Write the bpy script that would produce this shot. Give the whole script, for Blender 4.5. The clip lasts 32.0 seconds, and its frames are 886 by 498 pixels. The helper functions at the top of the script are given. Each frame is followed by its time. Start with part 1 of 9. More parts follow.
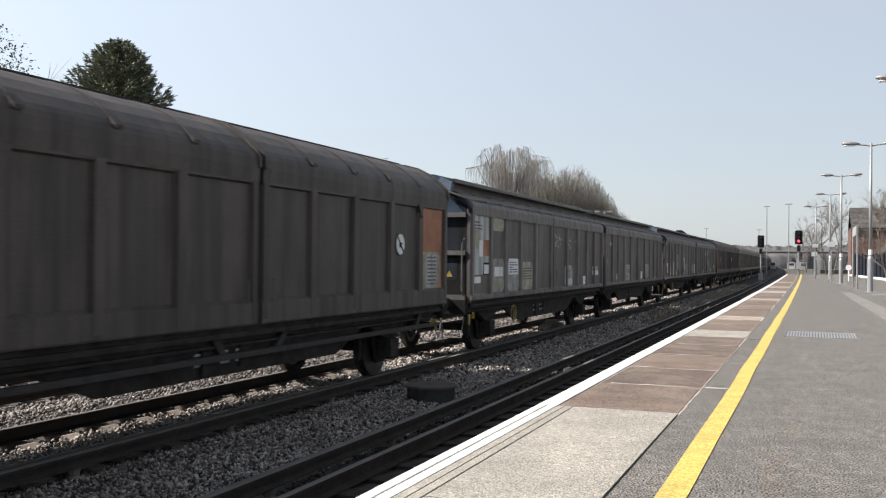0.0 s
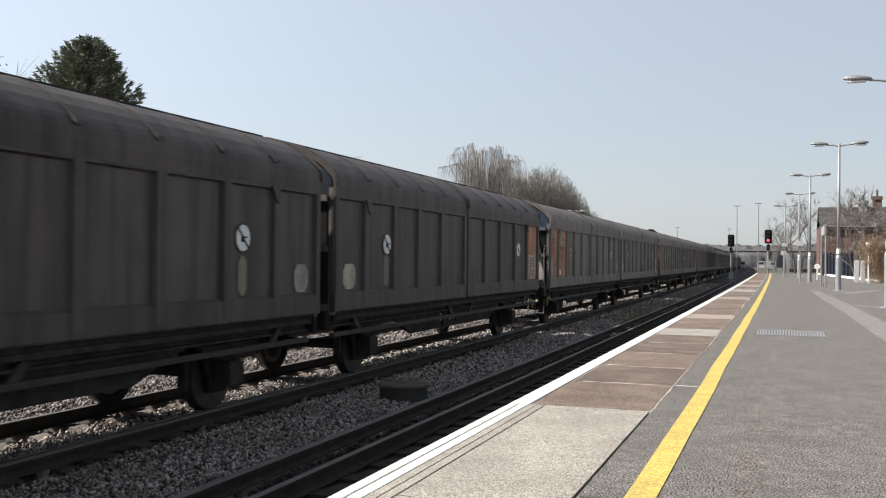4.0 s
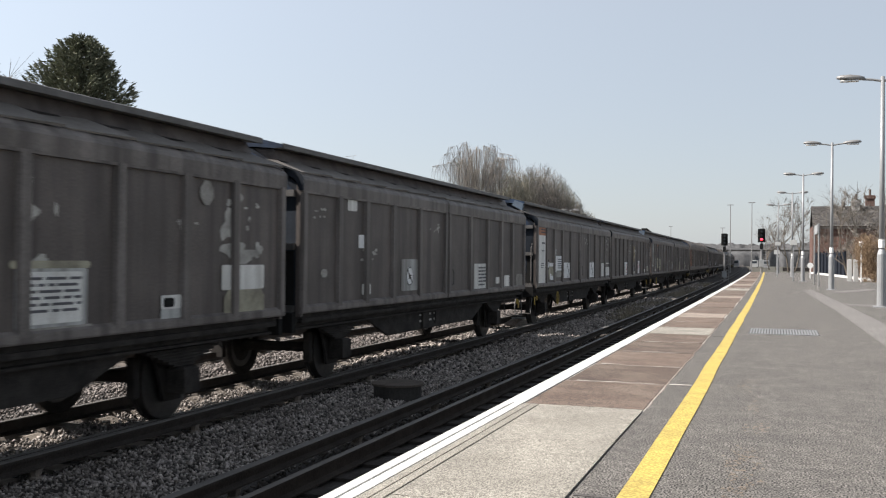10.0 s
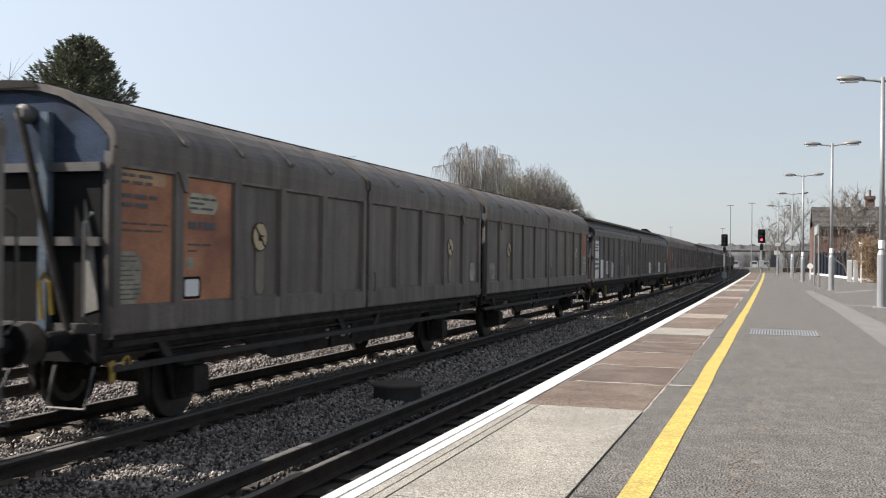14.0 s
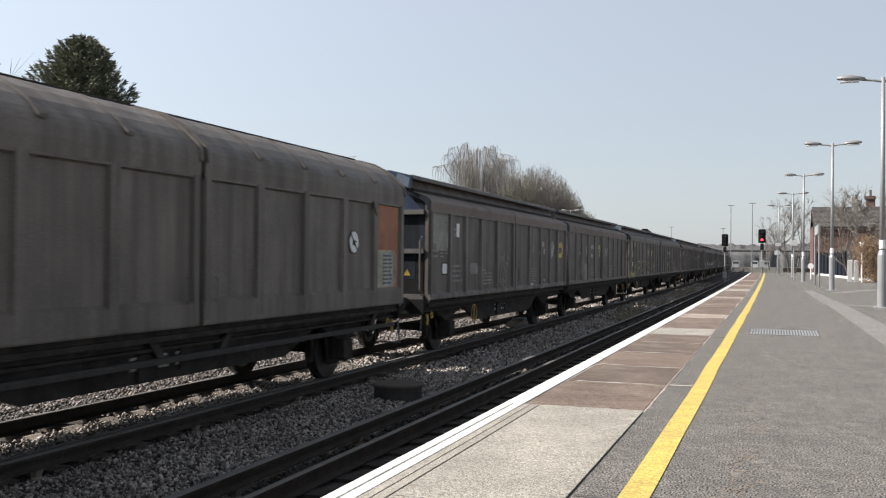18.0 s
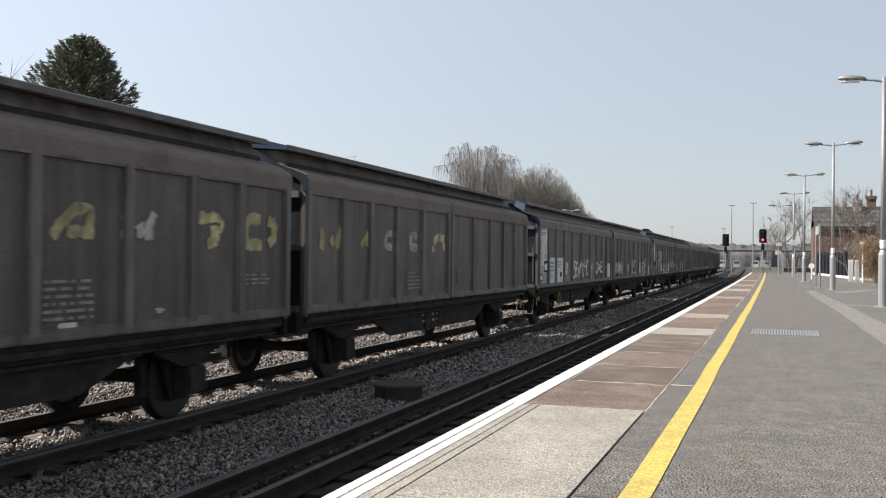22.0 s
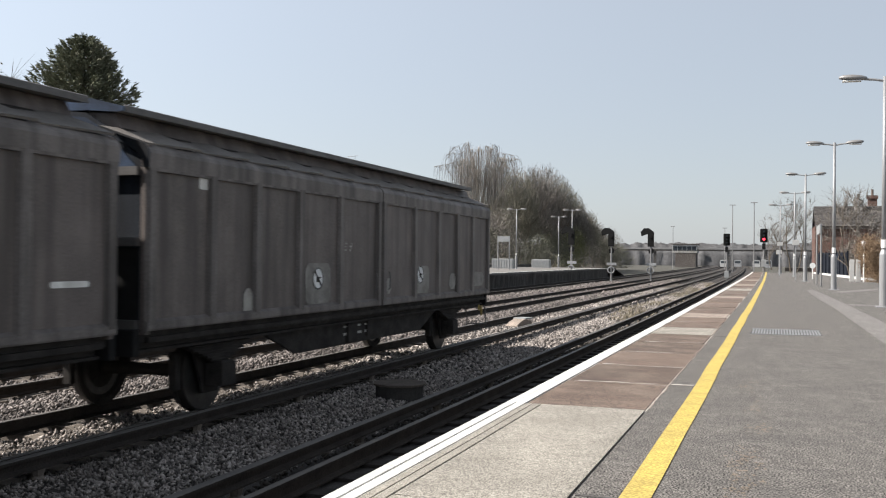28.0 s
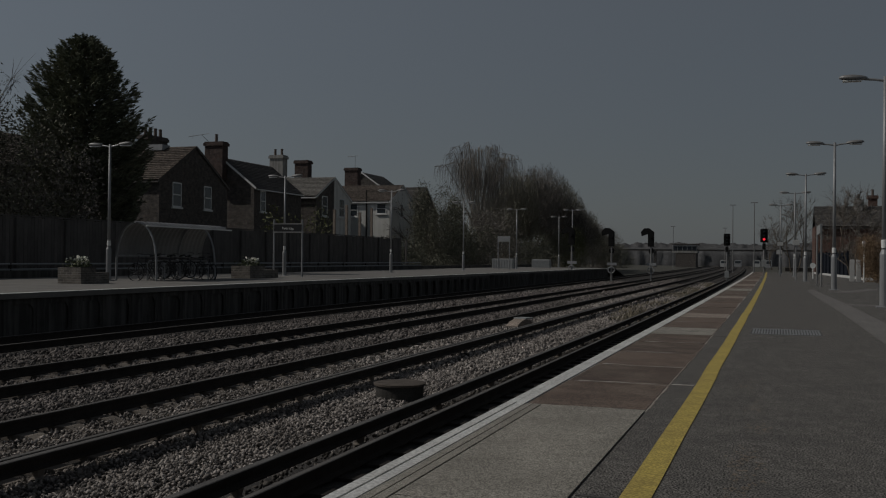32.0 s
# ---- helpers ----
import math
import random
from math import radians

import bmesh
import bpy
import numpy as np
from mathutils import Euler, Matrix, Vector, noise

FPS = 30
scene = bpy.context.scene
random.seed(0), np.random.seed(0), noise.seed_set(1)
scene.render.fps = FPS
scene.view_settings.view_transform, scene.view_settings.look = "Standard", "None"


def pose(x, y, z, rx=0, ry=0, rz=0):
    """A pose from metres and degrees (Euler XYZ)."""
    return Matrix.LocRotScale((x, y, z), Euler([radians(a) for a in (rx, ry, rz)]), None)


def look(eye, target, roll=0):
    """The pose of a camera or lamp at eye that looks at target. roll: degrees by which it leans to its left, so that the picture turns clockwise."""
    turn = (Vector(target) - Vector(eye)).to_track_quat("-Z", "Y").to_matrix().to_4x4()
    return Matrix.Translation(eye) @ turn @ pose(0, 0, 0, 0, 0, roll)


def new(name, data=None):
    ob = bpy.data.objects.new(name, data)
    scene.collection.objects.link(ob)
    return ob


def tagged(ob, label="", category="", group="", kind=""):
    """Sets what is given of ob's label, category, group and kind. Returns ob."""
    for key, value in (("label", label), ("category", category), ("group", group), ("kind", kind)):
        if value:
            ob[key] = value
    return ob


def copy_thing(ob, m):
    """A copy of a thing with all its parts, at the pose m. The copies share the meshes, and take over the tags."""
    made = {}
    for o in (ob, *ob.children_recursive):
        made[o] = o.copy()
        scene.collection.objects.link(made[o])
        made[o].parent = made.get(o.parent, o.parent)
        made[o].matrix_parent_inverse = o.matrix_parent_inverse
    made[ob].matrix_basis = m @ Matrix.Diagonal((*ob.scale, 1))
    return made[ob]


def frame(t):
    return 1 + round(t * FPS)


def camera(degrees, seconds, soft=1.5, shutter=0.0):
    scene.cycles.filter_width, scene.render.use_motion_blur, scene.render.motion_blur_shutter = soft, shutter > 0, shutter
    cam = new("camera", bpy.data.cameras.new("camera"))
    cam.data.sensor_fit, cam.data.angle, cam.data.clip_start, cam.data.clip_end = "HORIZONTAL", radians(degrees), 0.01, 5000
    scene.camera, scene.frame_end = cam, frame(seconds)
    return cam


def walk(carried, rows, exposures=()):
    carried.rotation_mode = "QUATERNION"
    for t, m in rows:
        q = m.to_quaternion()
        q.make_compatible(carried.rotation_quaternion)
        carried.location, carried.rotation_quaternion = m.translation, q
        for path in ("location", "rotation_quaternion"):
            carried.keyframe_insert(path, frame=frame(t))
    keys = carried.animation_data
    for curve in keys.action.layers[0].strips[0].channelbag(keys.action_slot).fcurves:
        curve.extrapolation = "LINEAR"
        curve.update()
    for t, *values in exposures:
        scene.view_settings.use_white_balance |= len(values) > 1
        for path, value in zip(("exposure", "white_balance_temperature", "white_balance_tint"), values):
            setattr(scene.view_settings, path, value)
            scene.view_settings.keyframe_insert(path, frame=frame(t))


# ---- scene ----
EXPO = 0.85
# ---------------------------------------------------------------- camera
YAW, PITCH, ROLL = 0.326, 0.009, 0.57
EYE = (1.74, 0.0, 0.975)
BEND = 0.06e-3        # the line bends very gently to the left


def aim(dx, dy):
    """Camera pose for a small swing, in steps of 1/1760 radian."""
    yaw, pit = YAW + dx / 1760, PITCH + dy / 1760
    d = Vector((-math.sin(yaw) * math.cos(pit), math.cos(yaw) * math.cos(pit), math.sin(pit)))
    return look(EYE, Vector(EYE) + d, ROLL)


cam = camera(48.02, 32.0, soft=1.15, shutter=0.1)
SWING = [(0, 55, 3), (0.2, 41, 3), (0.5, 27.5, 2.5), (1, 20, 2), (1.5, 16.5, 2), (2, 13.5, 2), (3, 9, 1.8), (3.5, 8, 1.7),
         (5.5, 2, 1.3), (6, 0.8, 1), (7, -1, 0.5), (8, -2.2, 0.3), (9.5, -4, 0), (11, -4, -0.5), (12.5, -4, 0.3), (14, -4, 1),
         (17, -3.5, 1), (20, -2.7, 0.7), (24, -1.5, 0.8), (27.5, -0.7, 0), (29, 0, 0), (32, 0, 0)]
walk(cam, [(t, aim(dx, dy)) for t, dx, dy in SWING],
     exposures=[(t, EXPO + e, 6600 if t < 30.4 else 6500, 12.5 if t < 30.4 else 10.5) for t, e in
                ((0, 0.1), (1.5, 0.02), (5, 0), (27.5, 0), (28.6, -0.09), (30.3, -0.09), (30.6, -0.18), (31.0, -0.80), (31.5, -1.75), (32.0, -2.75))])

# ---------------------------------------------------------------- sky and sun
SUN_TO = Vector((0.952, 0.306, 0)) * math.cos(radians(41)) + Vector((0, 0, -math.sin(radians(41))))
world = bpy.data.worlds.new("sky")
scene.world = world
world.use_nodes = True
wn = world.node_tree
sky = wn.nodes.new("ShaderNodeTexSky")
sky.sky_type, sky.sun_disc = 'NISHITA', False
sky.sun_elevation, sky.sun_rotation = radians(41), math.atan2(-SUN_TO.x, -SUN_TO.y)
sky.air_density, sky.dust_density, sky.ozone_density = 1.0, 1.0, 1.0
dim = wn.nodes.new("ShaderNodeVectorMath")
dim.operation = 'SCALE'
dim.inputs["Scale"].default_value = 0.12
haze = wn.nodes.new("ShaderNodeMix")
haze.data_type = 'RGBA'
haze.inputs["Factor"].default_value = 0.8
haze.inputs[7].default_value = (0.275, 0.305, 0.335, 1)
wn.links.new(sky.outputs[0], dim.inputs[0])
wn.links.new(dim.outputs[0], haze.inputs[6])
geo = wn.nodes.new("ShaderNodeTexCoord")
dot = wn.nodes.new("ShaderNodeVectorMath")
dot.operation = 'DOT_PRODUCT'
dot.inputs[1].default_value = -SUN_TO
aur = wn.nodes.new("ShaderNodeMapRange")
aur.inputs[1].default_value, aur.inputs[2].default_value = -0.5, 1.0
sq = wn.nodes.new("ShaderNodeMath")
sq.operation = 'POWER'
sq.inputs[1].default_value = 2.0
gain = wn.nodes.new("ShaderNodeMath")
gain.operation = 'MULTIPLY_ADD'
gain.inputs[1].default_value, gain.inputs[2].default_value = 1.0, 0.97
lit = wn.nodes.new("ShaderNodeVectorMath")
lit.operation = 'SCALE'
wn.links.new(geo.outputs["Generated"], dot.inputs[0])
wn.links.new(dot.outputs["Value"], aur.inputs[0])
wn.links.new(aur.outputs[0], sq.inputs[0])
wn.links.new(sq.outputs[0], gain.inputs[0])
wn.links.new(haze.outputs[2], lit.inputs[0])
up = wn.nodes.new("ShaderNodeSeparateXYZ")
fall = wn.nodes.new("ShaderNodeMapRange")
fall.interpolation_type = 'SMOOTHSTEP'
fall.inputs[1].default_value, fall.inputs[2].default_value = 0.22, 0.95
fall.inputs[3].default_value, fall.inputs[4].default_value = 1.0, 0.38
both_ = wn.nodes.new("ShaderNodeMath")
both_.operation = 'MULTIPLY'
wn.links.new(geo.outputs["Generated"], up.inputs[0])
wn.links.new(up.outputs[2], fall.inputs[0])
wn.links.new(gain.outputs[0], both_.inputs[0])
wn.links.new(fall.outputs[0], both_.inputs[1])
wn.links.new(both_.outputs[0], lit.inputs["Scale"])
wn.links.new(lit.outputs[0], wn.nodes["Background"].inputs[0])
wn.nodes["Background"].inputs[1].default_value = 1.0
sun = new("sun", bpy.data.lights.new("sun", 'SUN'))
sun.data.energy, sun.data.angle, sun.data.color = 4.9, radians(0.6), (1.0, 0.96, 0.895)
sun.matrix_world = look((0, 0, 50), Vector((0, 0, 50)) + SUN_TO)


# ---------------------------------------------------------------- materials
def nodes_of(name):
    m = bpy.data.materials.new(name)
    m.use_nodes = True
    t = m.node_tree
    return m, t, t.nodes["Principled BSDF"]


def mat(name, col, rough=0.8, metal=0.0, vary=0.25, scale=6.0, fine=60.0, bump=0.25, dirt=None, dirt_amount=0.5, dirt_scale=1.2,
        streak=False, per_object=0.0, stretch=(1, 1, 1), island=0.0, depth=0.01, speck=0.0, speck_scale=90.0, spec=0.5):
    """A weathered surface: base colour varied at two scales, stains of a second colour, fine relief."""
    m, t, p = nodes_of(name)
    N, L = t.nodes.new, t.links.new
    tc = N("ShaderNodeTexCoord")
    mp = N("ShaderNodeMapping")
    mp.inputs["Scale"].default_value = stretch
    L(tc.outputs["Object"], mp.inputs["Vector"])
    src = mp.outputs[0]
    if per_object:
        oi = N("ShaderNodeObjectInfo")
        ad = N("ShaderNodeVectorMath")
        ad.operation = 'MULTIPLY_ADD'
        cb = N("ShaderNodeCombineXYZ")
        for i in range(3):
            L(oi.outputs["Random"], cb.inputs[i])
        L(cb.outputs[0], ad.inputs[0])
        ad.inputs[1].default_value = (37, 91, 53)
        L(src, ad.inputs[2])
        src = ad.outputs[0]
    n1 = N("ShaderNodeTexNoise")
    n1.inputs["Scale"].default_value, n1.inputs["Detail"].default_value = scale, 6
    n2 = N("ShaderNodeTexNoise")
    n2.inputs["Scale"].default_value, n2.inputs["Detail"].default_value = fine, 4
    L(src, n1.inputs["Vector"]), L(src, n2.inputs["Vector"])
    mixv = N("ShaderNodeMath")
    mixv.operation = 'ADD'
    L(n1.outputs["Fac"], mixv.inputs[0]), L(n2.outputs["Fac"], mixv.inputs[1])
    rng = N("ShaderNodeMapRange")
    rng.inputs[1].default_value, rng.inputs[2].default_value = 0.72, 1.28
    rng.inputs[3].default_value, rng.inputs[4].default_value = 1 - vary, 1 + vary
    L(mixv.outputs[0], rng.inputs[0])
    val = rng.outputs[0]
    for amount, node, out in ((per_object, "ShaderNodeObjectInfo", "Random"), (island, "ShaderNodeNewGeometry", "Random Per Island")):
        if amount:
            o2 = N(node)
            r2 = N("ShaderNodeMapRange")
            r2.inputs[3].default_value, r2.inputs[4].default_value = 1 - amount, 1 + amount
            L(o2.outputs[out], r2.inputs[0])
            mu = N("ShaderNodeMath")
            mu.operation = 'MULTIPLY'
            L(val, mu.inputs[0]), L(r2.outputs[0], mu.inputs[1])
            val = mu.outputs[0]
    hs = N("ShaderNodeVectorMath")
    hs.operation = 'SCALE'
    hs.inputs[0].default_value = col
    L(val, hs.inputs["Scale"])
    colour = hs.outputs[0]
    if dirt:
        nd = N("ShaderNodeTexNoise")
        nd.inputs["Scale"].default_value, nd.inputs["Detail"].default_value = dirt_scale, 8
        nd.inputs["Roughness"].default_value = 0.65
        if streak:
            nd.inputs["Detail"].default_value, nd.inputs["Roughness"].default_value = 3, 0.5
            m2 = N("ShaderNodeMapping")
            m2.inputs["Scale"].default_value = (3, 3, 0.22)
            L(src, m2.inputs["Vector"]), L(m2.outputs[0], nd.inputs["Vector"])
        else:
            L(src, nd.inputs["Vector"])
        rr = N("ShaderNodeMapRange")
        rr.inputs[1].default_value, rr.inputs[2].default_value = 0.42, 0.68
        rr.inputs[4].default_value = dirt_amount
        L(nd.outputs["Fac"], rr.inputs[0])
        mx = N("ShaderNodeMix")
        mx.data_type = 'RGBA'
        L(rr.outputs[0], mx.inputs["Factor"]), L(colour, mx.inputs[6])
        mx.inputs[7].default_value = (*dirt, 1)
        colour = mx.outputs[2]
    if speck:
        n3 = N("ShaderNodeTexNoise")
        n3.inputs["Scale"].default_value, n3.inputs["Detail"].default_value = speck_scale, 3
        L(src, n3.inputs["Vector"])
        r3 = N("ShaderNodeMapRange")
        r3.inputs[1].default_value, r3.inputs[2].default_value = 0.42, 0.59
        r3.inputs[3].default_value, r3.inputs[4].default_value = 1 - speck, 1 + speck
        L(n3.outputs["Fac"], r3.inputs[0])
        m3 = N("ShaderNodeVectorMath")
        m3.operation = 'SCALE'
        L(colour, m3.inputs[0]), L(r3.outputs[0], m3.inputs["Scale"])
        colour = m3.outputs[0]
    L(colour, p.inputs["Base Color"])
    p.inputs["Specular IOR Level"].default_value = spec
    p.inputs["Roughness"].default_value, p.inputs["Metallic"].default_value = rough, metal
    if bump:
        b = N("ShaderNodeBump")
        b.inputs["Strength"].default_value, b.inputs["Distance"].default_value = bump, depth
        L(mixv.outputs[0], b.inputs["Height"]), L(b.outputs[0], p.inputs["Normal"])
    return m


def glow(name, col, strength):
    m, t, p = nodes_of(name)
    p.inputs["Base Color"].default_value = (*col, 1)
    p.inputs["Emission Color"].default_value = (*col, 1)
    p.inputs["Emission Strength"].default_value = strength
    return m


def brickwork(name, c1, c2, mortar, scale=1.0):
    m, t, p = nodes_of(name)
    N, L = t.nodes.new, t.links.new
    tc = N("ShaderNodeTexCoord")
    sp = N("ShaderNodeSeparateXYZ")
    L(tc.outputs["Object"], sp.inputs[0])
    ad = N("ShaderNodeMath")
    L(sp.outputs[0], ad.inputs[0]), L(sp.outputs[1], ad.inputs[1])
    cb = N("ShaderNodeCombineXYZ")
    L(ad.outputs[0], cb.inputs[0]), L(sp.outputs[2], cb.inputs[1])
    b = N("ShaderNodeTexBrick")
    b.inputs["Scale"].default_value = scale
    b.inputs["Brick Width"].default_value, b.inputs["Row Height"].default_value, b.inputs["Mortar Size"].default_value = 0.225, 0.075, 0.008
    for k, c in (("Color1", c1), ("Color2", c2), ("Mortar", mortar)):
        b.inputs[k].default_value = (*c, 1)
    L(cb.outputs[0], b.inputs["Vector"])
    n = N("ShaderNodeTexNoise")
    n.inputs["Scale"].default_value, n.inputs["Detail"].default_value = 3.2, 10
    n.inputs["Roughness"].default_value = 0.75
    L(tc.outputs["Object"], n.inputs["Vector"])
    r = N("ShaderNodeMapRange")
    r.inputs[1].default_value, r.inputs[2].default_value, r.inputs[3].default_value, r.inputs[4].default_value = 0.33, 0.67, 0.45, 1.5
    L(n.outputs["Fac"], r.inputs[0])
    s = N("ShaderNodeVectorMath")
    s.operation = 'SCALE'
    L(b.outputs["Color"], s.inputs[0]), L(r.outputs[0], s.inputs["Scale"])
    L(s.outputs[0], p.inputs["Base Color"])
    bp = N("ShaderNodeBump")
    bp.inputs["Strength"].default_value, bp.inputs["Distance"].default_value = 0.5, 0.01
    L(b.outputs["Fac"], bp.inputs["Height"])
    bp.invert = True
    L(bp.outputs[0], p.inputs["Normal"])
    p.inputs["Roughness"].default_value = 0.9
    return m


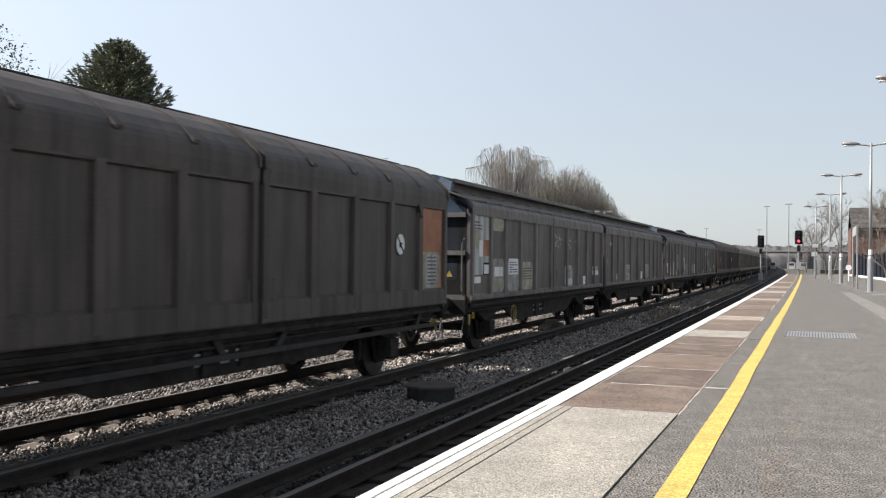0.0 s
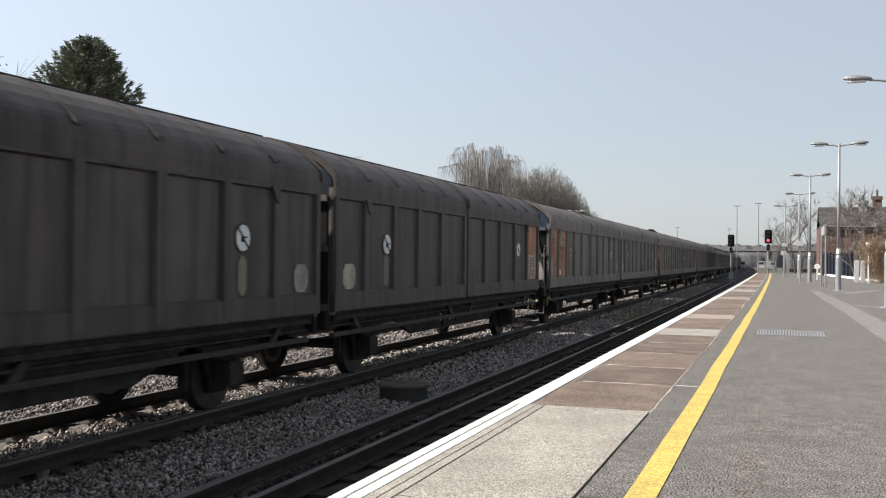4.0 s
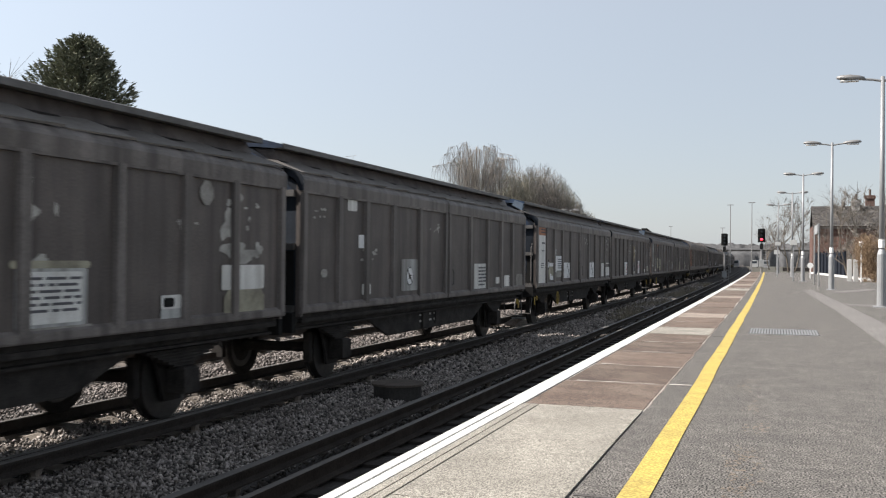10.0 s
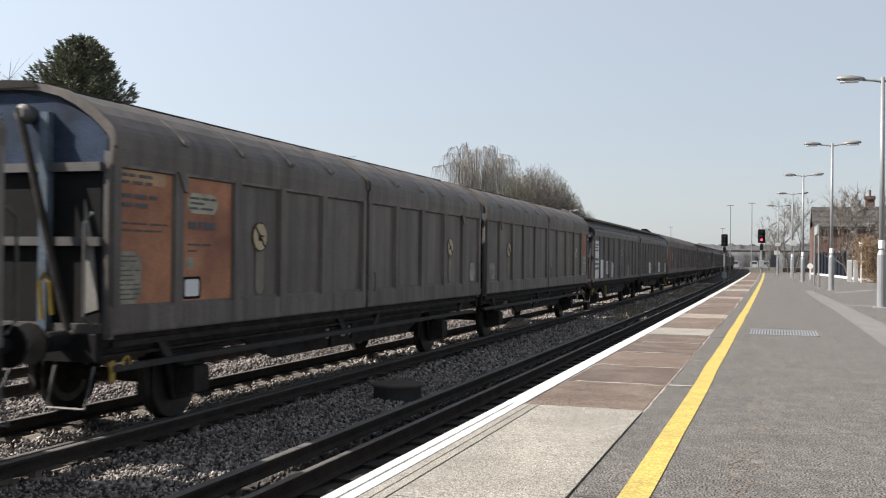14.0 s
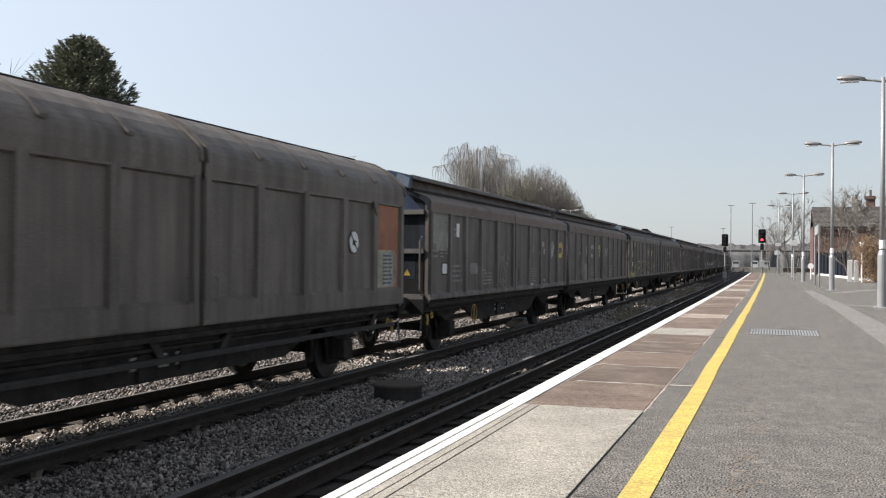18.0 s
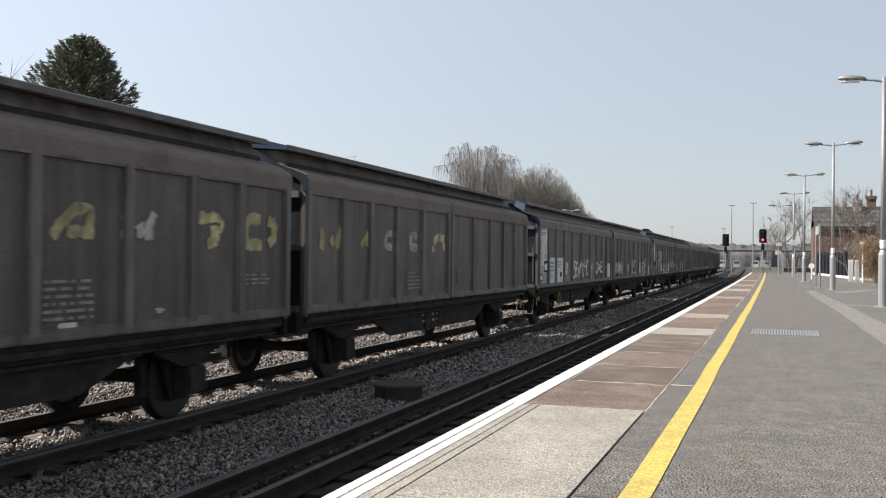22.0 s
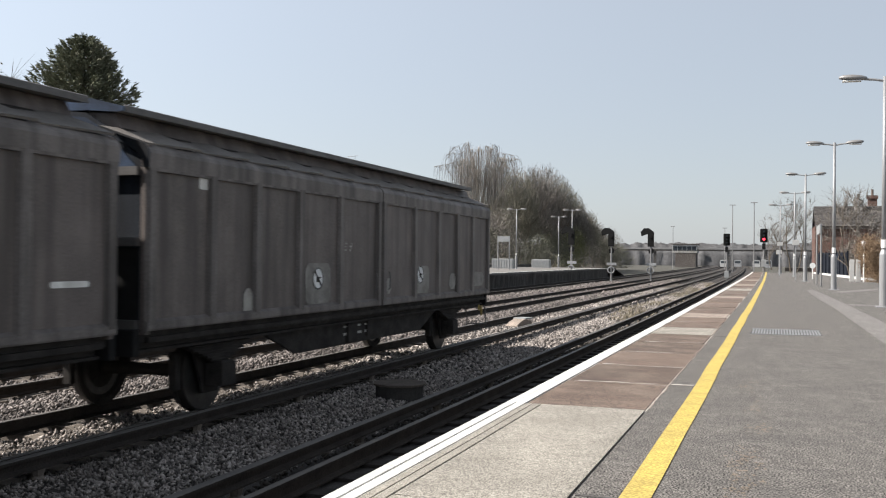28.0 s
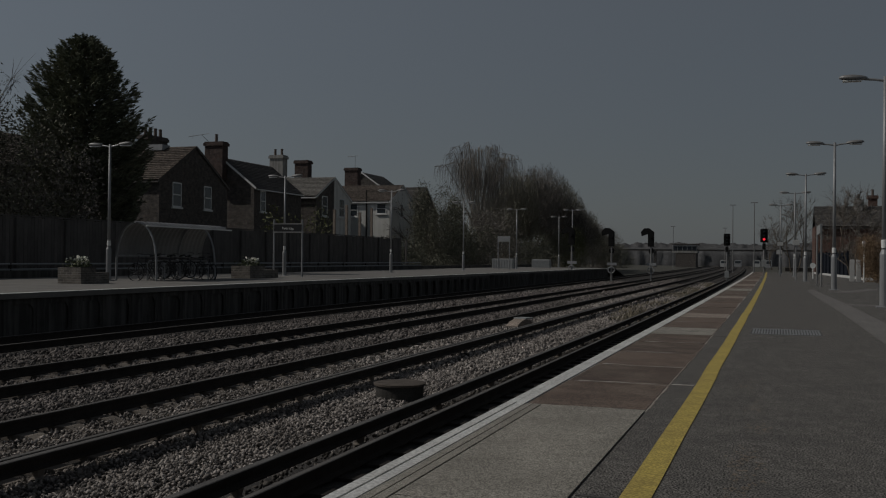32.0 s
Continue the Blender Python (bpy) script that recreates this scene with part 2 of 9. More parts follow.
M = dict(
    wagon_a=mat("grimy grey-brown wagon paint", (0.074, 0.061, 0.053), 0.55, 0, 0.25, 1.6, 40, 0.15, (0.028, 0.022, 0.02), 0.8, 1.4, True, 0.1, spec=0.33),
    wagon_b=mat("sooty dark wagon paint", (0.108, 0.092, 0.085), 0.55, 0, 0.3, 1.8, 45, 0.15, (0.046, 0.038, 0.036), 0.8, 1.3, True, 0.12, spec=0.33),
    wagon_d=mat("dusty olive-grey wagon paint", (0.150, 0.130, 0.115), 0.55, 0, 0.25, 1.6, 40, 0.15, (0.072, 0.061, 0.053), 0.8, 1.4, True, 0.1, spec=0.33),
    wagon_e=mat("dusty brown wagon paint", (0.142, 0.121, 0.111), 0.55, 0, 0.3, 1.8, 45, 0.15, (0.06, 0.051, 0.047), 0.8, 1.3, True, 0.12, spec=0.33),
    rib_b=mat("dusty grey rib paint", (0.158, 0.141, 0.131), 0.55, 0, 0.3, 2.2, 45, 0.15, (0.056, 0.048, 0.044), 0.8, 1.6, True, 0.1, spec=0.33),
    signred=mat("red sign paint", (0.45, 0.05, 0.04), 0.6, 0, 0.1, 4, 40, 0.02),
    wagon_c=mat("sooty reddish wagon paint", (0.125, 0.106, 0.097), 0.55, 0, 0.3, 1.8, 45, 0.15, (0.048, 0.038, 0.034), 0.8, 1.3, True, 0.12, spec=0.33),
    roof=mat("dusty wagon roof", (0.17, 0.155, 0.14), 0.75, 0, 0.25, 1.2, 30, 0.2, (0.06, 0.052, 0.046), 0.7, 1.2, False, 0.12),
    roof_c=mat("dusty reddish wagon roof", (0.20, 0.158, 0.14), 0.75, 0, 0.25, 1.2, 30, 0.2, (0.07, 0.052, 0.046), 0.7, 1.2, False, 0.12),
    under=mat("black oily underframe", (0.038, 0.034, 0.031), 0.85, 0.0, 0.5, 5, 60, 0.3, (0.014, 0.0125, 0.012), 0.7, 3, spec=0.2),
    tyre=mat("worn steel tyre", (0.10, 0.095, 0.09), 0.4, 0.8, 0.3, 9, 60, 0.1),
    blue=mat("faded blue end paint", (0.04, 0.062, 0.105), 0.75, 0, 0.35, 2, 50, 0.1, (0.016, 0.017, 0.02), 0.95, 1.4, False, 0.2, spec=0.15),
    endgrey=mat("grimy grey steel", (0.12, 0.115, 0.112), 0.6, 0.1, 0.3, 3, 50, 0.15, (0.06, 0.055, 0.05), 0.7, 2),
    orange=mat("faded orange panel paint", (0.40, 0.185, 0.105), 0.65, 0, 0.25, 1.5, 40, 0.08, (0.20, 0.085, 0.062), 0.95, 1.1, False, 0.15, spec=0.25),
    white=mat("grubby white panel", (0.74, 0.74, 0.71), 0.6, 0, 0.15, 2, 60, 0.08, (0.36, 0.34, 0.31), 0.6, 2.2, True, 0.15),
    wiped_white=mat("grubby grey-white panel paint", (0.42, 0.43, 0.42), 0.6, 0, 0.2, 2, 60, 0.08, (0.11, 0.10, 0.09), 0.8, 1.8, True, 0.15),
    paper=mat("white paper label", (0.75, 0.76, 0.76), 0.7, 0, 0.08, 4, 60, 0.05),
    wiped=mat("wiped lighter patch", (0.30, 0.29, 0.265), 0.65, 0, 0.25, 3, 50, 0.1, (0.10, 0.09, 0.08), 0.8, 2.5, False, 0.25),
    ochre=mat("wiped ochre patch", (0.38, 0.36, 0.27), 0.65, 0, 0.25, 3, 50, 0.1, (0.12, 0.105, 0.08), 0.8, 2.5, False, 0.2),
    mark=mat("grey stencil paint", (0.09, 0.09, 0.10), 0.7, 0, 0.2, 5, 60, 0.05),
    palemark=mat("pale stencil paint", (0.28, 0.27, 0.25), 0.7, 0, 0.3, 5, 60, 0.05, (0.08, 0.07, 0.06), 0.7, 6),
    black=mat("matt black paint", (0.016, 0.016, 0.016), 0.85, 0, 0.2, 8, 60, 0.05, spec=0.12),
    spray=mat("white spray paint", (0.74, 0.74, 0.72), 0.6, 0, 0.15, 6, 60, 0.05, (0.3, 0.29, 0.28), 0.5, 5),
    sprayy=mat("dull yellow spray paint", (0.42, 0.40, 0.17), 0.65, 0, 0.25, 5, 60, 0.05, (0.08, 0.075, 0.05), 0.8, 4),
    letter=mat("worn yellow lettering", (0.52, 0.46, 0.22), 0.65, 0, 0.25, 5, 60, 0.05, (0.07, 0.06, 0.05), 0.95, 3.2, False, 0.2),
    letteryellow=mat("yellow lettering paint", (0.62, 0.45, 0.13), 0.65, 0, 0.2, 5, 60, 0.05, (0.2, 0.15, 0.06), 0.5, 3.2),
    spraylime=mat("lime yellow spray paint", (0.50, 0.47, 0.17), 0.65, 0, 0.2, 5, 60, 0.05, (0.2, 0.19, 0.07), 0.5, 5),
    underbar=mat("greasy grey underframe bar", (0.044, 0.04, 0.037), 0.7, 0, 0.4, 4, 50, 0.2, (0.04, 0.036, 0.033), 0.8, 2, spec=0.25),
    letterw=mat("worn white lettering", (0.46, 0.45, 0.42), 0.65, 0, 0.25, 5, 60, 0.05, (0.07, 0.06, 0.05), 0.95, 3.2, False, 0.2),
    sealpale=mat("flaked pale primer", (0.42, 0.41, 0.38), 0.7, 0, 0.2, 4, 60, 0.1, (0.1, 0.09, 0.08), 0.6, 6),
    yellowp=mat("grubby yellow handle paint", (0.42, 0.29, 0.05), 0.5, 0, 0.2, 6, 60, 0.1, (0.06, 0.05, 0.03), 0.8, 6),
    asphalt=mat("worn grey asphalt", (0.138, 0.129, 0.118), 0.95, 0, 0.40, 13, 75, 0, (0.092, 0.087, 0.081), 0.85, 3.2, speck=0.95, speck_scale=105, spec=0.3),
    asphalt_new=mat("pale asphalt patch", (0.168, 0.159, 0.149), 0.92, 0, 0.2, 1.5, 25, 0, speck=0.5, speck_scale=80),
    slab_pale=mat("pale concrete slab", (0.29, 0.27, 0.232), 0.9, 0, 0.2, 2.2, 25, 0, (0.205, 0.19, 0.162), 0.65, 2.6, False, 0.05, speck=0.55, speck_scale=150),
    slab_brown=mat("brown worn paving slab", (0.118, 0.083, 0.064), 0.9, 0, 0.3, 2.5, 25, 0, (0.19, 0.15, 0.12), 0.7, 2.6, False, 0.22, speck=0.7, speck_scale=140),
    slab_mid=mat("buff paving slab", (0.29, 0.24, 0.20), 0.9, 0, 0.2, 2.5, 60, 0.5, (0.18, 0.145, 0.118), 0.5, 2, False, 0.1, depth=0.006, speck=0.35, speck_scale=48),
    edge_white=mat("white edge paint", (0.62, 0.62, 0.60), 0.75, 0, 0.10, 4, 80, 0.25, (0.38, 0.37, 0.35), 0.55, 2.2, speck=0.18, speck_scale=50),
    joint=mat("dark joint", (0.08, 0.075, 0.07), 0.95, 0, 0.3, 8, 60, 0.3),
    mortar=mat("pale joint mortar", (0.46, 0.43, 0.39), 0.95, 0, 0.25, 4, 60, 0.3, (0.2, 0.17, 0.145), 0.7, 3),
    yellow=mat("yellow line paint", (0.50, 0.385, 0.095), 0.8, 0, 0.14, 5, 110, 0.2, (0.34, 0.25, 0.075), 0.6, 3, speck=0.25, speck_scale=80),
    steel=mat("galvanised steel", (0.30, 0.305, 0.31), 0.5, 0.3, 0.15, 3, 60, 0.05, (0.2, 0.2, 0.2), 0.5, 2, True),
    steel_d=mat("dull lamp steel", (0.26, 0.255, 0.25), 0.55, 0.4, 0.2, 4, 60, 0.05),
    rail_side=mat("rust-black rail web", (0.040, 0.034, 0.030), 0.9, 0, 0.35, 4, 50, 0.3, spec=0.15),
    rail_top=mat("worn rail head", (0.125, 0.115, 0.105), 0.6, 0.0, 0.2, 3, 60, 0.02, spec=0.3),
    cond_top=mat("dull conductor rail head", (0.12, 0.113, 0.106), 0.65, 0, 0.2, 3, 60, 0.05, spec=0.25),
    sleeper=mat("dirty concrete sleeper", (0.20, 0.172, 0.145), 0.92, 0, 0.25, 4, 60, 0.4, (0.10, 0.083, 0.068), 0.8, 2, False, 0.2),
    # bed colour kept dark to put shade into the gaps between stones
    ballast=mat("ballast bed darkened for stone gaps", (0.05, 0.043, 0.038), 0.95, 0, 0.5, 14, 40, 1.0, (0.035, 0.03, 0.026), 0.7, 0.8, depth=0.06),
    stone=mat("ballast stones", (0.280, 0.252, 0.230), 0.92, 0, 0.2, 14, 90, 0.3, (0.11, 0.092, 0.08), 0.5, 0.7, island=0.85),
    stone_m=mat("dusty brown-grey ballast stones", (0.162, 0.143, 0.132), 0.92, 0, 0.2, 14, 90, 0.4, (0.075, 0.064, 0.058), 0.6, 0.7, island=0.8),
    stone_d=mat("dark ballast stones", (0.09, 0.08, 0.07), 0.9, 0, 0.25, 14, 90, 0.4, (0.04, 0.034, 0.03), 0.6, 0.9, island=0.5),
    earth=mat("near-black ground", (0.04, 0.036, 0.033), 0.95, 0, 0.4, 6, 50, 0.6, depth=0.03),
    ground=mat("rough ground", (0.075, 0.070, 0.058), 0.95, 0, 0.4, 0.4, 9, 0.8, (0.05, 0.052, 0.035), 0.7, 0.2, depth=0.05),
    plat_wall=mat("stained platform wall", (0.060, 0.056, 0.052), 0.9, 0, 0.35, 2, 40, 0.3, (0.150, 0.143, 0.133), 0.7, 1.7, True, spec=0.2),
    plat_top=mat("pale far platform paving", (0.180, 0.171, 0.158), 0.9, 0, 0.25, 1, 30, 0.1, (0.15, 0.142, 0.13), 0.5, 0.8),
    fence=mat("dark timber fence boards", (0.104, 0.095, 0.089), 0.85, 0, 0.35, 1.2, 50, 0.3, None, 0, 1, False, 0.12),
    brick_d=brickwork("sooty brown brick", (0.112, 0.090, 0.078), (0.052, 0.044, 0.041), (0.15, 0.14, 0.128)),
    brick_r=brickwork("dull red brick", (0.15, 0.062, 0.044), (0.085, 0.042, 0.033), (0.14, 0.12, 0.10)),
    brick_c=brickwork("smoky red chimney brick", (0.082, 0.046, 0.038), (0.044, 0.03, 0.027), (0.12, 0.10, 0.09)),
    render=mat("off-white render", (0.72, 0.71, 0.67), 0.85, 0, 0.08, 1.5, 40, 0.15, (0.5, 0.48, 0.43), 0.5, 0.8, True),
    tile=mat("brown roof tile", (0.082, 0.066, 0.056), 0.9, 0, 0.35, 3, 40, 0.5, (0.14, 0.122, 0.10), 0.5, 1.6, False, 0.3, speck=0.4, speck_scale=5, spec=0.25),
    slate=mat("grey slate", (0.075, 0.070, 0.067), 0.8, 0, 0.3, 3, 40, 0.3, (0.12, 0.11, 0.098), 0.45, 1.2, False, 0.25, speck=0.35, speck_scale=5, spec=0.25),
    slate_p=mat("pale grey slate", (0.165, 0.156, 0.142), 0.8, 0, 0.25, 3, 40, 0.3, (0.10, 0.094, 0.085), 0.5, 1.2, False, 0.25, speck=0.3, speck_scale=5, spec=0.25),
    trim=mat("white trim paint", (0.75, 0.75, 0.73), 0.6, 0, 0.06, 4, 40, 0.05),
    lead=mat("grey lead flashing", (0.33, 0.335, 0.34), 0.6, 0.2, 0.15, 4, 40, 0.1),
    pot=mat("dark chimney pot", (0.11, 0.085, 0.07), 0.8, 0, 0.3, 5, 40, 0.1),
    bark=mat("grey-brown bark", (0.14, 0.115, 0.09), 0.95, 0, 0.35, 7, 40, 0.8, depth=0.02),
    bark_p=mat("pale birch bark", (0.34, 0.31, 0.27), 0.9, 0, 0.3, 5, 40, 0.4, (0.12, 0.1, 0.085), 0.7, 3),
    twig=mat("bare twigs", (0.175, 0.158, 0.140), 0.95, 0, 0.3, 3, 20, 0, island=0.4),
    twig_g=mat("budding twigs", (0.185, 0.175, 0.135), 0.95, 0, 0.3, 3, 20, 0, island=0.4),
    twig_b=mat("russet budding twigs", (0.20, 0.135, 0.082), 0.95, 0, 0.3, 3, 20, 0, island=0.4),
    needle=mat("grey-green conifer sprays", (0.155, 0.168, 0.115), 0.85, 0, 0.35, 2, 12, 0, (0.2, 0.19, 0.135), 0.6, 0.8, island=0.5, spec=0.2),
    ivy=mat("dusty ivy leaves", (0.132, 0.132, 0.097), 0.75, 0, 0.35, 2, 12, 0, (0.115, 0.108, 0.083), 0.7, 0.6, island=0.6, spec=0.25),
    shrub=mat("yellow-green shrub leaves", (0.115, 0.125, 0.045), 0.7, 0, 0.35, 2, 12, 0, island=0.5),
    # distance haze is mixed into this grey
    farwood=mat("far bare woods greyed for haze", (0.105, 0.105, 0.108), 0.95, 0, 0.3, 0.25, 1.2, 0.0, (0.08, 0.08, 0.08), 0.6, 0.12, spec=0.05),
    plastic=mat("clear grey shelter sheet", (0.2, 0.2, 0.2), 0.4, 0, 0.2, 2, 30, 0.1, (0.09, 0.088, 0.085), 0.6, 1),
    rubber=mat("black rubber", (0.02, 0.02, 0.02), 0.7, 0, 0.2, 9, 60, 0.1),
    bike_a=mat("dark bicycle paint", (0.03, 0.03, 0.035), 0.4, 0.2, 0.2, 9, 60, 0.05),
    planterbrick=brickwork("grey-buff planter brick", (0.17, 0.15, 0.128), (0.10, 0.09, 0.08), (0.22, 0.205, 0.185)),
    flower=mat("white flowers", (0.75, 0.75, 0.66), 0.7, 0, 0.15, 9, 60, 0, island=0.2),
    leaf=mat("green leaves", (0.09, 0.105, 0.05), 0.7, 0, 0.3, 9, 60, 0, island=0.4),
    signblue=mat("black-brown sign enamel", (0.014, 0.013, 0.014), 0.4, 0, 0.1, 9, 60, 0.02),
    equip=mat("grey equipment case", (0.30, 0.31, 0.31), 0.6, 0.1, 0.12, 3, 60, 0.1),
    stain=mat("faint rusty stain", (0.205, 0.168, 0.132), 0.95, 0, 0.2, 3, 25, 0, spec=0.3),
    rustlid=mat("rusty iron lid", (0.105, 0.088, 0.075), 0.8, 0.0, 0.3, 5, 50, 0.3, spec=0.25),
    rustbody=mat("dirty dark chamber ring", (0.05, 0.047, 0.043), 0.9, 0, 0.3, 5, 50, 0.3, spec=0.2),
    navy=mat("dark navy boarding", (0.010, 0.013, 0.020), 0.7, 0, 0.2, 3, 40, 0.1, spec=0.2),
    # grimy blue, taken darker to carry the shade on the wagon ends
    blue_d=mat("grimy blue end paint darkened for shade", (0.022, 0.028, 0.038), 0.75, 0, 0.3, 2, 50, 0.1, (0.01, 0.01, 0.011), 0.95, 1.6, True, 0.2, spec=0.15),
    sleeper_d=mat("near-black sleeper", (0.035, 0.031, 0.028), 0.9, 0, 0.3, 4, 60, 0.4, spec=0.15),
    concrete_d=mat("weathered wall concrete", (0.088, 0.082, 0.076), 0.9, 0, 0.35, 2, 40, 0.3, (0.035, 0.033, 0.03), 0.95, 2.2, True, spec=0.2),
    cream=mat("yellowed sign paint", (0.56, 0.44, 0.29), 0.65, 0, 0.15, 4, 60, 0.05, (0.36, 0.26, 0.16), 0.5, 3),
    faint=mat("faintly cleaned paint", (0.215, 0.185, 0.135), 0.65, 0, 0.25, 3, 50, 0.1, (0.12, 0.105, 0.09), 0.9, 2.2, True, 0.1),
    faded=mat("bleached orange paint", (0.48, 0.30, 0.17), 0.65, 0, 0.25, 3, 50, 0.1, (0.30, 0.16, 0.09), 0.8, 2.2, False, 0.1),
    bracket=mat("faded pale blue paint", (0.13, 0.17, 0.22), 0.7, 0, 0.3, 4, 50, 0.1, (0.05, 0.055, 0.06), 0.8, 4, spec=0.2),
    steelbox=mat("grey van paint", (0.45, 0.45, 0.44), 0.5, 0, 0.1, 3, 40, 0.05),
    stonewash=mat("grey weathered render", (0.34, 0.33, 0.31), 0.9, 0, 0.2, 2, 40, 0.2, (0.16, 0.15, 0.14), 0.7, 1.4, True),
    drygrass=mat("dry tan grass", (0.23, 0.20, 0.145), 0.9, 0, 0.3, 3, 20, 0, island=0.4),
    redlamp=glow("red signal lens", (1.0, 0.03, 0.05), 4),
)
mg, tg, pg = nodes_of("window glass")
pg.inputs["Base Color"].default_value = (0.05, 0.06, 0.07, 1)
pg.inputs["Roughness"].default_value = 0.08
pg.inputs["Specular IOR Level"].default_value = 0.8
M["glass"] = mg
mg2, tg2, pg2 = nodes_of("lamp lens")
pg2.inputs["Base Color"].default_value = (0.7, 0.7, 0.68, 1)
pg2.inputs["Roughness"].default_value = 0.25
M["lens"] = mg2


# ---------------------------------------------------------------- mesh building
class Shape:
    """Collects vertices and faces for one mesh."""

    def __init__(self):
        self.v, self.f, self.mi, self.cur = [], [], [], 0

    def add(self, vs, fs):
        o = len(self.v)
        self.v += [tuple(a) for a in vs]
        self.f += [tuple(o + i for i in f) for f in fs]
        self.mi += [self.cur] * len(fs)
        return self

    def use(self, i):
        self.cur = i
        return self

    def box(self, x0, x1, y0, y1, z0, z1, c=0.0):
        """A box, its upright edges and top chamfered by c."""
        if c <= 0:
            vs = [(x, y, z) for z in (z0, z1) for x, y in ((x0, y0), (x1, y0), (x1, y1), (x0, y1))]
            return self.add(vs, [(3, 2, 1, 0), (4, 5, 6, 7), (0, 1, 5, 4), (1, 2, 6, 5), (2, 3, 7, 6), (3, 0, 4, 7)])
        vs = [(x, y, z) for z in (z0, z1 - c) for x, y in ((x0, y0), (x1, y0), (x1, y1), (x0, y1))]
        vs += [(x0 + c, y0 + c, z1), (x1 - c, y0 + c, z1), (x1 - c, y1 - c, z1), (x0 + c, y1 - c, z1)]
        fs = [(3, 2, 1, 0), (8, 9, 10, 11)]
        for a in (0, 4):
            fs += [(a + i, a + (i + 1) % 4, a + 4 + (i + 1) % 4, a + 4 + i) for i in range(4)]
        return self.add(vs, fs)

    def prism(self, prof, axis, a, b):
        """A closed outline extruded along an axis from a to b; outline in the other two axes, in order."""
        n = len(prof)
        put = {'x': lambda p, c: (c, p[0], p[1]), 'y': lambda p, c: (p[0], c, p[1]), 'z': lambda p, c: (p[0], p[1], c)}[axis]
        vs = [put(p, a) for p in prof] + [put(p, b) for p in prof]
        fs = [tuple(range(n - 1, -1, -1)), tuple(range(n, 2 * n))]
        fs += [(i, (i + 1) % n, n + (i + 1) % n, n + i) for i in range(n)]
        return self.add(vs, fs)

    def tube(self, pts, r, n=6, r2=None, caps=True):
        pts = [Vector(p) for p in pts]
        k = len(pts)
        vs = []
        for i, p in enumerate(pts):
            d = (pts[min(i + 1, k - 1)] - pts[max(i - 1, 0)]).normalized()
            a = d.orthogonal().normalized() if abs(d.z) < 0.95 else d.cross(Vector((0, 1, 0))).normalized()
            if abs(d.z) < 0.95:
                a = d.cross(Vector((0, 0, 1))).normalized()
            b = d.cross(a)
            rr = r if r2 is None else r + (r2 - r) * i / (k - 1)
            vs += [p + (a * math.cos(j * math.tau / n) + b * math.sin(j * math.tau / n)) * rr for j in range(n)]
        fs = [(i * n + j, i * n + (j + 1) % n, (i + 1) * n + (j + 1) % n, (i + 1) * n + j) for i in range(k - 1) for j in range(n)]
        if caps:
            fs += [tuple(range(n - 1, -1, -1)), tuple((k - 1) * n + j for j in range(n))]
        return self.add(vs, fs)

    def ring(self, c, axis, R, r, n=20, m=6):
        """A torus."""
        vs, fs = [], []
        for i in range(n):
            a = i * math.tau / n
            for j in range(m):
                b = j * math.tau / m
                q = R + r * math.cos(b)
                p = {'x': (r * math.sin(b), q * math.cos(a), q * math.sin(a)), 'y': (q * math.cos(a), r * math.sin(b), q * math.sin(a)),
                     'z': (q * math.cos(a), q * math.sin(a), r * math.sin(b))}[axis]
                vs.append((c[0] + p[0], c[1] + p[1], c[2] + p[2]))
        fs = [(i * m + j, i * m + (j + 1) % m, (i + 1) % n * m + (j + 1) % m, (i + 1) % n * m + j) for i in range(n) for j in range(m)]
        return self.add(vs, fs)

    def lathe(self, prof, axis, c, n=24, caps=True):
        """An outline of (radius, along) turned about an axis."""
        k = len(prof)
        vs, fs = [], []
        for r, h in prof:
            for i in range(n):
                a = i * math.tau / n
                p = {'z': (r * math.cos(a), r * math.sin(a), h), 'x': (h, r * math.cos(a), r * math.sin(a)), 'y': (r * math.sin(a), h, r * math.cos(a))}[axis]
                vs.append((c[0] + p[0], c[1] + p[1], c[2] + p[2]))
        fs = [(i * n + j, i * n + (j + 1) % n, (i + 1) * n + (j + 1) % n, (i + 1) * n + j) for i in range(k - 1) for j in range(n)]
        if caps:
            fs += [tuple(range(n - 1, -1, -1)), tuple((k - 1) * n + j for j in range(n))]
        return self.add(vs, fs)

    def mesh(self, name, mats, smooth=False):
        me = bpy.data.meshes.new(name)
        me.from_pydata(self.v, [], self.f)
        for m in (mats if isinstance(mats, (list, tuple)) else [mats]):
            me.materials.append(m)
        if self.mi and max(self.mi):
            me.polygons.foreach_set("material_index", self.mi)
        if smooth:
            me.polygons.foreach_set("use_smooth", [True] * len(me.polygons))
        me.update()
        bm = bmesh.new()
        bm.from_mesh(me)
        bmesh.ops.recalc_face_normals(bm, faces=bm.faces)
        bm.to_mesh(me)
        bm.free()
        return me


def part(name, shape, material, parent, label="", at=None, smooth=False):
    """One mesh object under a thing or a part."""
    ob = new(name, shape if isinstance(shape, bpy.types.Mesh) else shape.mesh(name, material, smooth))
    ob.parent = parent
    if at is not None:
        ob.matrix_basis = at
    if label:
        ob["label"] = label
    return ob


def thing(name, label, category, at=None, group="", kind=""):
    ob = new(name)
    if at is not None:
        ob.matrix_basis = at
    return tagged(ob, label, category, group, kind)


def solid(name, shape, material, label, category="", kind="", at=None, group="", smooth=False):
    ob = new(name, shape.mesh(name, material, smooth))
    if at is not None:
        ob.matrix_basis = at
    return tagged(ob, label, category, group, kind)


def bend(y):
    return -BEND * y * abs(y)


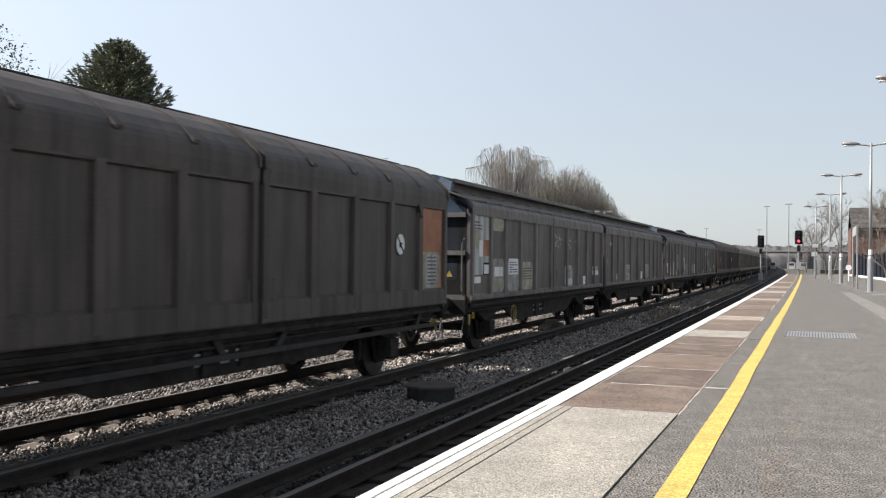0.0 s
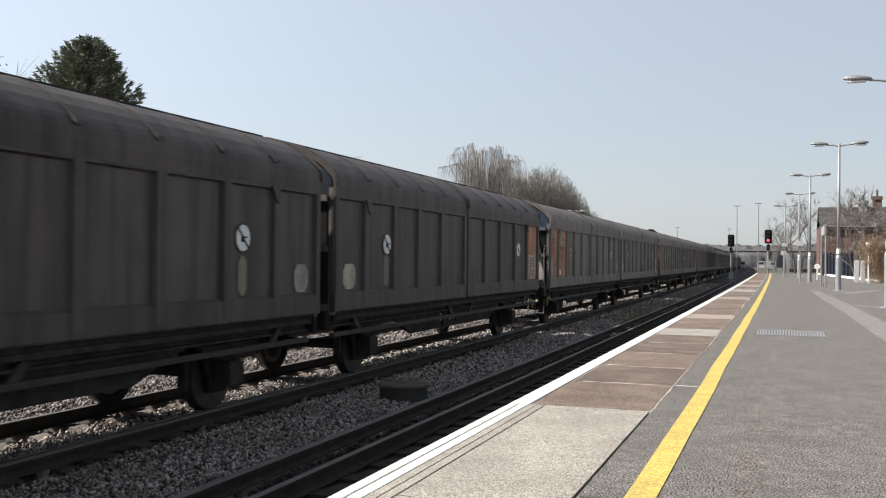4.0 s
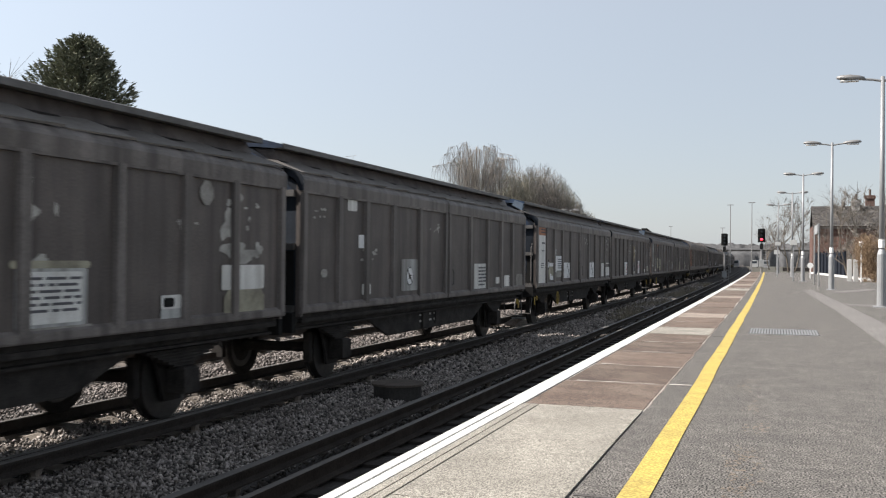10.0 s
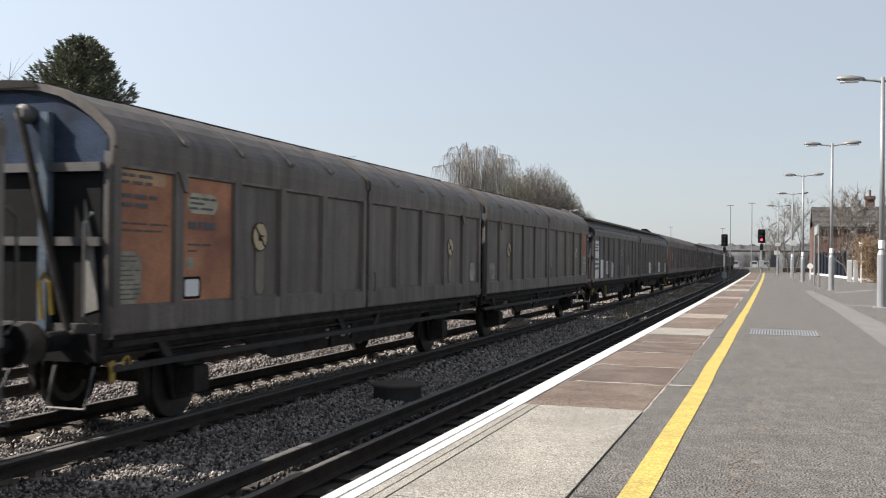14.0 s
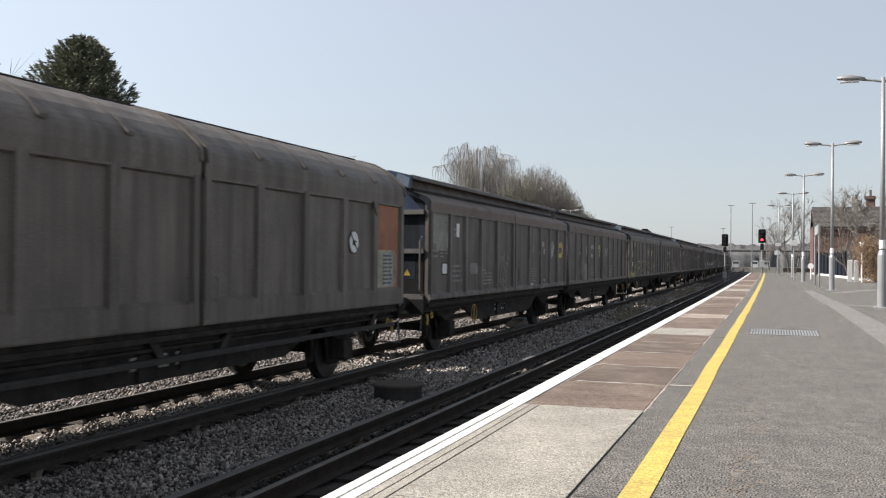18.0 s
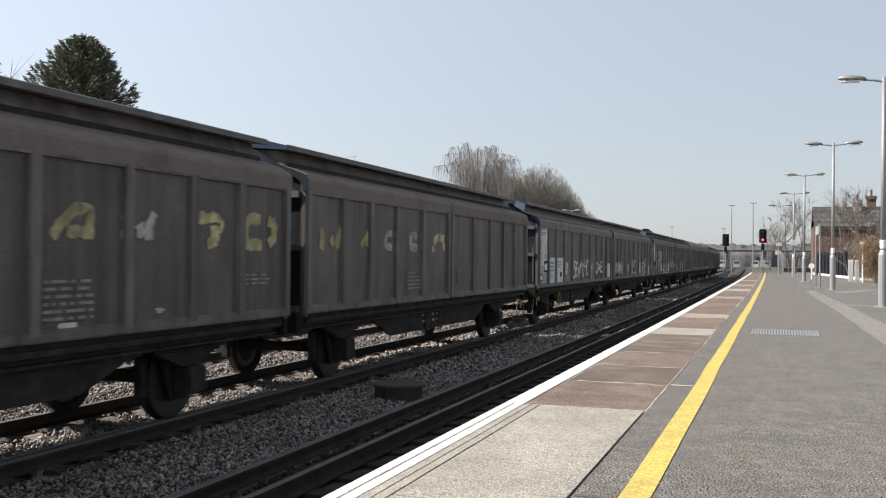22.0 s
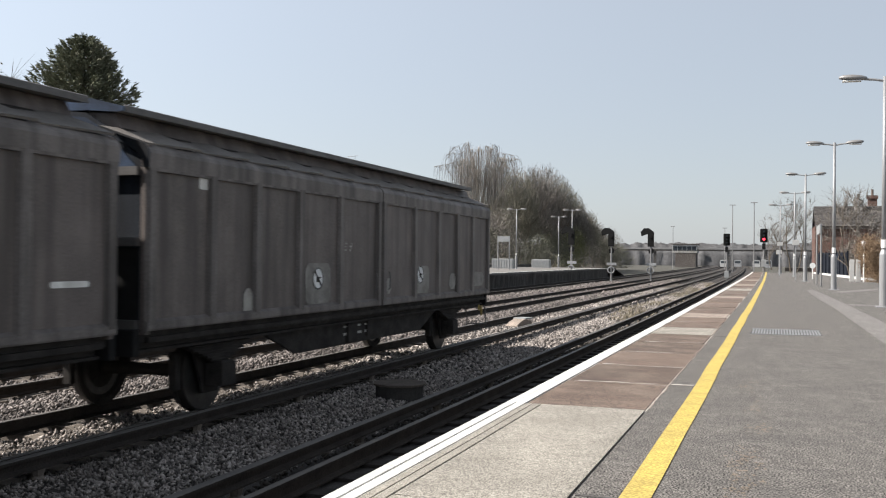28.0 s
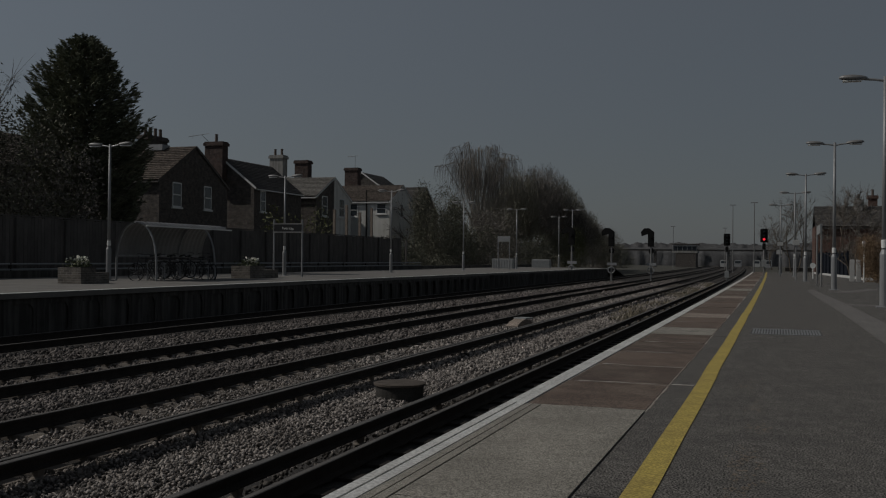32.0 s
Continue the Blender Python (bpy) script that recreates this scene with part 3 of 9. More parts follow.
# ---------------------------------------------------------------- ground and tracks
RAIL = -0.915          # rail head level; the platforms' top is zero
TRACKS = (-1.4475, -5.76, -9.465, -14.2)
BED = RAIL - 0.245


def strip(x0, x1, ys, z, name, material, label, z2=None, kind="structure"):
    """A sheet that follows the line's bend."""
    s = Shape()
    vs = [(x + bend(y), y, z) for y in ys for x in (x0, x1)]
    s.add(vs, [(2 * i, 2 * i + 1, 2 * i + 3, 2 * i + 2) for i in range(len(ys) - 1)])
    return solid(name, s, material, label, kind=kind)


FAR = [-30, -10, 0, 10, 20, 30, 45, 60, 80, 100, 130, 160, 200, 250, 300, 360, 430, 520, 640, 800]
gs = Shape()
gs.add([(-4000, -4000, BED - 0.12), (4000, -4000, BED - 0.12), (4000, 4000, BED - 0.12), (-4000, 4000, BED - 0.12)], [(0, 1, 2, 3)])
solid("ground", gs, M["ground"], "rough trackside ground running out to the horizon", kind="structure")


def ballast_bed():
    """The track bed: one uneven sheet with the heaped shoulders between the tracks. Its dark colour stands for shade
    between the stones.
    """
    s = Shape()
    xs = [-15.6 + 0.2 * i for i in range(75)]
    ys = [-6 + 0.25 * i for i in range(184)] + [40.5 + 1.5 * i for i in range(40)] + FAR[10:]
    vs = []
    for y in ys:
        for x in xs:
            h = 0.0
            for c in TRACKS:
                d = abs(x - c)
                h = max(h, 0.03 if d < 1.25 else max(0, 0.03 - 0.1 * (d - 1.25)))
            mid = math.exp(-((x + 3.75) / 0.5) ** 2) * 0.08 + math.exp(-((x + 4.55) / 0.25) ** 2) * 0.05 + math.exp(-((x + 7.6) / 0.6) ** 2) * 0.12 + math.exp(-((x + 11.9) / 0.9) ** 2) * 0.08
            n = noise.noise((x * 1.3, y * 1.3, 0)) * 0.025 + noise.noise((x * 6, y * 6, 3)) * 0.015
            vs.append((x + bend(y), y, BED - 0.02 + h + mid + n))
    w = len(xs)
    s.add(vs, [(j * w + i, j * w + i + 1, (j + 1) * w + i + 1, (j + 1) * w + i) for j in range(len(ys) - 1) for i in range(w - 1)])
    return solid("ballast_bed", s, M["ballast"], "track bed between the platforms, coloured dark as shade between stones", kind="structure")


def bed_height(x, y):
    h = 0.0
    for c in TRACKS:
        d = abs(x - c)
        h = max(h, 0.03 if d < 1.25 else max(0, 0.03 - 0.1 * (d - 1.25)))
    mid = math.exp(-((x + 3.75) / 0.5) ** 2) * 0.08 + math.exp(-((x + 4.55) / 0.25) ** 2) * 0.05 + math.exp(-((x + 7.6) / 0.6) ** 2) * 0.12 + math.exp(-((x + 11.9) / 0.9) ** 2) * 0.08
    return BED - 0.02 + h + mid


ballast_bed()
# near-black sheet under the platform road, from wall to conductor rail
strip(-2.9, 0.1, FAR[1:11], BED + 0.045, "track_dirt", M["earth"], "near-black sheet in the platform road")


def rail_profile(x, z, head=0.036, foot=0.07, h=0.16):
    """One rail section at x, head at z."""
    return [(x - foot, z - h), (x + foot, z - h), (x + foot, z - h + 0.015), (x + 0.012, z - h + 0.035), (x + 0.012, z - 0.045), (x + head, z - 0.035),
            (x + head, z - 0.006), (x + head - 0.008, z), (x - head + 0.008, z), (x - head, z - 0.006), (x - head, z - 0.035), (x - 0.012, z - 0.045),
            (x - 0.012, z - h + 0.035), (x - foot, z - h + 0.015)]


def rail(x, z, ys, top_mat, parent, name="rail", label="", **kw):
    s = Shape()
    p = rail_profile(x, z, **kw)
    n = len(p)
    vs = [(a + bend(y), y, b) for y in ys for a, b in p]
    fs = [(j * n + i, j * n + (i + 1) % n, (j + 1) * n + (i + 1) % n, (j + 1) * n + i) for j in range(len(ys) - 1) for i in range(n)]
    fs += [tuple(range(n)), tuple((len(ys) - 1) * n + i for i in range(n))]
    s.add(vs, fs)
    s.mi = [1 if (f % n) in (6, 7, 8) and f < n * (len(ys) - 1) else 0 for f in range(len(fs))]
    return part(name, s, [M["rail_side"], top_mat], parent, label)


sleeper_shape = Shape().prism([(-1.02, 0), (1.02, 0), (1.02, 0.12), (1.0, 0.17), (0.5, 0.17), (0.35, 0.12), (-0.35, 0.12), (-0.5, 0.17), (-1.0, 0.17), (-1.02, 0.12)],
                              'y', -0.125, 0.125)
SLEEPER = sleeper_shape.mesh("sleeper", M["sleeper"])
SLEEPER_D = sleeper_shape.mesh("sleeper", M["sleeper_d"])
tracks = []
for i, c in enumerate(TRACKS):
    t = thing("track_%d" % (i + 1), ["steel track on concrete sleepers beside the platform", "shiny steel running track with a conductor rail",
              "steel running track on concrete sleepers", "steel track beside the opposite platform"][i], "railway track", kind="structure")
    tracks.append(t)
    for sx in (-1, 1):
        rail(c + sx * 0.753, RAIL, FAR, M["rail_top"], t)
for c, i, y0 in ((-2.575, 0, -30), (-4.62, 1, -30)):
    rail(c, RAIL + 0.076, [y for y in FAR if y <= 300], M["cond_top"], tracks[i], "conductor_rail", "dull grey conductor rail on insulators", head=0.045, foot=0.07, h=0.13)
    s = Shape()
    for k in range(34):
        y = -3 + 2.6 * k
        s.lathe([(0.06, BED + 0.05), (0.075, BED + 0.10), (0.05, BED + 0.12), (0.07, RAIL - 0.054)], 'z', (c + bend(y), y, 0), 8)
    part("insulator", s, M["sleeper"], tracks[i], "pale ceramic rail insulators")

# ---------------------------------------------------------------- near platform


def flat(x0, x1, y0, y1, z0, z1, ystep=4.0):
    """A slab that follows the bend, from y0 to y1."""
    n = max(1, int(abs(y1 - y0) / ystep))
    s = Shape()
    ys = [y0 + (y1 - y0) * i / n for i in range(n + 1)]
    vs = [(x + bend(y), y, z) for y in ys for x, z in ((x0, z0), (x1, z0), (x1, z1), (x0, z1))]
    fs = [(3, 2, 1, 0), tuple(4 * n + i for i in range(4))]
    fs += [(4 * j + i, 4 * j + (i + 1) % 4, 4 * j + 4 + (i + 1) % 4, 4 * j + 4 + i) for j in range(n) for i in range(4)]
    s.add(vs, fs)
    return s


platform = thing("platform", "grey asphalt station platform with a yellow line", "platform", kind="structure")
part("surface", flat(0.94, 9.0, -12, 92, -1.4, 0.0), M["asphalt"], platform, "worn grey asphalt")
part("platform_wall", flat(0.06, 0.94, -12, 92, -1.4, -0.09), M["plat_wall"], platform, "stained brick platform wall")
part("edge_strip", flat(0.0, 0.055, -12, 92, -0.10, 0.004), M["edge_white"], platform, "white painted platform edge")
part("edge_stripe", flat(0.068, 0.125, -12, 92, -0.10, 0.003), M["edge_white"], platform, "white painted stripe")
part("edge_fill", flat(0.052, 0.0705, 6.56, 92, -0.10, 0.0025), M["edge_white"], platform, "worn white edge paint")
part("edge_joint", flat(0.05, 0.26, -12, 92, -0.12, -0.006), M["joint"], platform, "dark grooves in the coping")
part("coping_stripe", flat(0.133, 0.178, -12, 6.55, -0.10, 0.002), M["slab_pale"], platform)
part("coping_stripe", flat(0.186, 0.235, -12, 6.55, -0.10, 0.002), M["slab_pale"], platform)
wob = Shape()
ys = [-10 + 0.5 * i for i in range(204)]
vs = []
for y in ys:
    e = noise.noise((0.5, y * 0.9, 2)) * 0.012 + bend(y)
    vs += [(1.13 + e + noise.noise((9, y * 4, 1)) * 0.006, y, 0.004), (1.255 + e + noise.noise((19, y * 4, 1)) * 0.006, y, 0.004)]
wob.add(vs, [(2 * i, 2 * i + 1, 2 * i + 3, 2 * i + 2) for i in range(len(ys) - 1)])
part("yellow_line", wob, M["yellow"], platform, "worn yellow safety line")
# pale strip of reinstated asphalt and a cross strip
ss = Shape()
ss.add([(2.95, 12.0, 0.004), (3.40, 12.0, 0.004), (3.36, 17.3, 0.004), (3.22, 24.3, 0.004), (2.9, 36.2, 0.004), (2.62, 36.0, 0.004), (2.72, 28, 0.004), (2.86, 21.9, 0.004)],
       [(0, 1, 2, 7), (7, 2, 3, 6), (6, 3, 4, 5)])
part("patch_strip", ss, M["asphalt_new"], platform, "pale reinstated asphalt trench")
part("patch_strip", Shape().add([(3.25, 24.0, 0.004), (5.6, 23.6, 0.004), (5.6, 24.3, 0.004), (3.23, 24.7, 0.004)], [(0, 1, 2, 3)]), M["asphalt_new"], platform)
part("patch_strip", Shape().add([(3.3, 34.0, 0.004), (3.75, 33.8, 0.004), (5.2, 38.6, 0.004), (4.8, 39.0, 0.004)], [(0, 1, 2, 3)]), M["asphalt_new"], platform)
dr = Shape()
for k in range(24):
    x = 1.40 + k * 0.037
    dr.box(x, x + 0.022, 14.0, 14.95, -0.03, 0.006)
dr.box(1.38, 2.29, 13.95, 14.0, -0.03, 0.007).box(1.38, 2.29, 14.95, 15.0, -0.03, 0.007).box(1.38, 2.29, 14.45, 14.49, -0.03, 0.006)
part("drain_grate", dr, M["steel"], platform, "galvanised slotted drain grate")
# solid dark block under the bars, coloured as the shade of a pit
part("drain_pit", Shape().box(1.38, 2.29, 13.95, 15.0, -0.3, 0.0012), M["joint"], platform)
part("back_kerb", flat(9.0, 9.2, -12, 40, -1.4, 0.25), M["edge_white"], platform, "pale back kerb")


# ---------------------------------------------------------------- opposite platform
far_plat = thing("far_platform", "long opposite platform with a stained dark wall", "platform", kind="structure")
part("platform_wall", flat(-20, -15.75, -25, 112, -1.4, -0.12), M["plat_wall"], far_plat, "sooty stained platform wall")
part("surface", flat(-26.5, -15.6, -25, 112, -0.115, 0.02), M["plat_top"], far_plat, "pale paving with a light edge")
rp = Shape()
rp.add([(-26.5, 112, -0.1), (-15.7, 112, -0.1), (-15.7, 120, -1.1), (-26.5, 120, -1.1), (-26.5, 112, 0.02), (-15.7, 112, 0.02), (-15.7, 120, -1.0), (-26.5, 120, -1.0)],
       [(4, 5, 6, 7), (1, 2, 6, 5), (0, 3, 7, 4), (2, 3, 7, 6)])
part("ramp", rp, M["plat_wall"], far_plat, "sloping platform end")
part("edge_line", flat(-15.86, -15.6, -25, 112, 0.015, 0.026), M["edge_white"], far_plat, "white painted platform edge")
pr_ = random.Random(8)
y = -9.0
while y < 110:
    # a concrete post and the frame of the sunken panel beside it
    w_ = 1.27 if y < 70 else 2.54
    part("wall_post", Shape().box(-15.75, -15.73, y, y + 0.15, -1.25, -0.13, 0.01), M["concrete_d"], far_plat)
    e_ = [pr_.uniform(-0.05, 0.05) for _ in range(8)]
    if pr_.random() < 0.12:
        y += w_
        continue
    part("panel_rim", Shape().box(-15.75, -15.738, y + 0.15, y + w_, -0.26, -0.13).box(-15.75, -15.738, y + 0.15, y + w_, -1.25, -1.05).prism([(y + 0.15, -1.05), (y + 0.40 + e_[0], -1.05), (y + 0.27 + e_[1], -0.92), (y + 0.26 + e_[2], -0.42), (y + 0.38 + e_[3], -0.26), (y + 0.15, -0.26)], 'x', -15.75, -15.7385)
         .prism([(y + w_, -1.05), (y + w_, -0.26), (y + w_ - 0.24 + e_[4], -0.26), (y + w_ - 0.11, -0.42 + e_[5]), (y + w_ - 0.12, -0.90), (y + w_ - 0.26 + e_[6], -1.05)], 'x', -15.75, -15.7385), M["plat_wall"], far_plat)
    y += w_


def stain(cx, cy, rx, ry, seed):
    """A scatter of small rusty spots on the asphalt."""
    r = random.Random(seed)
    s = Shape()
    for q in range(34):
        a, b = r.gauss(0, 0.5), r.gauss(0, 0.5)
        n, w = 7, r.uniform(0.003, 0.011)
        vs = [(cx + rx * a + w * r.uniform(0.5, 1.2) * math.cos(k * math.tau / n), cy + ry * b + w * 1.6 * r.uniform(0.5, 1.2) * math.sin(k * math.tau / n), 0.003 + q * 0.00002) for k in range(n)]
        s.add(vs, [tuple(range(n))])
    part("stain", s, M["stain"], platform, "rusty speckled stain")


for i, (cx, cy, rx, ry) in enumerate(((1.56, 4.4, 0.05, 0.35), (1.64, 4.7, 0.05, 0.45), (1.60, 5.25, 0.07, 0.25), (1.55, 5.0, 0.05, 0.4), (1.62, 6.1, 0.08, 0.2), (1.56, 8.3, 0.1, 0.4), (1.6, 7.0, 0.06, 0.4), (1.5, 8.0, 0.1, 0.2))):
    stain(cx, cy, rx, ry, i)
# thin joints and cracks across the asphalt
for y, x0, x1, m in ((4.07, 0.95, 1.12, "joint"), (4.08, 1.27, 2.6, "joint"), (7.95, 0.95, 1.12, "mortar"), (13.2, 0.97, 1.12, "joint")):
    part("surface_joint", Shape().box(x0, x1, y, y + 0.022, -0.01, 0.003), M[m], platform)
ck = Shape()
vs = []
for i in range(60):
    y = 6.6 + i * 0.25
    x = 0.935 + noise.noise((3.3, y * 1.7, 5)) * 0.03 + bend(y)
    vs += [(x, y, 0.0035), (x + 0.007 + 0.005 * noise.noise((1, y * 5, 9)), y, 0.0035)]
ck.add(vs, [(2 * i, 2 * i + 1, 2 * i + 3, 2 * i + 2) for i in range(59)])
part("crack", ck, M["slab_mid"], platform, "ragged pale crack along the slabs")


# ---------------------------------------------------------------- the train
WAGON_LEN, INNER, PAIR, LEAD = 12.9, 13.35, 27.6237, 17.80
WX = TRACKS[1]
HALF = 1.32


def mirrored(half):
    return half + [(-x, z) for x, z in reversed(half) if abs(x) > 1e-6]


def wagon(kind, lead):
    """One two-axle sliding-wall van of a coupled pair. The front end is y=0; x across, z up from the rail."""
    side = M["wagon_" + kind]
    kind = {"d": "a", "e": "b"}.get(kind, kind)
    roofm = {"a": side, "b": M["roof"], "c": M["roof_c"]}[kind]
    w = thing("covered_wagon", {"a": "grimy grey goods wagon with rounded roof and faded orange panels",
                                "b": "sooty dark sliding-wall goods wagon with a raised ridge roof",
                                "c": "sooty reddish goods wagon with worn yellow lettering"}[kind], "goods wagon", group="wagons of the goods train")
    L = WAGON_LEN
    top = 2.86 if kind == "a" else 2.98
    # floor and solebars
    part("floor", Shape().box(-1.22, 1.22, 0.05, L - 0.05, 0.98, 1.10), M["under"], w)
    for sx in (-1, 1):
        part("solebar", Shape().prism([(sx * 1.10, 0.86), (sx * 1.18, 0.86), (sx * 1.18, 0.89), (sx * 1.125, 0.90), (sx * 1.125, 1.05), (sx * 1.18, 1.06), (sx * 1.18, 1.09), (sx * 1.10, 1.09)],
                                      'y', 0.1, L - 0.1), M["under"], w, "black channel solebar")
        part("side_rail", Shape().box(*sorted((sx * 1.20, sx * 1.27)), 0.15, L - 0.15, 0.97, 1.03), M["under"], w)
        tr = Shape().prism([(2.9, 0.88), (3.9, 0.52), (L - 3.9, 0.52), (L - 2.9, 0.88)], 'x', *sorted((sx * 1.02, sx * 1.07)))
        part("truss", tr, M["under"], w, "fish-belly underframe truss")
        if kind == "a":
            part("step_bar", Shape().box(*sorted((sx * 1.17, sx * 1.25)), 0.2, L - 0.2, 0.72, 0.785, 0.012), M["underbar"], w, "long grey step bar under the wall")
            for yb in (0.9, 5.55, L - 5.55, L - 0.9) if sx > 0 else ():
                dq = 0.28 if yb < L / 2 else -0.28
                part("bar_bracket", Shape().prism([(yb, 1.08), (yb + 0.14, 1.08), (yb + 0.14 + dq, 0.78), (yb + dq, 0.78)], 'x', *sorted((sx * 1.15, sx * 1.20))), M["underbar"], w, "slanting bracket")
    # end walls with corner posts and stiffeners
    for e, y, d in ((0, 0.10, -1), (1, L - 0.10, 1)):
        pr = mirrored([(1.24, 1.1), (1.24, top - 0.1), (0.75, 3.25), (0.5, 3.40), (0, 3.45)] if kind != "a" else [(1.26, 1.1), (1.30, 3.07), (1.22, 3.17), (1.08, 3.29), (0.72, 3.49), (0.2, 3.58)])
        ew = part("end_wall", Shape().prism(pr, 'y', y - 0.03, y + 0.03), M["blue_d"], w, "grimy blue end wall darkened for shade")
        part("top_panel", Shape().prism(mirrored([(1.16, 2.80), (0.75, 3.21), (0.5, 3.35), (0, 3.40)] if kind != 'a' else [(1.25, 2.80), (1.25, 3.06), (1.18, 3.14), (1.05, 3.25), (0.7, 3.44), (0.2, 3.53)]), 'y', *sorted((y + d * 0.03, y + d * 0.045))), M["blue"], ew, "faded blue top panel")
        # black panel puts the shade low on the end into its colour
        part("lower_panel", Shape().box(-1.18, 1.18, *sorted((y + d * 0.03, y + d * 0.042)), 1.12, 2.70 if kind == "a" else 1.96), M["black"], ew, "lower panel coloured black for shade")
        st = Shape()
        for z in (1.12, 1.98, 2.72):
            st.box(-1.2, 1.2, *sorted((y + d * 0.03, y + d * 0.10)), z, z + 0.09)
        part("end_beam", st, M["endgrey"], ew, "grey end stiffeners")
        if (e == 0) == lead and kind == 'a':
            part("end_pipe", Shape().tube([(0.30, y + d * 0.20, 3.35), (0.62, y + d * 0.22, 2.3), (0.95, y + d * 0.22, 1.15)], 0.04, 7), M["under"], ew, "black diagonal end strut")
            part("end_post", Shape().box(0.50, 0.60, *sorted((y + d * 0.03, y + d * 0.13)), 1.12, 3.32), M["bracket"], ew, "faded blue upright")
            part("end_plate", Shape().prism([(0.98, 1.3), (1.16, 1.35), (1.10, 1.95), (0.99, 2.45)], 'y', *sorted((y + d * 0.042, y + d * 0.05))), M["wiped"], ew, "scraped pale patch")
            part("grab_hoop", Shape().tube([(0.62, y + d * 0.2, 1.25), (0.62, y + d * 0.24, 1.62), (0.68, y + d * 0.25, 1.70), (0.74, y + d * 0.24, 1.62), (0.74, y + d * 0.2, 1.3)], 0.022, 6), M["yellowp"], ew, "yellow grab hoop")
            part("winch", Shape().lathe([(0.08, 0), (0.10, d * 0.06), (0.10, d * 0.14), (0.05, d * 0.18)], 'y', (0.34, y + d * 0.05, 3.3), 12), M["endgrey"], ew, "grey winch drum")
        if (e == 0) == lead and kind != 'a':
            part("warning_sign", Shape().prism([(0.79, 1.56), (0.93, 1.56), (0.86, 1.68)], 'y', *sorted((y + d * 0.042, y + d * 0.05))), M["yellowp"], ew, "yellow warning triangle")
            part("blue_plate", Shape().box(0.6, 1.02, *sorted((y + d * 0.040, y + d * 0.046)), 1.5, 1.92), M["blue_d"], ew, "grimy blue panel")
        for sx in (-1, 1):
            part("corner_post", Shape().box(*sorted((sx * 1.22, sx * 1.30)), *sorted((y - d * 0.02, y + d * 0.055)), 1.06, top + 0.06), M["endgrey"] if kind == "a" else side, ew)
    # roof
    if kind == "a":
        half = [(1.335, 2.80), (1.345, 2.95), (1.34, 3.07), (1.315, 3.13), (1.26, 3.19), (1.12, 3.31), (0.95, 3.425), (0.75, 3.525), (0.5, 3.59), (0.2, 3.62)]
        inner = [(x - 0.045, z - 0.05) for x, z in half]
        for y0, y1 in ((0.02, L / 2 - 0.045), (L / 2 + 0.045, L - 0.02)):
            r = part("roof", Shape().prism(mirrored(half) + list(reversed(mirrored(inner))), 'y', y0, y1), side, w, "rounded sliding roof")
            sm = Shape()
            for k in range(6):
                # pressed seams with a puckered lower end, and a raised lip at both ends
                y = y0 + 0.025 + (y1 - y0 - 0.05) * k / 5
                e = 0.022 if k in (0, 5) else 0.009
                hw = 0.022 if k in (0, 5) else 0.014
                pr = half[1:] if k in (0, 5) else half[3:]
                sm.prism(mirrored([(x + e, z + e * 0.8) for x, z in pr]) + list(reversed(mirrored([(x - 0.03, z - 0.03) for x, z in pr]))), 'y', y - hw, y + hw)
                if 0 < k < 5:
                    sm.prism([(1.30, 3.16), (1.345, 3.10), (1.352, 3.14), (1.25, 3.235)], 'y', y - 0.07, y + 0.05)
            part("roof_seam", sm, side, r)
        part("ridge", Shape().prism(mirrored([(0.42, 3.58), (0.38, 3.645), (0, 3.67)]), 'y', 0, L), M["under"], w, "dark roof ridge")
    else:
        half = [(1.325, 2.62), (1.33, 2.90), (1.26, 3.03), (1.20, 3.06)]
        for y0, y1 in ((0.02, L / 2 - 0.02), (L / 2 + 0.02, L - 0.02)):
            for sx in (-1, 1):
                o = [(sx * a, b) for a, b in ((1.27, 2.80), (1.338, 2.80), (1.342, 2.95), (1.325, 2.99), (1.27, 3.045), (1.10, 3.11), (0.84, 3.20), (0.82, 3.17), (1.08, 3.06), (1.22, 2.98), (1.27, 2.90))]
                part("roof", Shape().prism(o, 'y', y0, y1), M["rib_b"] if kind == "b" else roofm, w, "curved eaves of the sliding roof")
                for k in range(6 if kind == "b" else 0):
                    ya = y0 + (y1 - y0) * k / 6 + 0.04
                    yb = y0 + (y1 - y0) * (k + 1) / 6 - 0.02
                    if sx < 0:
                        continue
                    # a sheet that lifts towards its trailing edge
                    lp = Shape().add([(1.27, ya, 3.045), (0.86, ya - 0.25, 3.20), (0.86, ya - 0.25, 3.225), (1.275, ya, 3.062), (1.29, yb, 3.06), (0.86, yb - 0.25, 3.235), (0.86, yb - 0.25, 3.265), (1.30, yb, 3.085)],
                                     [(0, 1, 2, 3), (7, 6, 5, 4), (0, 4, 5, 1), (1, 5, 6, 2), (2, 6, 7, 3), (3, 7, 4, 0)])
                    part("roof_flap", lp, roofm, w, "overlapping roof sheet edge")
        ya, yb = (-0.02 if lead else 0.1), L + (-0.35 if not lead else -0.05)
        part("roof_well", Shape().prism(mirrored([(0.92, 3.10), (0.90, 3.20), (0.80, 3.40), (0, 3.44)]), 'y', 0.16, L - 0.16), side, w, "sloping side under the ridge")
        # dark line added as the shade in the crease under the ridge
        part("well_gutter", Shape().prism([(0.86, 3.15), (0.935, 3.15), (0.935, 3.215), (0.88, 3.24)], 'y', 0.16, L - 0.16), M["under"], w, "dark line shading the crease beside the ridge")
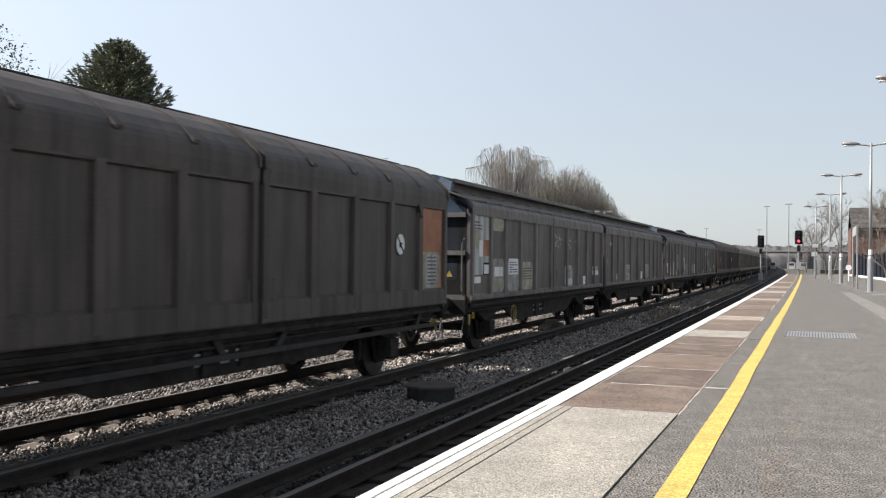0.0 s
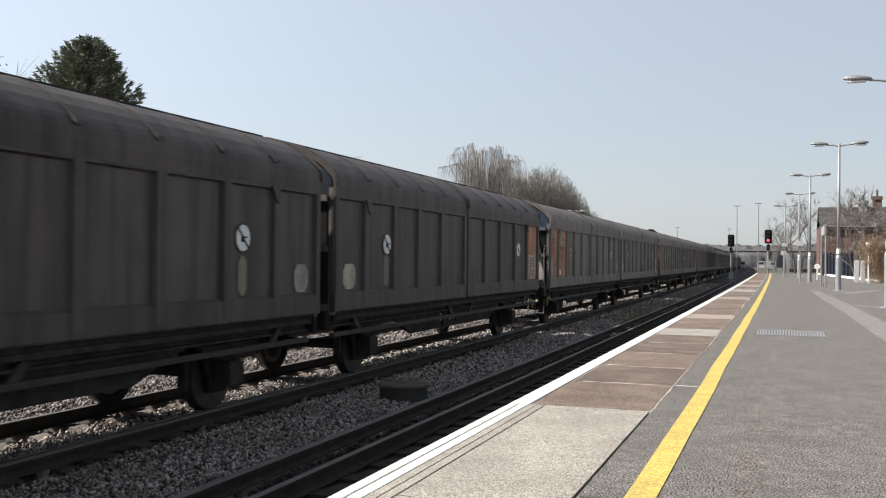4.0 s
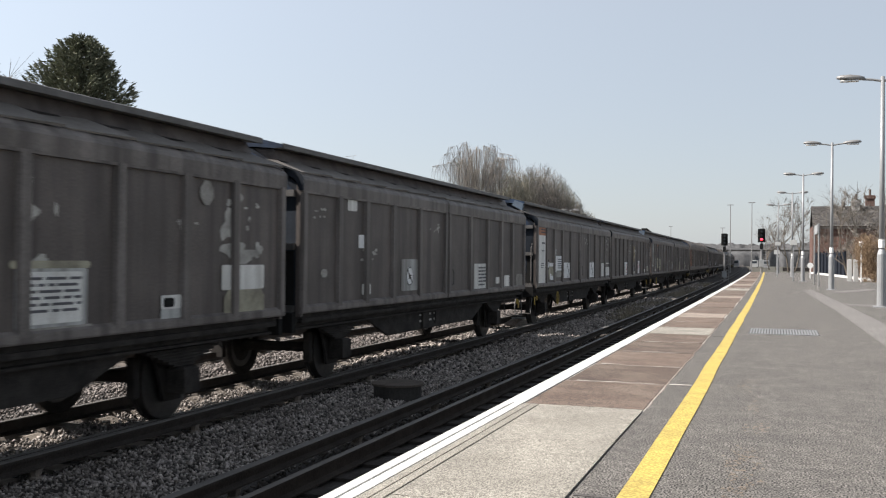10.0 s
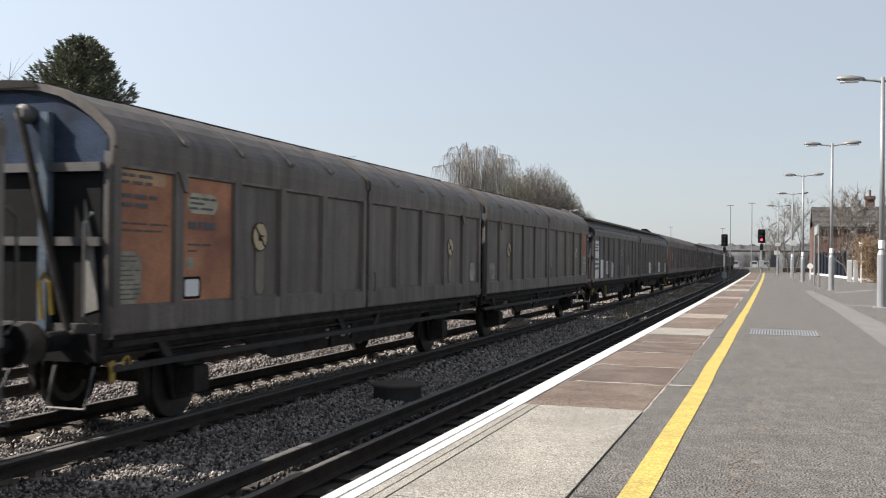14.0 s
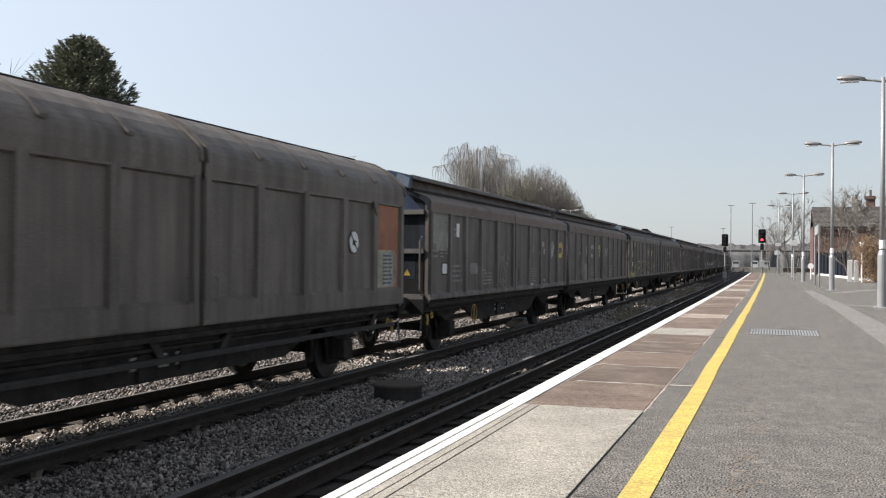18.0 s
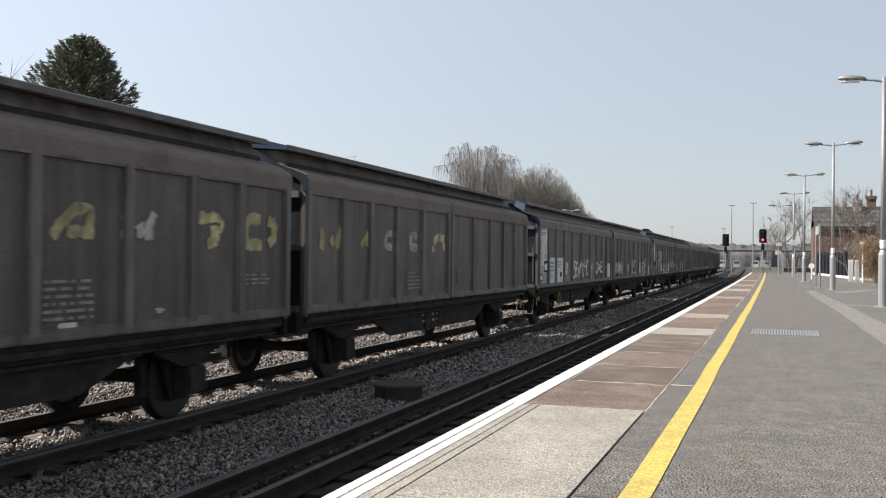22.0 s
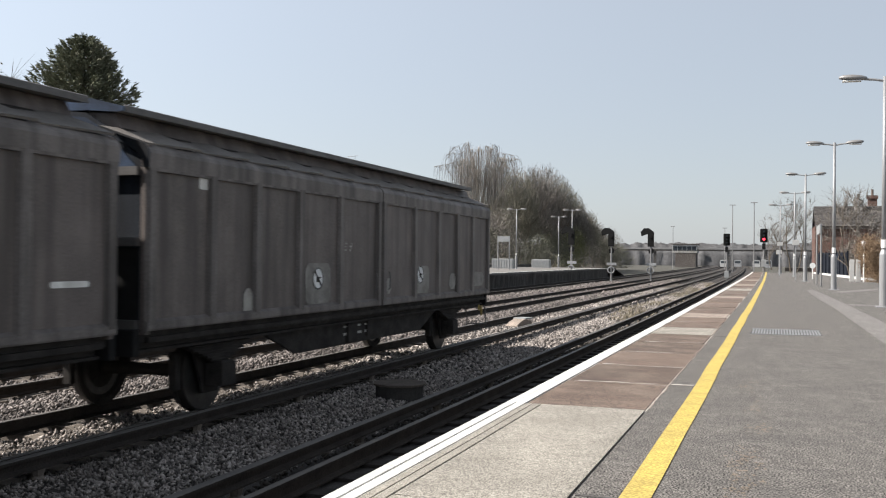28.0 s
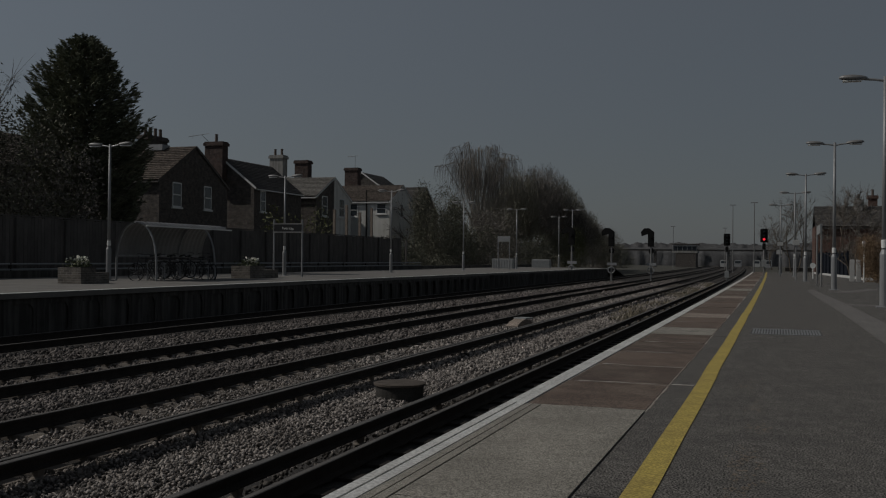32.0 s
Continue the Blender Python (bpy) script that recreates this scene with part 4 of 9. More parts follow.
        part("ridge", Shape().prism(mirrored([(0.90, 3.40), (0.96, 3.41), (0.965, 3.45), (0.55, 3.55), (0, 3.59)]) + [(-0.5, 3.44), (0.5, 3.44)], 'y', ya, yb), roofm, w, "raised ridge canopy")
        # thin grey strip added for the sunlit line along the ridge edge
        part("ridge_lip", Shape().prism([(0.955, 3.395), (0.985, 3.395), (0.985, 3.462), (0.955, 3.475)], 'y', ya, yb), M["endgrey"], w, "grey strip standing for the sunlit ridge edge")
        part("ridge_cap", Shape().prism(mirrored([(0.88, 3.40), (0.965, 3.41), (0.97, 3.455), (0.55, 3.555), (0, 3.595)]) + [(-0.5, 3.43), (0.5, 3.43)], 'y', ya - 0.012, ya - 0.002), M["blue"], w, "faded blue ridge front")
        # thin dark plate added so the sunlit eaves front looks shaded
        part("eaves_cap", Shape().prism([(1.26, 2.80), (1.342, 2.80), (1.346, 2.955), (1.328, 2.995), (1.272, 3.05), (1.10, 3.115), (0.84, 3.205), (0.80, 3.15), (1.06, 3.04), (1.20, 2.96), (1.26, 2.88)], 'y', 0.006, 0.018), M["blue_d"], w, "dark plate giving the eaves front its shade")
        if lead:
            part("ridge_bracket", Shape().prism([(0.62, 3.36), (0.90, 3.22), (0.94, 3.40), (0.70, 3.50)], 'y', -0.06, 0.10), M["bracket"], w, "pale blue ridge end bracket")
    # sliding doors, two a side
    zt = 2.82 if kind == "a" else 2.82
    for sx in (-1, 1):
        # dark box behind the slit puts the shade of the gap in colour
        part("door_gap", Shape().box(*sorted((sx * 1.19, sx * 1.255)), L / 2 - 0.15, L / 2 + 0.15, 1.10, 3.0), M["under"], w, "dark backing that shades the gap between the sliding walls")
        for k, (y0, y1) in enumerate(((0.03, L / 2 - 0.045), (L / 2 + 0.045, L - 0.03))):
            dr = part("sliding_door", Shape().box(*sorted((sx * 1.26, sx * 1.29)), y0, y1, 1.10, zt), side, w, "ribbed sliding side wall")
            if sx < 0:
                continue
            at = {"a": (0.09, 1.19, 2.43, 3.60, 4.88, 6.35, 6.55, 7.80, 9.09, 10.40, 11.60, 12.80)}.get(
                kind, (0.06, 1.29, 2.34, 3.52, 4.85, 6.36, 6.54, 8.05, 9.38, 10.56, 11.61, 12.82))
            edges = at[6 * k:6 * k + 6]
            for q, y in enumerate(edges):
                hw = (0.095 if kind == "a" else 0.085) if 0 < q < 5 else 0.075
                yc = min(max(y, y0 + hw), y1 - hw)
                rb = Shape().prism([(1.285, yc - hw), (1.342, yc - hw + 0.02), (1.342, yc + hw - 0.02), (1.285, yc + hw)], 'z', 1.16, zt - 0.02)
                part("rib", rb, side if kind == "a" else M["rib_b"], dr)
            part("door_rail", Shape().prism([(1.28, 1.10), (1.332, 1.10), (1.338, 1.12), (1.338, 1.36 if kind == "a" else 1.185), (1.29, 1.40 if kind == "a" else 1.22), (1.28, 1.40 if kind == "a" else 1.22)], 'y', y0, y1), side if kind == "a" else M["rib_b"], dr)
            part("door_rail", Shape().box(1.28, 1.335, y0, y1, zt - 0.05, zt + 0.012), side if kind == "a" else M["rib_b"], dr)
            if kind == "a":
                yl = edges[1] + 0.1 if not k else edges[4]
                lug = Shape().prism([(yl - 0.16, 2.80), (yl + 0.03, 2.80), (yl + 0.03, 2.58), (yl - 0.04, 2.60)], 'x', 1.30, 1.36)
                part("lifting_lug", lug, side, dr, "pierced lifting lug")
            hy = y1 - 0.25 if not k else y0 + 0.25
            part("door_handle", Shape().tube([(1.33, hy, 1.35), (1.36, hy, 1.38), (1.36, hy, 1.62), (1.33, hy, 1.65)], 0.012, 5), M["endgrey"], dr, "pale bar handle")
    # running gear
    for y in (1.95, L - 1.95):
        ax = new("wheelset")
        ax.parent = w
        ax.matrix_basis = pose(0, y, 0.46)
        part("axle", Shape().lathe([(0.08, -1.0), (0.09, -0.6), (0.075, 0), (0.09, 0.6), (0.08, 1.0)], 'x', (0, 0, 0), 10), M["under"], ax)
        for sx in (-1, 1):
            wh = part("wheel", Shape().lathe([(0.12, sx * 0.80), (0.36, sx * 0.76), (0.40, sx * 0.80), (0.455, sx * 0.80), (0.46, sx * 0.70), (0.488, sx * 0.685), (0.485, sx * 0.655), (0.40, sx * 0.66), (0.34, sx * 0.72), (0.12, sx * 0.66)], 'x', (0, 0, 0), 28), [M["under"]], ax)
            part("tyre", Shape().lathe([(0.44, sx * 0.803), (0.463, sx * 0.803), (0.463, sx * 0.70), (0.44, sx * 0.70)], 'x', (0, 0, 0), 28), M["tyre"], wh)
        for sx in (-1, 1):
            part("axlebox", Shape().box(*sorted((sx * 0.92, sx * 1.16)), y - 0.16, y + 0.16, 0.32, 0.62, 0.03), M["under"], w)
            sp = Shape()
            for k in range(6):
                sp.box(*sorted((sx * 0.96, sx * 1.06)), y - 0.72 + 0.10 * k, y + 0.72 - 0.10 * k, 0.83 - 0.035 * k - 0.03, 0.83 - 0.035 * k)
            part("leaf_spring", sp, M["under"], w)
            part("axle_guard", Shape().prism([(y - 0.45, 0.95), (y + 0.45, 0.95), (y + 0.22, 0.40), (y + 0.17, 0.22), (y - 0.17, 0.22), (y - 0.22, 0.40)], 'x', *sorted((sx * 0.86, sx * 0.90))), M["under"], w)
            for dy in (-0.55, 0.55):
                part("brake_shoe", Shape().box(*sorted((sx * 0.70, sx * 0.80)), y + dy - 0.05, y + dy + 0.05, 0.30, 0.75, 0.02), M["under"], w)
    # headstocks and buffers are black to suggest shade between the wagons
    for e, d in ((0, -1), (L, 1)):
        part("headstock", Shape().box(-1.24, 1.24, *sorted((e - d * 0.02, e + d * 0.08)), 0.84, 1.12, 0.01), M["black"], w)
        long = 0.5 if (e == 0) == lead else 0.12
        for sx in (-1, 1):
            part("buffer", Shape().lathe([(0.10, 0), (0.10, d * long * 0.55), (0.07, d * long * 0.6), (0.07, d * long * 0.92), (0.2, d * long * 0.94), (0.2, d * long), (0.05, d * (long + 0.02))], 'y', (sx * 0.87, e + d * 0.07, 1.05), 14), M["black"], w)
        if long > 0.3:
            part("coupling", Shape().tube([(0, e + d * 0.1, 0.98), (0.05, e + d * 0.3, 0.86), (0.05, e + d * 0.6, 0.84)], 0.035, 6), M["under"], w)
            part("air_hose", Shape().tube([(0.35, e + d * 0.1, 0.9), (0.37, e + d * 0.25, 0.75), (0.36, e + d * 0.4, 0.45), (0.3, e + d * 0.52, 0.55)], 0.022, 6), M["rubber"], w)
            part("shunter_step", Shape().tube([(0.75, e + d * 0.05, 0.8), (0.75, e + d * 0.18, 0.40), (1.2, e + d * 0.18, 0.40), (1.2, e + d * 0.05, 0.8)], 0.018, 5), M["endgrey"], w, "bare steel step")
            part("handrail", Shape().tube([(1.22, e + d * 0.12, 1.2), (1.22, e + d * 0.24, 1.3), (1.22, e + d * 0.24, 2.2), (1.22, e + d * 0.12, 2.3)], 0.016, 6), M["endgrey"], w, "pale bent handrail")
    for y in ((0.42, 0.20) if lead else (L - 0.5, L - 0.28)):
        lv = Shape().ring((1.235, y, 0.80), 'x', 0.055, 0.016, 14, 5) if y in (0.42, L - 0.5) else Shape().prism([(y - 0.03, 0.62), (y + 0.03, 0.62), (y + 0.05, 0.80), (y + 0.02, 0.84), (y - 0.06, 0.82), (y - 0.02, 0.74)], 'x', 1.21, 1.235)
        part("brake_lever", lv, M["yellowp"], w, "yellow brake lever")
    if lead and kind != "a":
        part("brake_wheel", Shape().ring((1.21, 3.35, 0.70), 'x', 0.19, 0.012, 20, 5).box(1.20, 1.22, 3.34, 3.36, 0.52, 0.88), M["yellowp"], w, "dull yellow hand brake ring")
    part("brake_box", Shape().box(0.6, 1.12, 5.6, 5.95, 0.55, 0.85, 0.02), M["under"], w)
    part("brake_box", Shape().box(0.7, 1.1, 6.4, 7.1, 0.60, 0.9, 0.03), M["under"], w)
    part("brake_cylinder", Shape().lathe([(0.13, -0.3), (0.15, -0.25), (0.15, 0.25), (0.13, 0.3)], 'y', (0.8, 8.0, 0.75), 12), M["under"], w)
    for k in range(3):
        part("data_plate", Shape().box(1.075, 1.08, 5.5 + k * 0.42, 5.78 + k * 0.42, 0.66, 0.70), M["sealpale"], w, "small pale data plate")
        part("data_plate", Shape().box(1.075, 1.08, 5.5 + k * 0.42, 5.74 + k * 0.42, 0.78, 0.81), M["sealpale"], w, "small pale data plate")
    return w


def decal(w, name, y0, y1, z0, z1, m, label="", lift=0.0, chamfer=0.06):
    """A painted or stuck panel on the near side wall."""
    x = 1.294 + lift
    c = min(chamfer, (y1 - y0) / 3, (z1 - z0) / 3)
    o = [(y0 + c, z0), (y1 - c, z0), (y1, z0 + c), (y1, z1 - c), (y1 - c, z1), (y0 + c, z1), (y0, z1 - c), (y0, z0 + c)]
    return part(name, Shape().prism(o, 'x', x - 0.003, x + 0.002), m, w, label)


def bars(w, y0, y1, z0, z1, rows, seed, lift=0.012, thick=0.45, dark=False):
    """Unreadable lines of writing."""
    r = random.Random(seed)
    h = (z1 - z0) / rows
    m = M["palemark"] if (w.get("kind_c") or dark) else M["mark"]
    for i in range(rows):
        s = Shape()
        z = z1 - (i + 0.75) * h
        y = y0
        while y < y1 - 0.05:
            k = min(r.uniform(0.06, 0.3), y1 - y)
            s.box(1.293 + lift, 1.297 + lift, y, y + k, z, z + h * thick)
            y += k + r.uniform(0.03, 0.06)
            if r.random() < 0.12:
                break
        part("stencil_line", s, m, w)


def hump_sign(w, y, z, patch=None, r=0.155, red=False, face=None):
    """The round no-hump sign: pale disc, dark ring, slash and hook."""
    if patch:
        decal(w, "cleaned_patch", y - 0.26, y + 0.26, z - 0.62, z + 0.34, M[patch], "patch of cleaner paint")
    d = part("hump_sign", Shape().lathe([(r, 0.0), (r, 0.004)], 'x', (1.306, y, z), 24), M["paper"] if face is None else M[face], w, "round pale warning sign")
    rg = Shape()
    n, ri = 28, r - (0.014 if not red else 0.022)
    rg.add([(1.312, y + q * math.cos(i * math.tau / n), z + q * math.sin(i * math.tau / n)) for i in range(n) for q in (ri, r)],
           [(2 * i, 2 * i + 1, (2 * i + 3) % (2 * n), (2 * i + 2) % (2 * n)) for i in range(n)])
    part("sign_ring", rg, M["signred"] if red else M["black"], d)
    s = Shape()
    c, q = math.cos(radians(45)), 0.011
    s.prism([(y - r * c - q, z + r * c - q), (y - r * c + q, z + r * c + q), (y + r * c + q, z - r * c + q), (y + r * c - q, z - r * c - q)], 'x', 1.309, 1.313)
    s.box(1.3095, 1.3135, y - 0.05, y + 0.01, z - 0.05, z + 0.03).box(1.310, 1.314, y - 0.05, y + 0.09, z + 0.0, z + 0.02)
    part("sign_mark", s, M["signred"] if red else M["black"], d)


def graffiti(w, y0, y1, z0, z1, m, seed, width=0.05, letters=4):
    """Sprayed tags: bands of jagged and looping strokes."""
    r = random.Random(seed)
    s = Shape()
    step = (y1 - y0) / letters

    def stroke(pts):
        k = len(pts)
        vs = []
        for i, p in enumerate(pts):
            a, b = pts[max(i - 1, 0)], pts[min(i + 1, k - 1)]
            d = Vector((b[0] - a[0], b[1] - a[1]))
            n = Vector((-d.y, d.x)).normalized() * width * (0.7 + 0.5 * math.sin(math.pi * (i + 0.5) / k)) / 2
            vs += [(1.345, p[0] + n.x, p[1] + n.y), (1.345, p[0] - n.x, p[1] - n.y)]
        s.add(vs, [(2 * i, 2 * i + 1, 2 * i + 3, 2 * i + 2) for i in range(k - 1)])

    # loops and hooks without any letter shapes
    for i in range(letters):
        a, b = y0 + i * step - step * 0.08, y0 + (i + 1) * step + step * 0.15
        zc, am = (z0 + z1) / 2, (z1 - z0) / 2
        f, ph, q = r.uniform(1.0, 2.2), r.uniform(0, math.tau), r.uniform(0.15, 0.4)
        n = 26
        stroke([(a + (b - a) * (k / n + q * math.sin(math.tau * f * k / n + ph)) + 0.18 * am * math.sin(math.tau * f * k / n), zc + am * r.uniform(0.9, 1.0) * math.cos(math.tau * f * k / n + ph * 0.4) * (0.75 + 0.25 * math.cos(3 * k / n + ph))) for k in range(n + 1)])
        if r.random() < 0.6:
            c = a + (b - a) * r.uniform(0.2, 0.8)
            stroke([(c + 0.05 * math.sin(k), z0 + (z1 - z0) * (1.1 - 1.2 * k / 5)) for k in range(6)])
    return part("graffiti", s, m, w, "sprayed graffiti tag")


STROKES = {}
STROKES["R"] = (((0.05, 0), (0.1, 0.95)), ((0, 0.85), (0.6, 1), (0.75, 0.75), (0.15, 0.45), (0.8, -0.05)))
STROKES["O"] = (((0.5, 1), (0.1, 0.7), (0.15, 0.2), (0.5, 0), (0.85, 0.3), (0.85, 0.75), (0.5, 1)),)
STROKES["E"] = (((0.9, 0.95), (0.35, 0.9), (0.15, 0.5), (0.3, 0.05), (0.95, 0.1)), ((0.2, 0.5), (0.8, 0.55)))
STROKES["K"] = (((0.1, 1), (0.1, 0)), ((0.85, 0.95), (0.15, 0.4), (0.5, 0.45), (0.75, -0.05)))
STROKES["S"] = (((0.85, 0.9), (0.45, 1), (0.15, 0.75), (0.8, 0.4), (0.85, 0.1), (0.4, -0.05), (0.05, 0.1)),)
STROKES["J"] = (((0.1, 0.95), (0.8, 0.95)), ((0.5, 1), (0.55, 0.1), (0.1, 0.05)))
STROKES["U"] = (((0.1, 1), (0.15, 0.1), (0.6, 0), (0.8, 0.95)),)
STROKES["D"] = (((0.15, 1), (0.15, 0), (0.8, 0.25), (0.85, 0.75), (0.1, 0.95)),)
STROKES["H"] = (((0.1, 1), (0.15, 0)), ((0.8, 1), (0.85, 0)), ((0.1, 0.5), (0.85, 0.55)))
STROKES["C"] = (((0.85, 0.9), (0.4, 1), (0.1, 0.5), (0.4, 0), (0.9, 0.1)),)
STROKES["X"] = (((0.1, 1), (0.8, 0)), ((0.85, 1), (0.1, 0)))
STROKES["A"] = (((0.05, 0), (0.4, 0.8), (0.85, 0)), ((0.2, 0.35), (0.8, 0.35)))
STROKES["F"] = (((0.1, 1), (0.2, 0.45), (0.3, -0.1)), ((0, 0.8), (0.95, 0.9)), ((0.05, 0.25), (0.9, 0.4)))
STROKES["L"] = (((0, 1), (0.08, 0.5), (0.2, 0), (0.5, 0.35), (1, 0.6)),)
STROKES["G"] = (((0.9, 0.95), (0.4, 1), (0.1, 0.6), (0.15, 0), (0.7, 0.05), (0.85, 0.4), (0.4, 0.42)),)
STROKES["N"] = (((0.05, 0), (0.2, 1), (0.6, 0.05), (0.8, 1)),)
STROKES["W"] = (((0, 0.95), (0.15, 0.05), (0.4, 0.6), (0.6, 0.05), (0.9, 1)),)
STROKES["B"] = (((0.1, 1), (0.15, 0)), ((0.1, 0.95), (0.7, 0.85), (0.65, 0.6), (0.2, 0.5), (0.8, 0.35), (0.7, 0.02), (0.1, 0)))
STROKES["Y"] = (((0, 1), (0.4, 0.5)), ((0.9, 1), (0.4, 0.5), (0.1, -0.1)))
STROKES["M"] = (((0, 0), (0.15, 0.9), (0.35, 0.2), (0.6, 0.95), (0.7, 0.1), (0.95, 0.8)),)
STROKES["I"] = (((0.4, 1), (0.5, 0)),)


def tag(w, y0, y1, z0, z1, text, width, m):
    """A sprayed tag in thick rounded strokes, one part a character."""
    step = (y1 - y0) / len(text)
    r = random.Random(len(text) * 31 + round(y0 * 100))
    for i, ch in enumerate(text):
        s = Shape()
        grow, sink, lean = r.uniform(1.08, 1.4) if len(text) > 1 else 1.05, r.uniform(-0.16, 0.1), r.uniform(-0.1, 0.35)
        if len(text) == 1:
            sink = 0.0
        for q, ln in enumerate(STROKES.get(ch, ())):
            pts = []
            for (a, b), (c, d) in zip(ln, ln[1:]):
                pts += [(a + (c - a) * k / 5, b + (d - b) * k / 5) for k in range(5)]
            pts.append(ln[-1])
            for _ in range(3):
                pts = [pts[0]] + [((pts[k - 1][0] + 2 * pts[k][0] + pts[k + 1][0]) / 4, (pts[k - 1][1] + 2 * pts[k][1] + pts[k + 1][1]) / 4) for k in range(1, len(pts) - 1)] + [pts[-1]]
            pts = [(y0 + step * (i - 0.08 + grow * a + lean * (b - 0.5)), z0 + (z1 - z0) * (sink + (1.0 + 0.4 * (grow - 1.08)) * b)) for a, b in pts]
            vs = []
            for k, p in enumerate(pts):
                a, b = pts[max(k - 1, 0)], pts[min(k + 1, len(pts) - 1)]
                n = Vector((a[1] - b[1], b[0] - a[0])).normalized() * width / 2 * (0.7 + 0.55 * math.sin(math.pi * (k + 0.5) / len(pts)) + r.uniform(-0.1, 0.1))
                vs += [(1.345 + q * 0.001, p[0] + n.x, p[1] + n.y), (1.345 + q * 0.001, p[0] - n.x, p[1] - n.y)]
            s.add(vs, [(2 * k, 2 * k + 1, 2 * k + 3, 2 * k + 2) for k in range(len(pts) - 1)])
        if s.v:
            part("graffiti", s, m, w, "white sprayed graffiti character")


train, wagons = [], {}
PROTO = {(kk, j): wagon(kk, j == 0) for kk in "abcde" for j in (0, 1)}
used = set()
for k in range(-1, 19):
    kk = "a" if k in (-1, 2, 3, 4, 5, 9, 11, 17) else "c" if k in (12, 14, 16) else "b"
    kk = "d" if k in (3, 4, 5, 9, 11, 17) else "e" if k in (13, 15, 18) else kk
    for j in (0, 1):
        kj = "a" if (k, j) == (5, 1) else kk
        src = PROTO[kj, j]
        if (kj, j) in used:
            w = copy_thing(src, pose(0, 0, 0))
        else:
            used.add((kj, j))
            w = src
        wagons[k, j] = w
        if k in (12, 13, 14):
            w["kind_c"] = 1
        train.append((w, LEAD + PAIR * k + INNER * j))


def patch(w, y0, y1, z0, z1, kind):
    """A painted, wiped or stuck rectangle; later ones lie over earlier ones."""
    w["layer"] = w.get("layer", 0) + 1
    name, label = {"white": ("painted_panel", "grubby white painted panel"), "paper": ("label_card", "white label card"), "wiped": ("cleaned_patch", "patch of cleaner grey paint"),
                   "ochre": ("cleaned_patch", "patch of cleaner ochre paint"), "orange": ("orange_panel", "faded orange panel"), "black": ("card_holder", "black card holder"),
                   "wiped_white": ("painted_panel", "grubby grey-white panel"),
                   "faint": ("cleaned_patch", "streak of fainter grime"), "faded": ("orange_panel", "bleached part of an orange panel")}[kind]
    return decal(w, name, y0, y1, z0, z1, M[kind], label, lift=0.0006 * w["layer"], chamfer=0.09 if kind in ("wiped", "ochre", "faint", "faded") else 0.02)


def hump(w, y, z, r=0.155, red=False, face=None):
    hump_sign(w, y, z, None, r, red, face)


FORMS = dict(ring=(((0.5, 1), (0.12, 0.98), (0.0, 0.7), (0.0, 0.25), (0.15, 0.02), (0.6, 0.0)), ((0.75, 1.0), (1.0, 0.85), (1.0, 0.3), (0.85, 0.05))),
             ringopen=(((0.05, 0.95), (0.75, 1.0), (1.0, 0.85), (0.95, 0.25), (0.8, 0.02), (0.2, 0.0), (0.0, 0.2), (0.02, 0.4)),),
             hook=(((0.1, 0.95), (0.85, 1.0), (1.0, 0.8), (0.95, 0.55), (0.6, 0.5)), ((0.9, 0.42), (0.85, 0.15), (0.55, 0.0))),
             leg=(((0.05, 0.1), (0.25, 0.5), (0.6, 1.0), (0.95, 1.0), (1.0, 0.05)), ((0.4, 0.3), (0.9, 0.25))),
             legs=(((0.1, 0.95), (0.2, 0.5), (0.15, 0.05)), ((0.55, 0.6), (0.7, 0.2)), ((0.98, 1.0), (0.85, 0.5), (0.9, 0.1))),
             arch=(((0.1, 0.5), (0.15, 0.9), (0.6, 1.0), (0.95, 0.85)), ((0.0, 0.05), (0.1, 0.3)), ((0.95, 0.6), (0.98, 0.1))),
             bar=(((0.0, 0.8), (0.5, 0.95), (1.0, 0.75)),), bars=(((0.0, 0.85), (0.5, 1.0), (1.0, 0.9)), ((0.1, 0.08), (0.6, 0.0))))


def ribbon(s, pts, width, x, r, rag=0.0):
    """A flat stroke through points of (y, z), its edges ragged by rag."""
    n = len(pts)
    vs = []
    for k, p in enumerate(pts):
        a, b = pts[max(k - 1, 0)], pts[min(k + 1, n - 1)]
        d = Vector((a[1] - b[1], b[0] - a[0])).normalized() * width / 2
        e, f = 1 + r.uniform(-rag, rag), 1 + r.uniform(-rag, rag)
        vs += [(x, p[0] + d.x * e, p[1] + d.y * e), (x, p[0] - d.x * f, p[1] - d.y * f)]
    s.add(vs, [(2 * k, 2 * k + 1, 2 * k + 3, 2 * k + 2) for k in range(n - 1)])


def letter(w, y0, y1, z0, z1, kind, seed, form=None):
    """The worn remains of one big painted mark: broken flat strokes with flaked edges."""
    r = random.Random(seed)
    s = Shape()
    t = min(0.14, (y1 - y0) * 0.19)
    h = min(t, (z1 - z0) * 0.4)
    for q, ln in enumerate(FORMS[form or r.choice(("ring", "hook", "leg", "arch", "bars"))]):
        pts = []
        for (a, b), (c, d) in zip(ln, ln[1:]):
            pts += [(a + (c - a) * k / 4, b + (d - b) * k / 4) for k in range(4)]
        pts.append(ln[-1])
        pts = [(y0 + t / 2 + (y1 - y0 - t) * a + 0.1 * (z1 - z0) * (b - 0.5), z0 + h / 2 + (z1 - z0 - h) * b) for a, b in pts]
        ribbon(s, pts, t, 1.300 + 0.0007 * q, r, 0.3)
    part("worn_marking", s, M[kind], w, "worn painted marking")


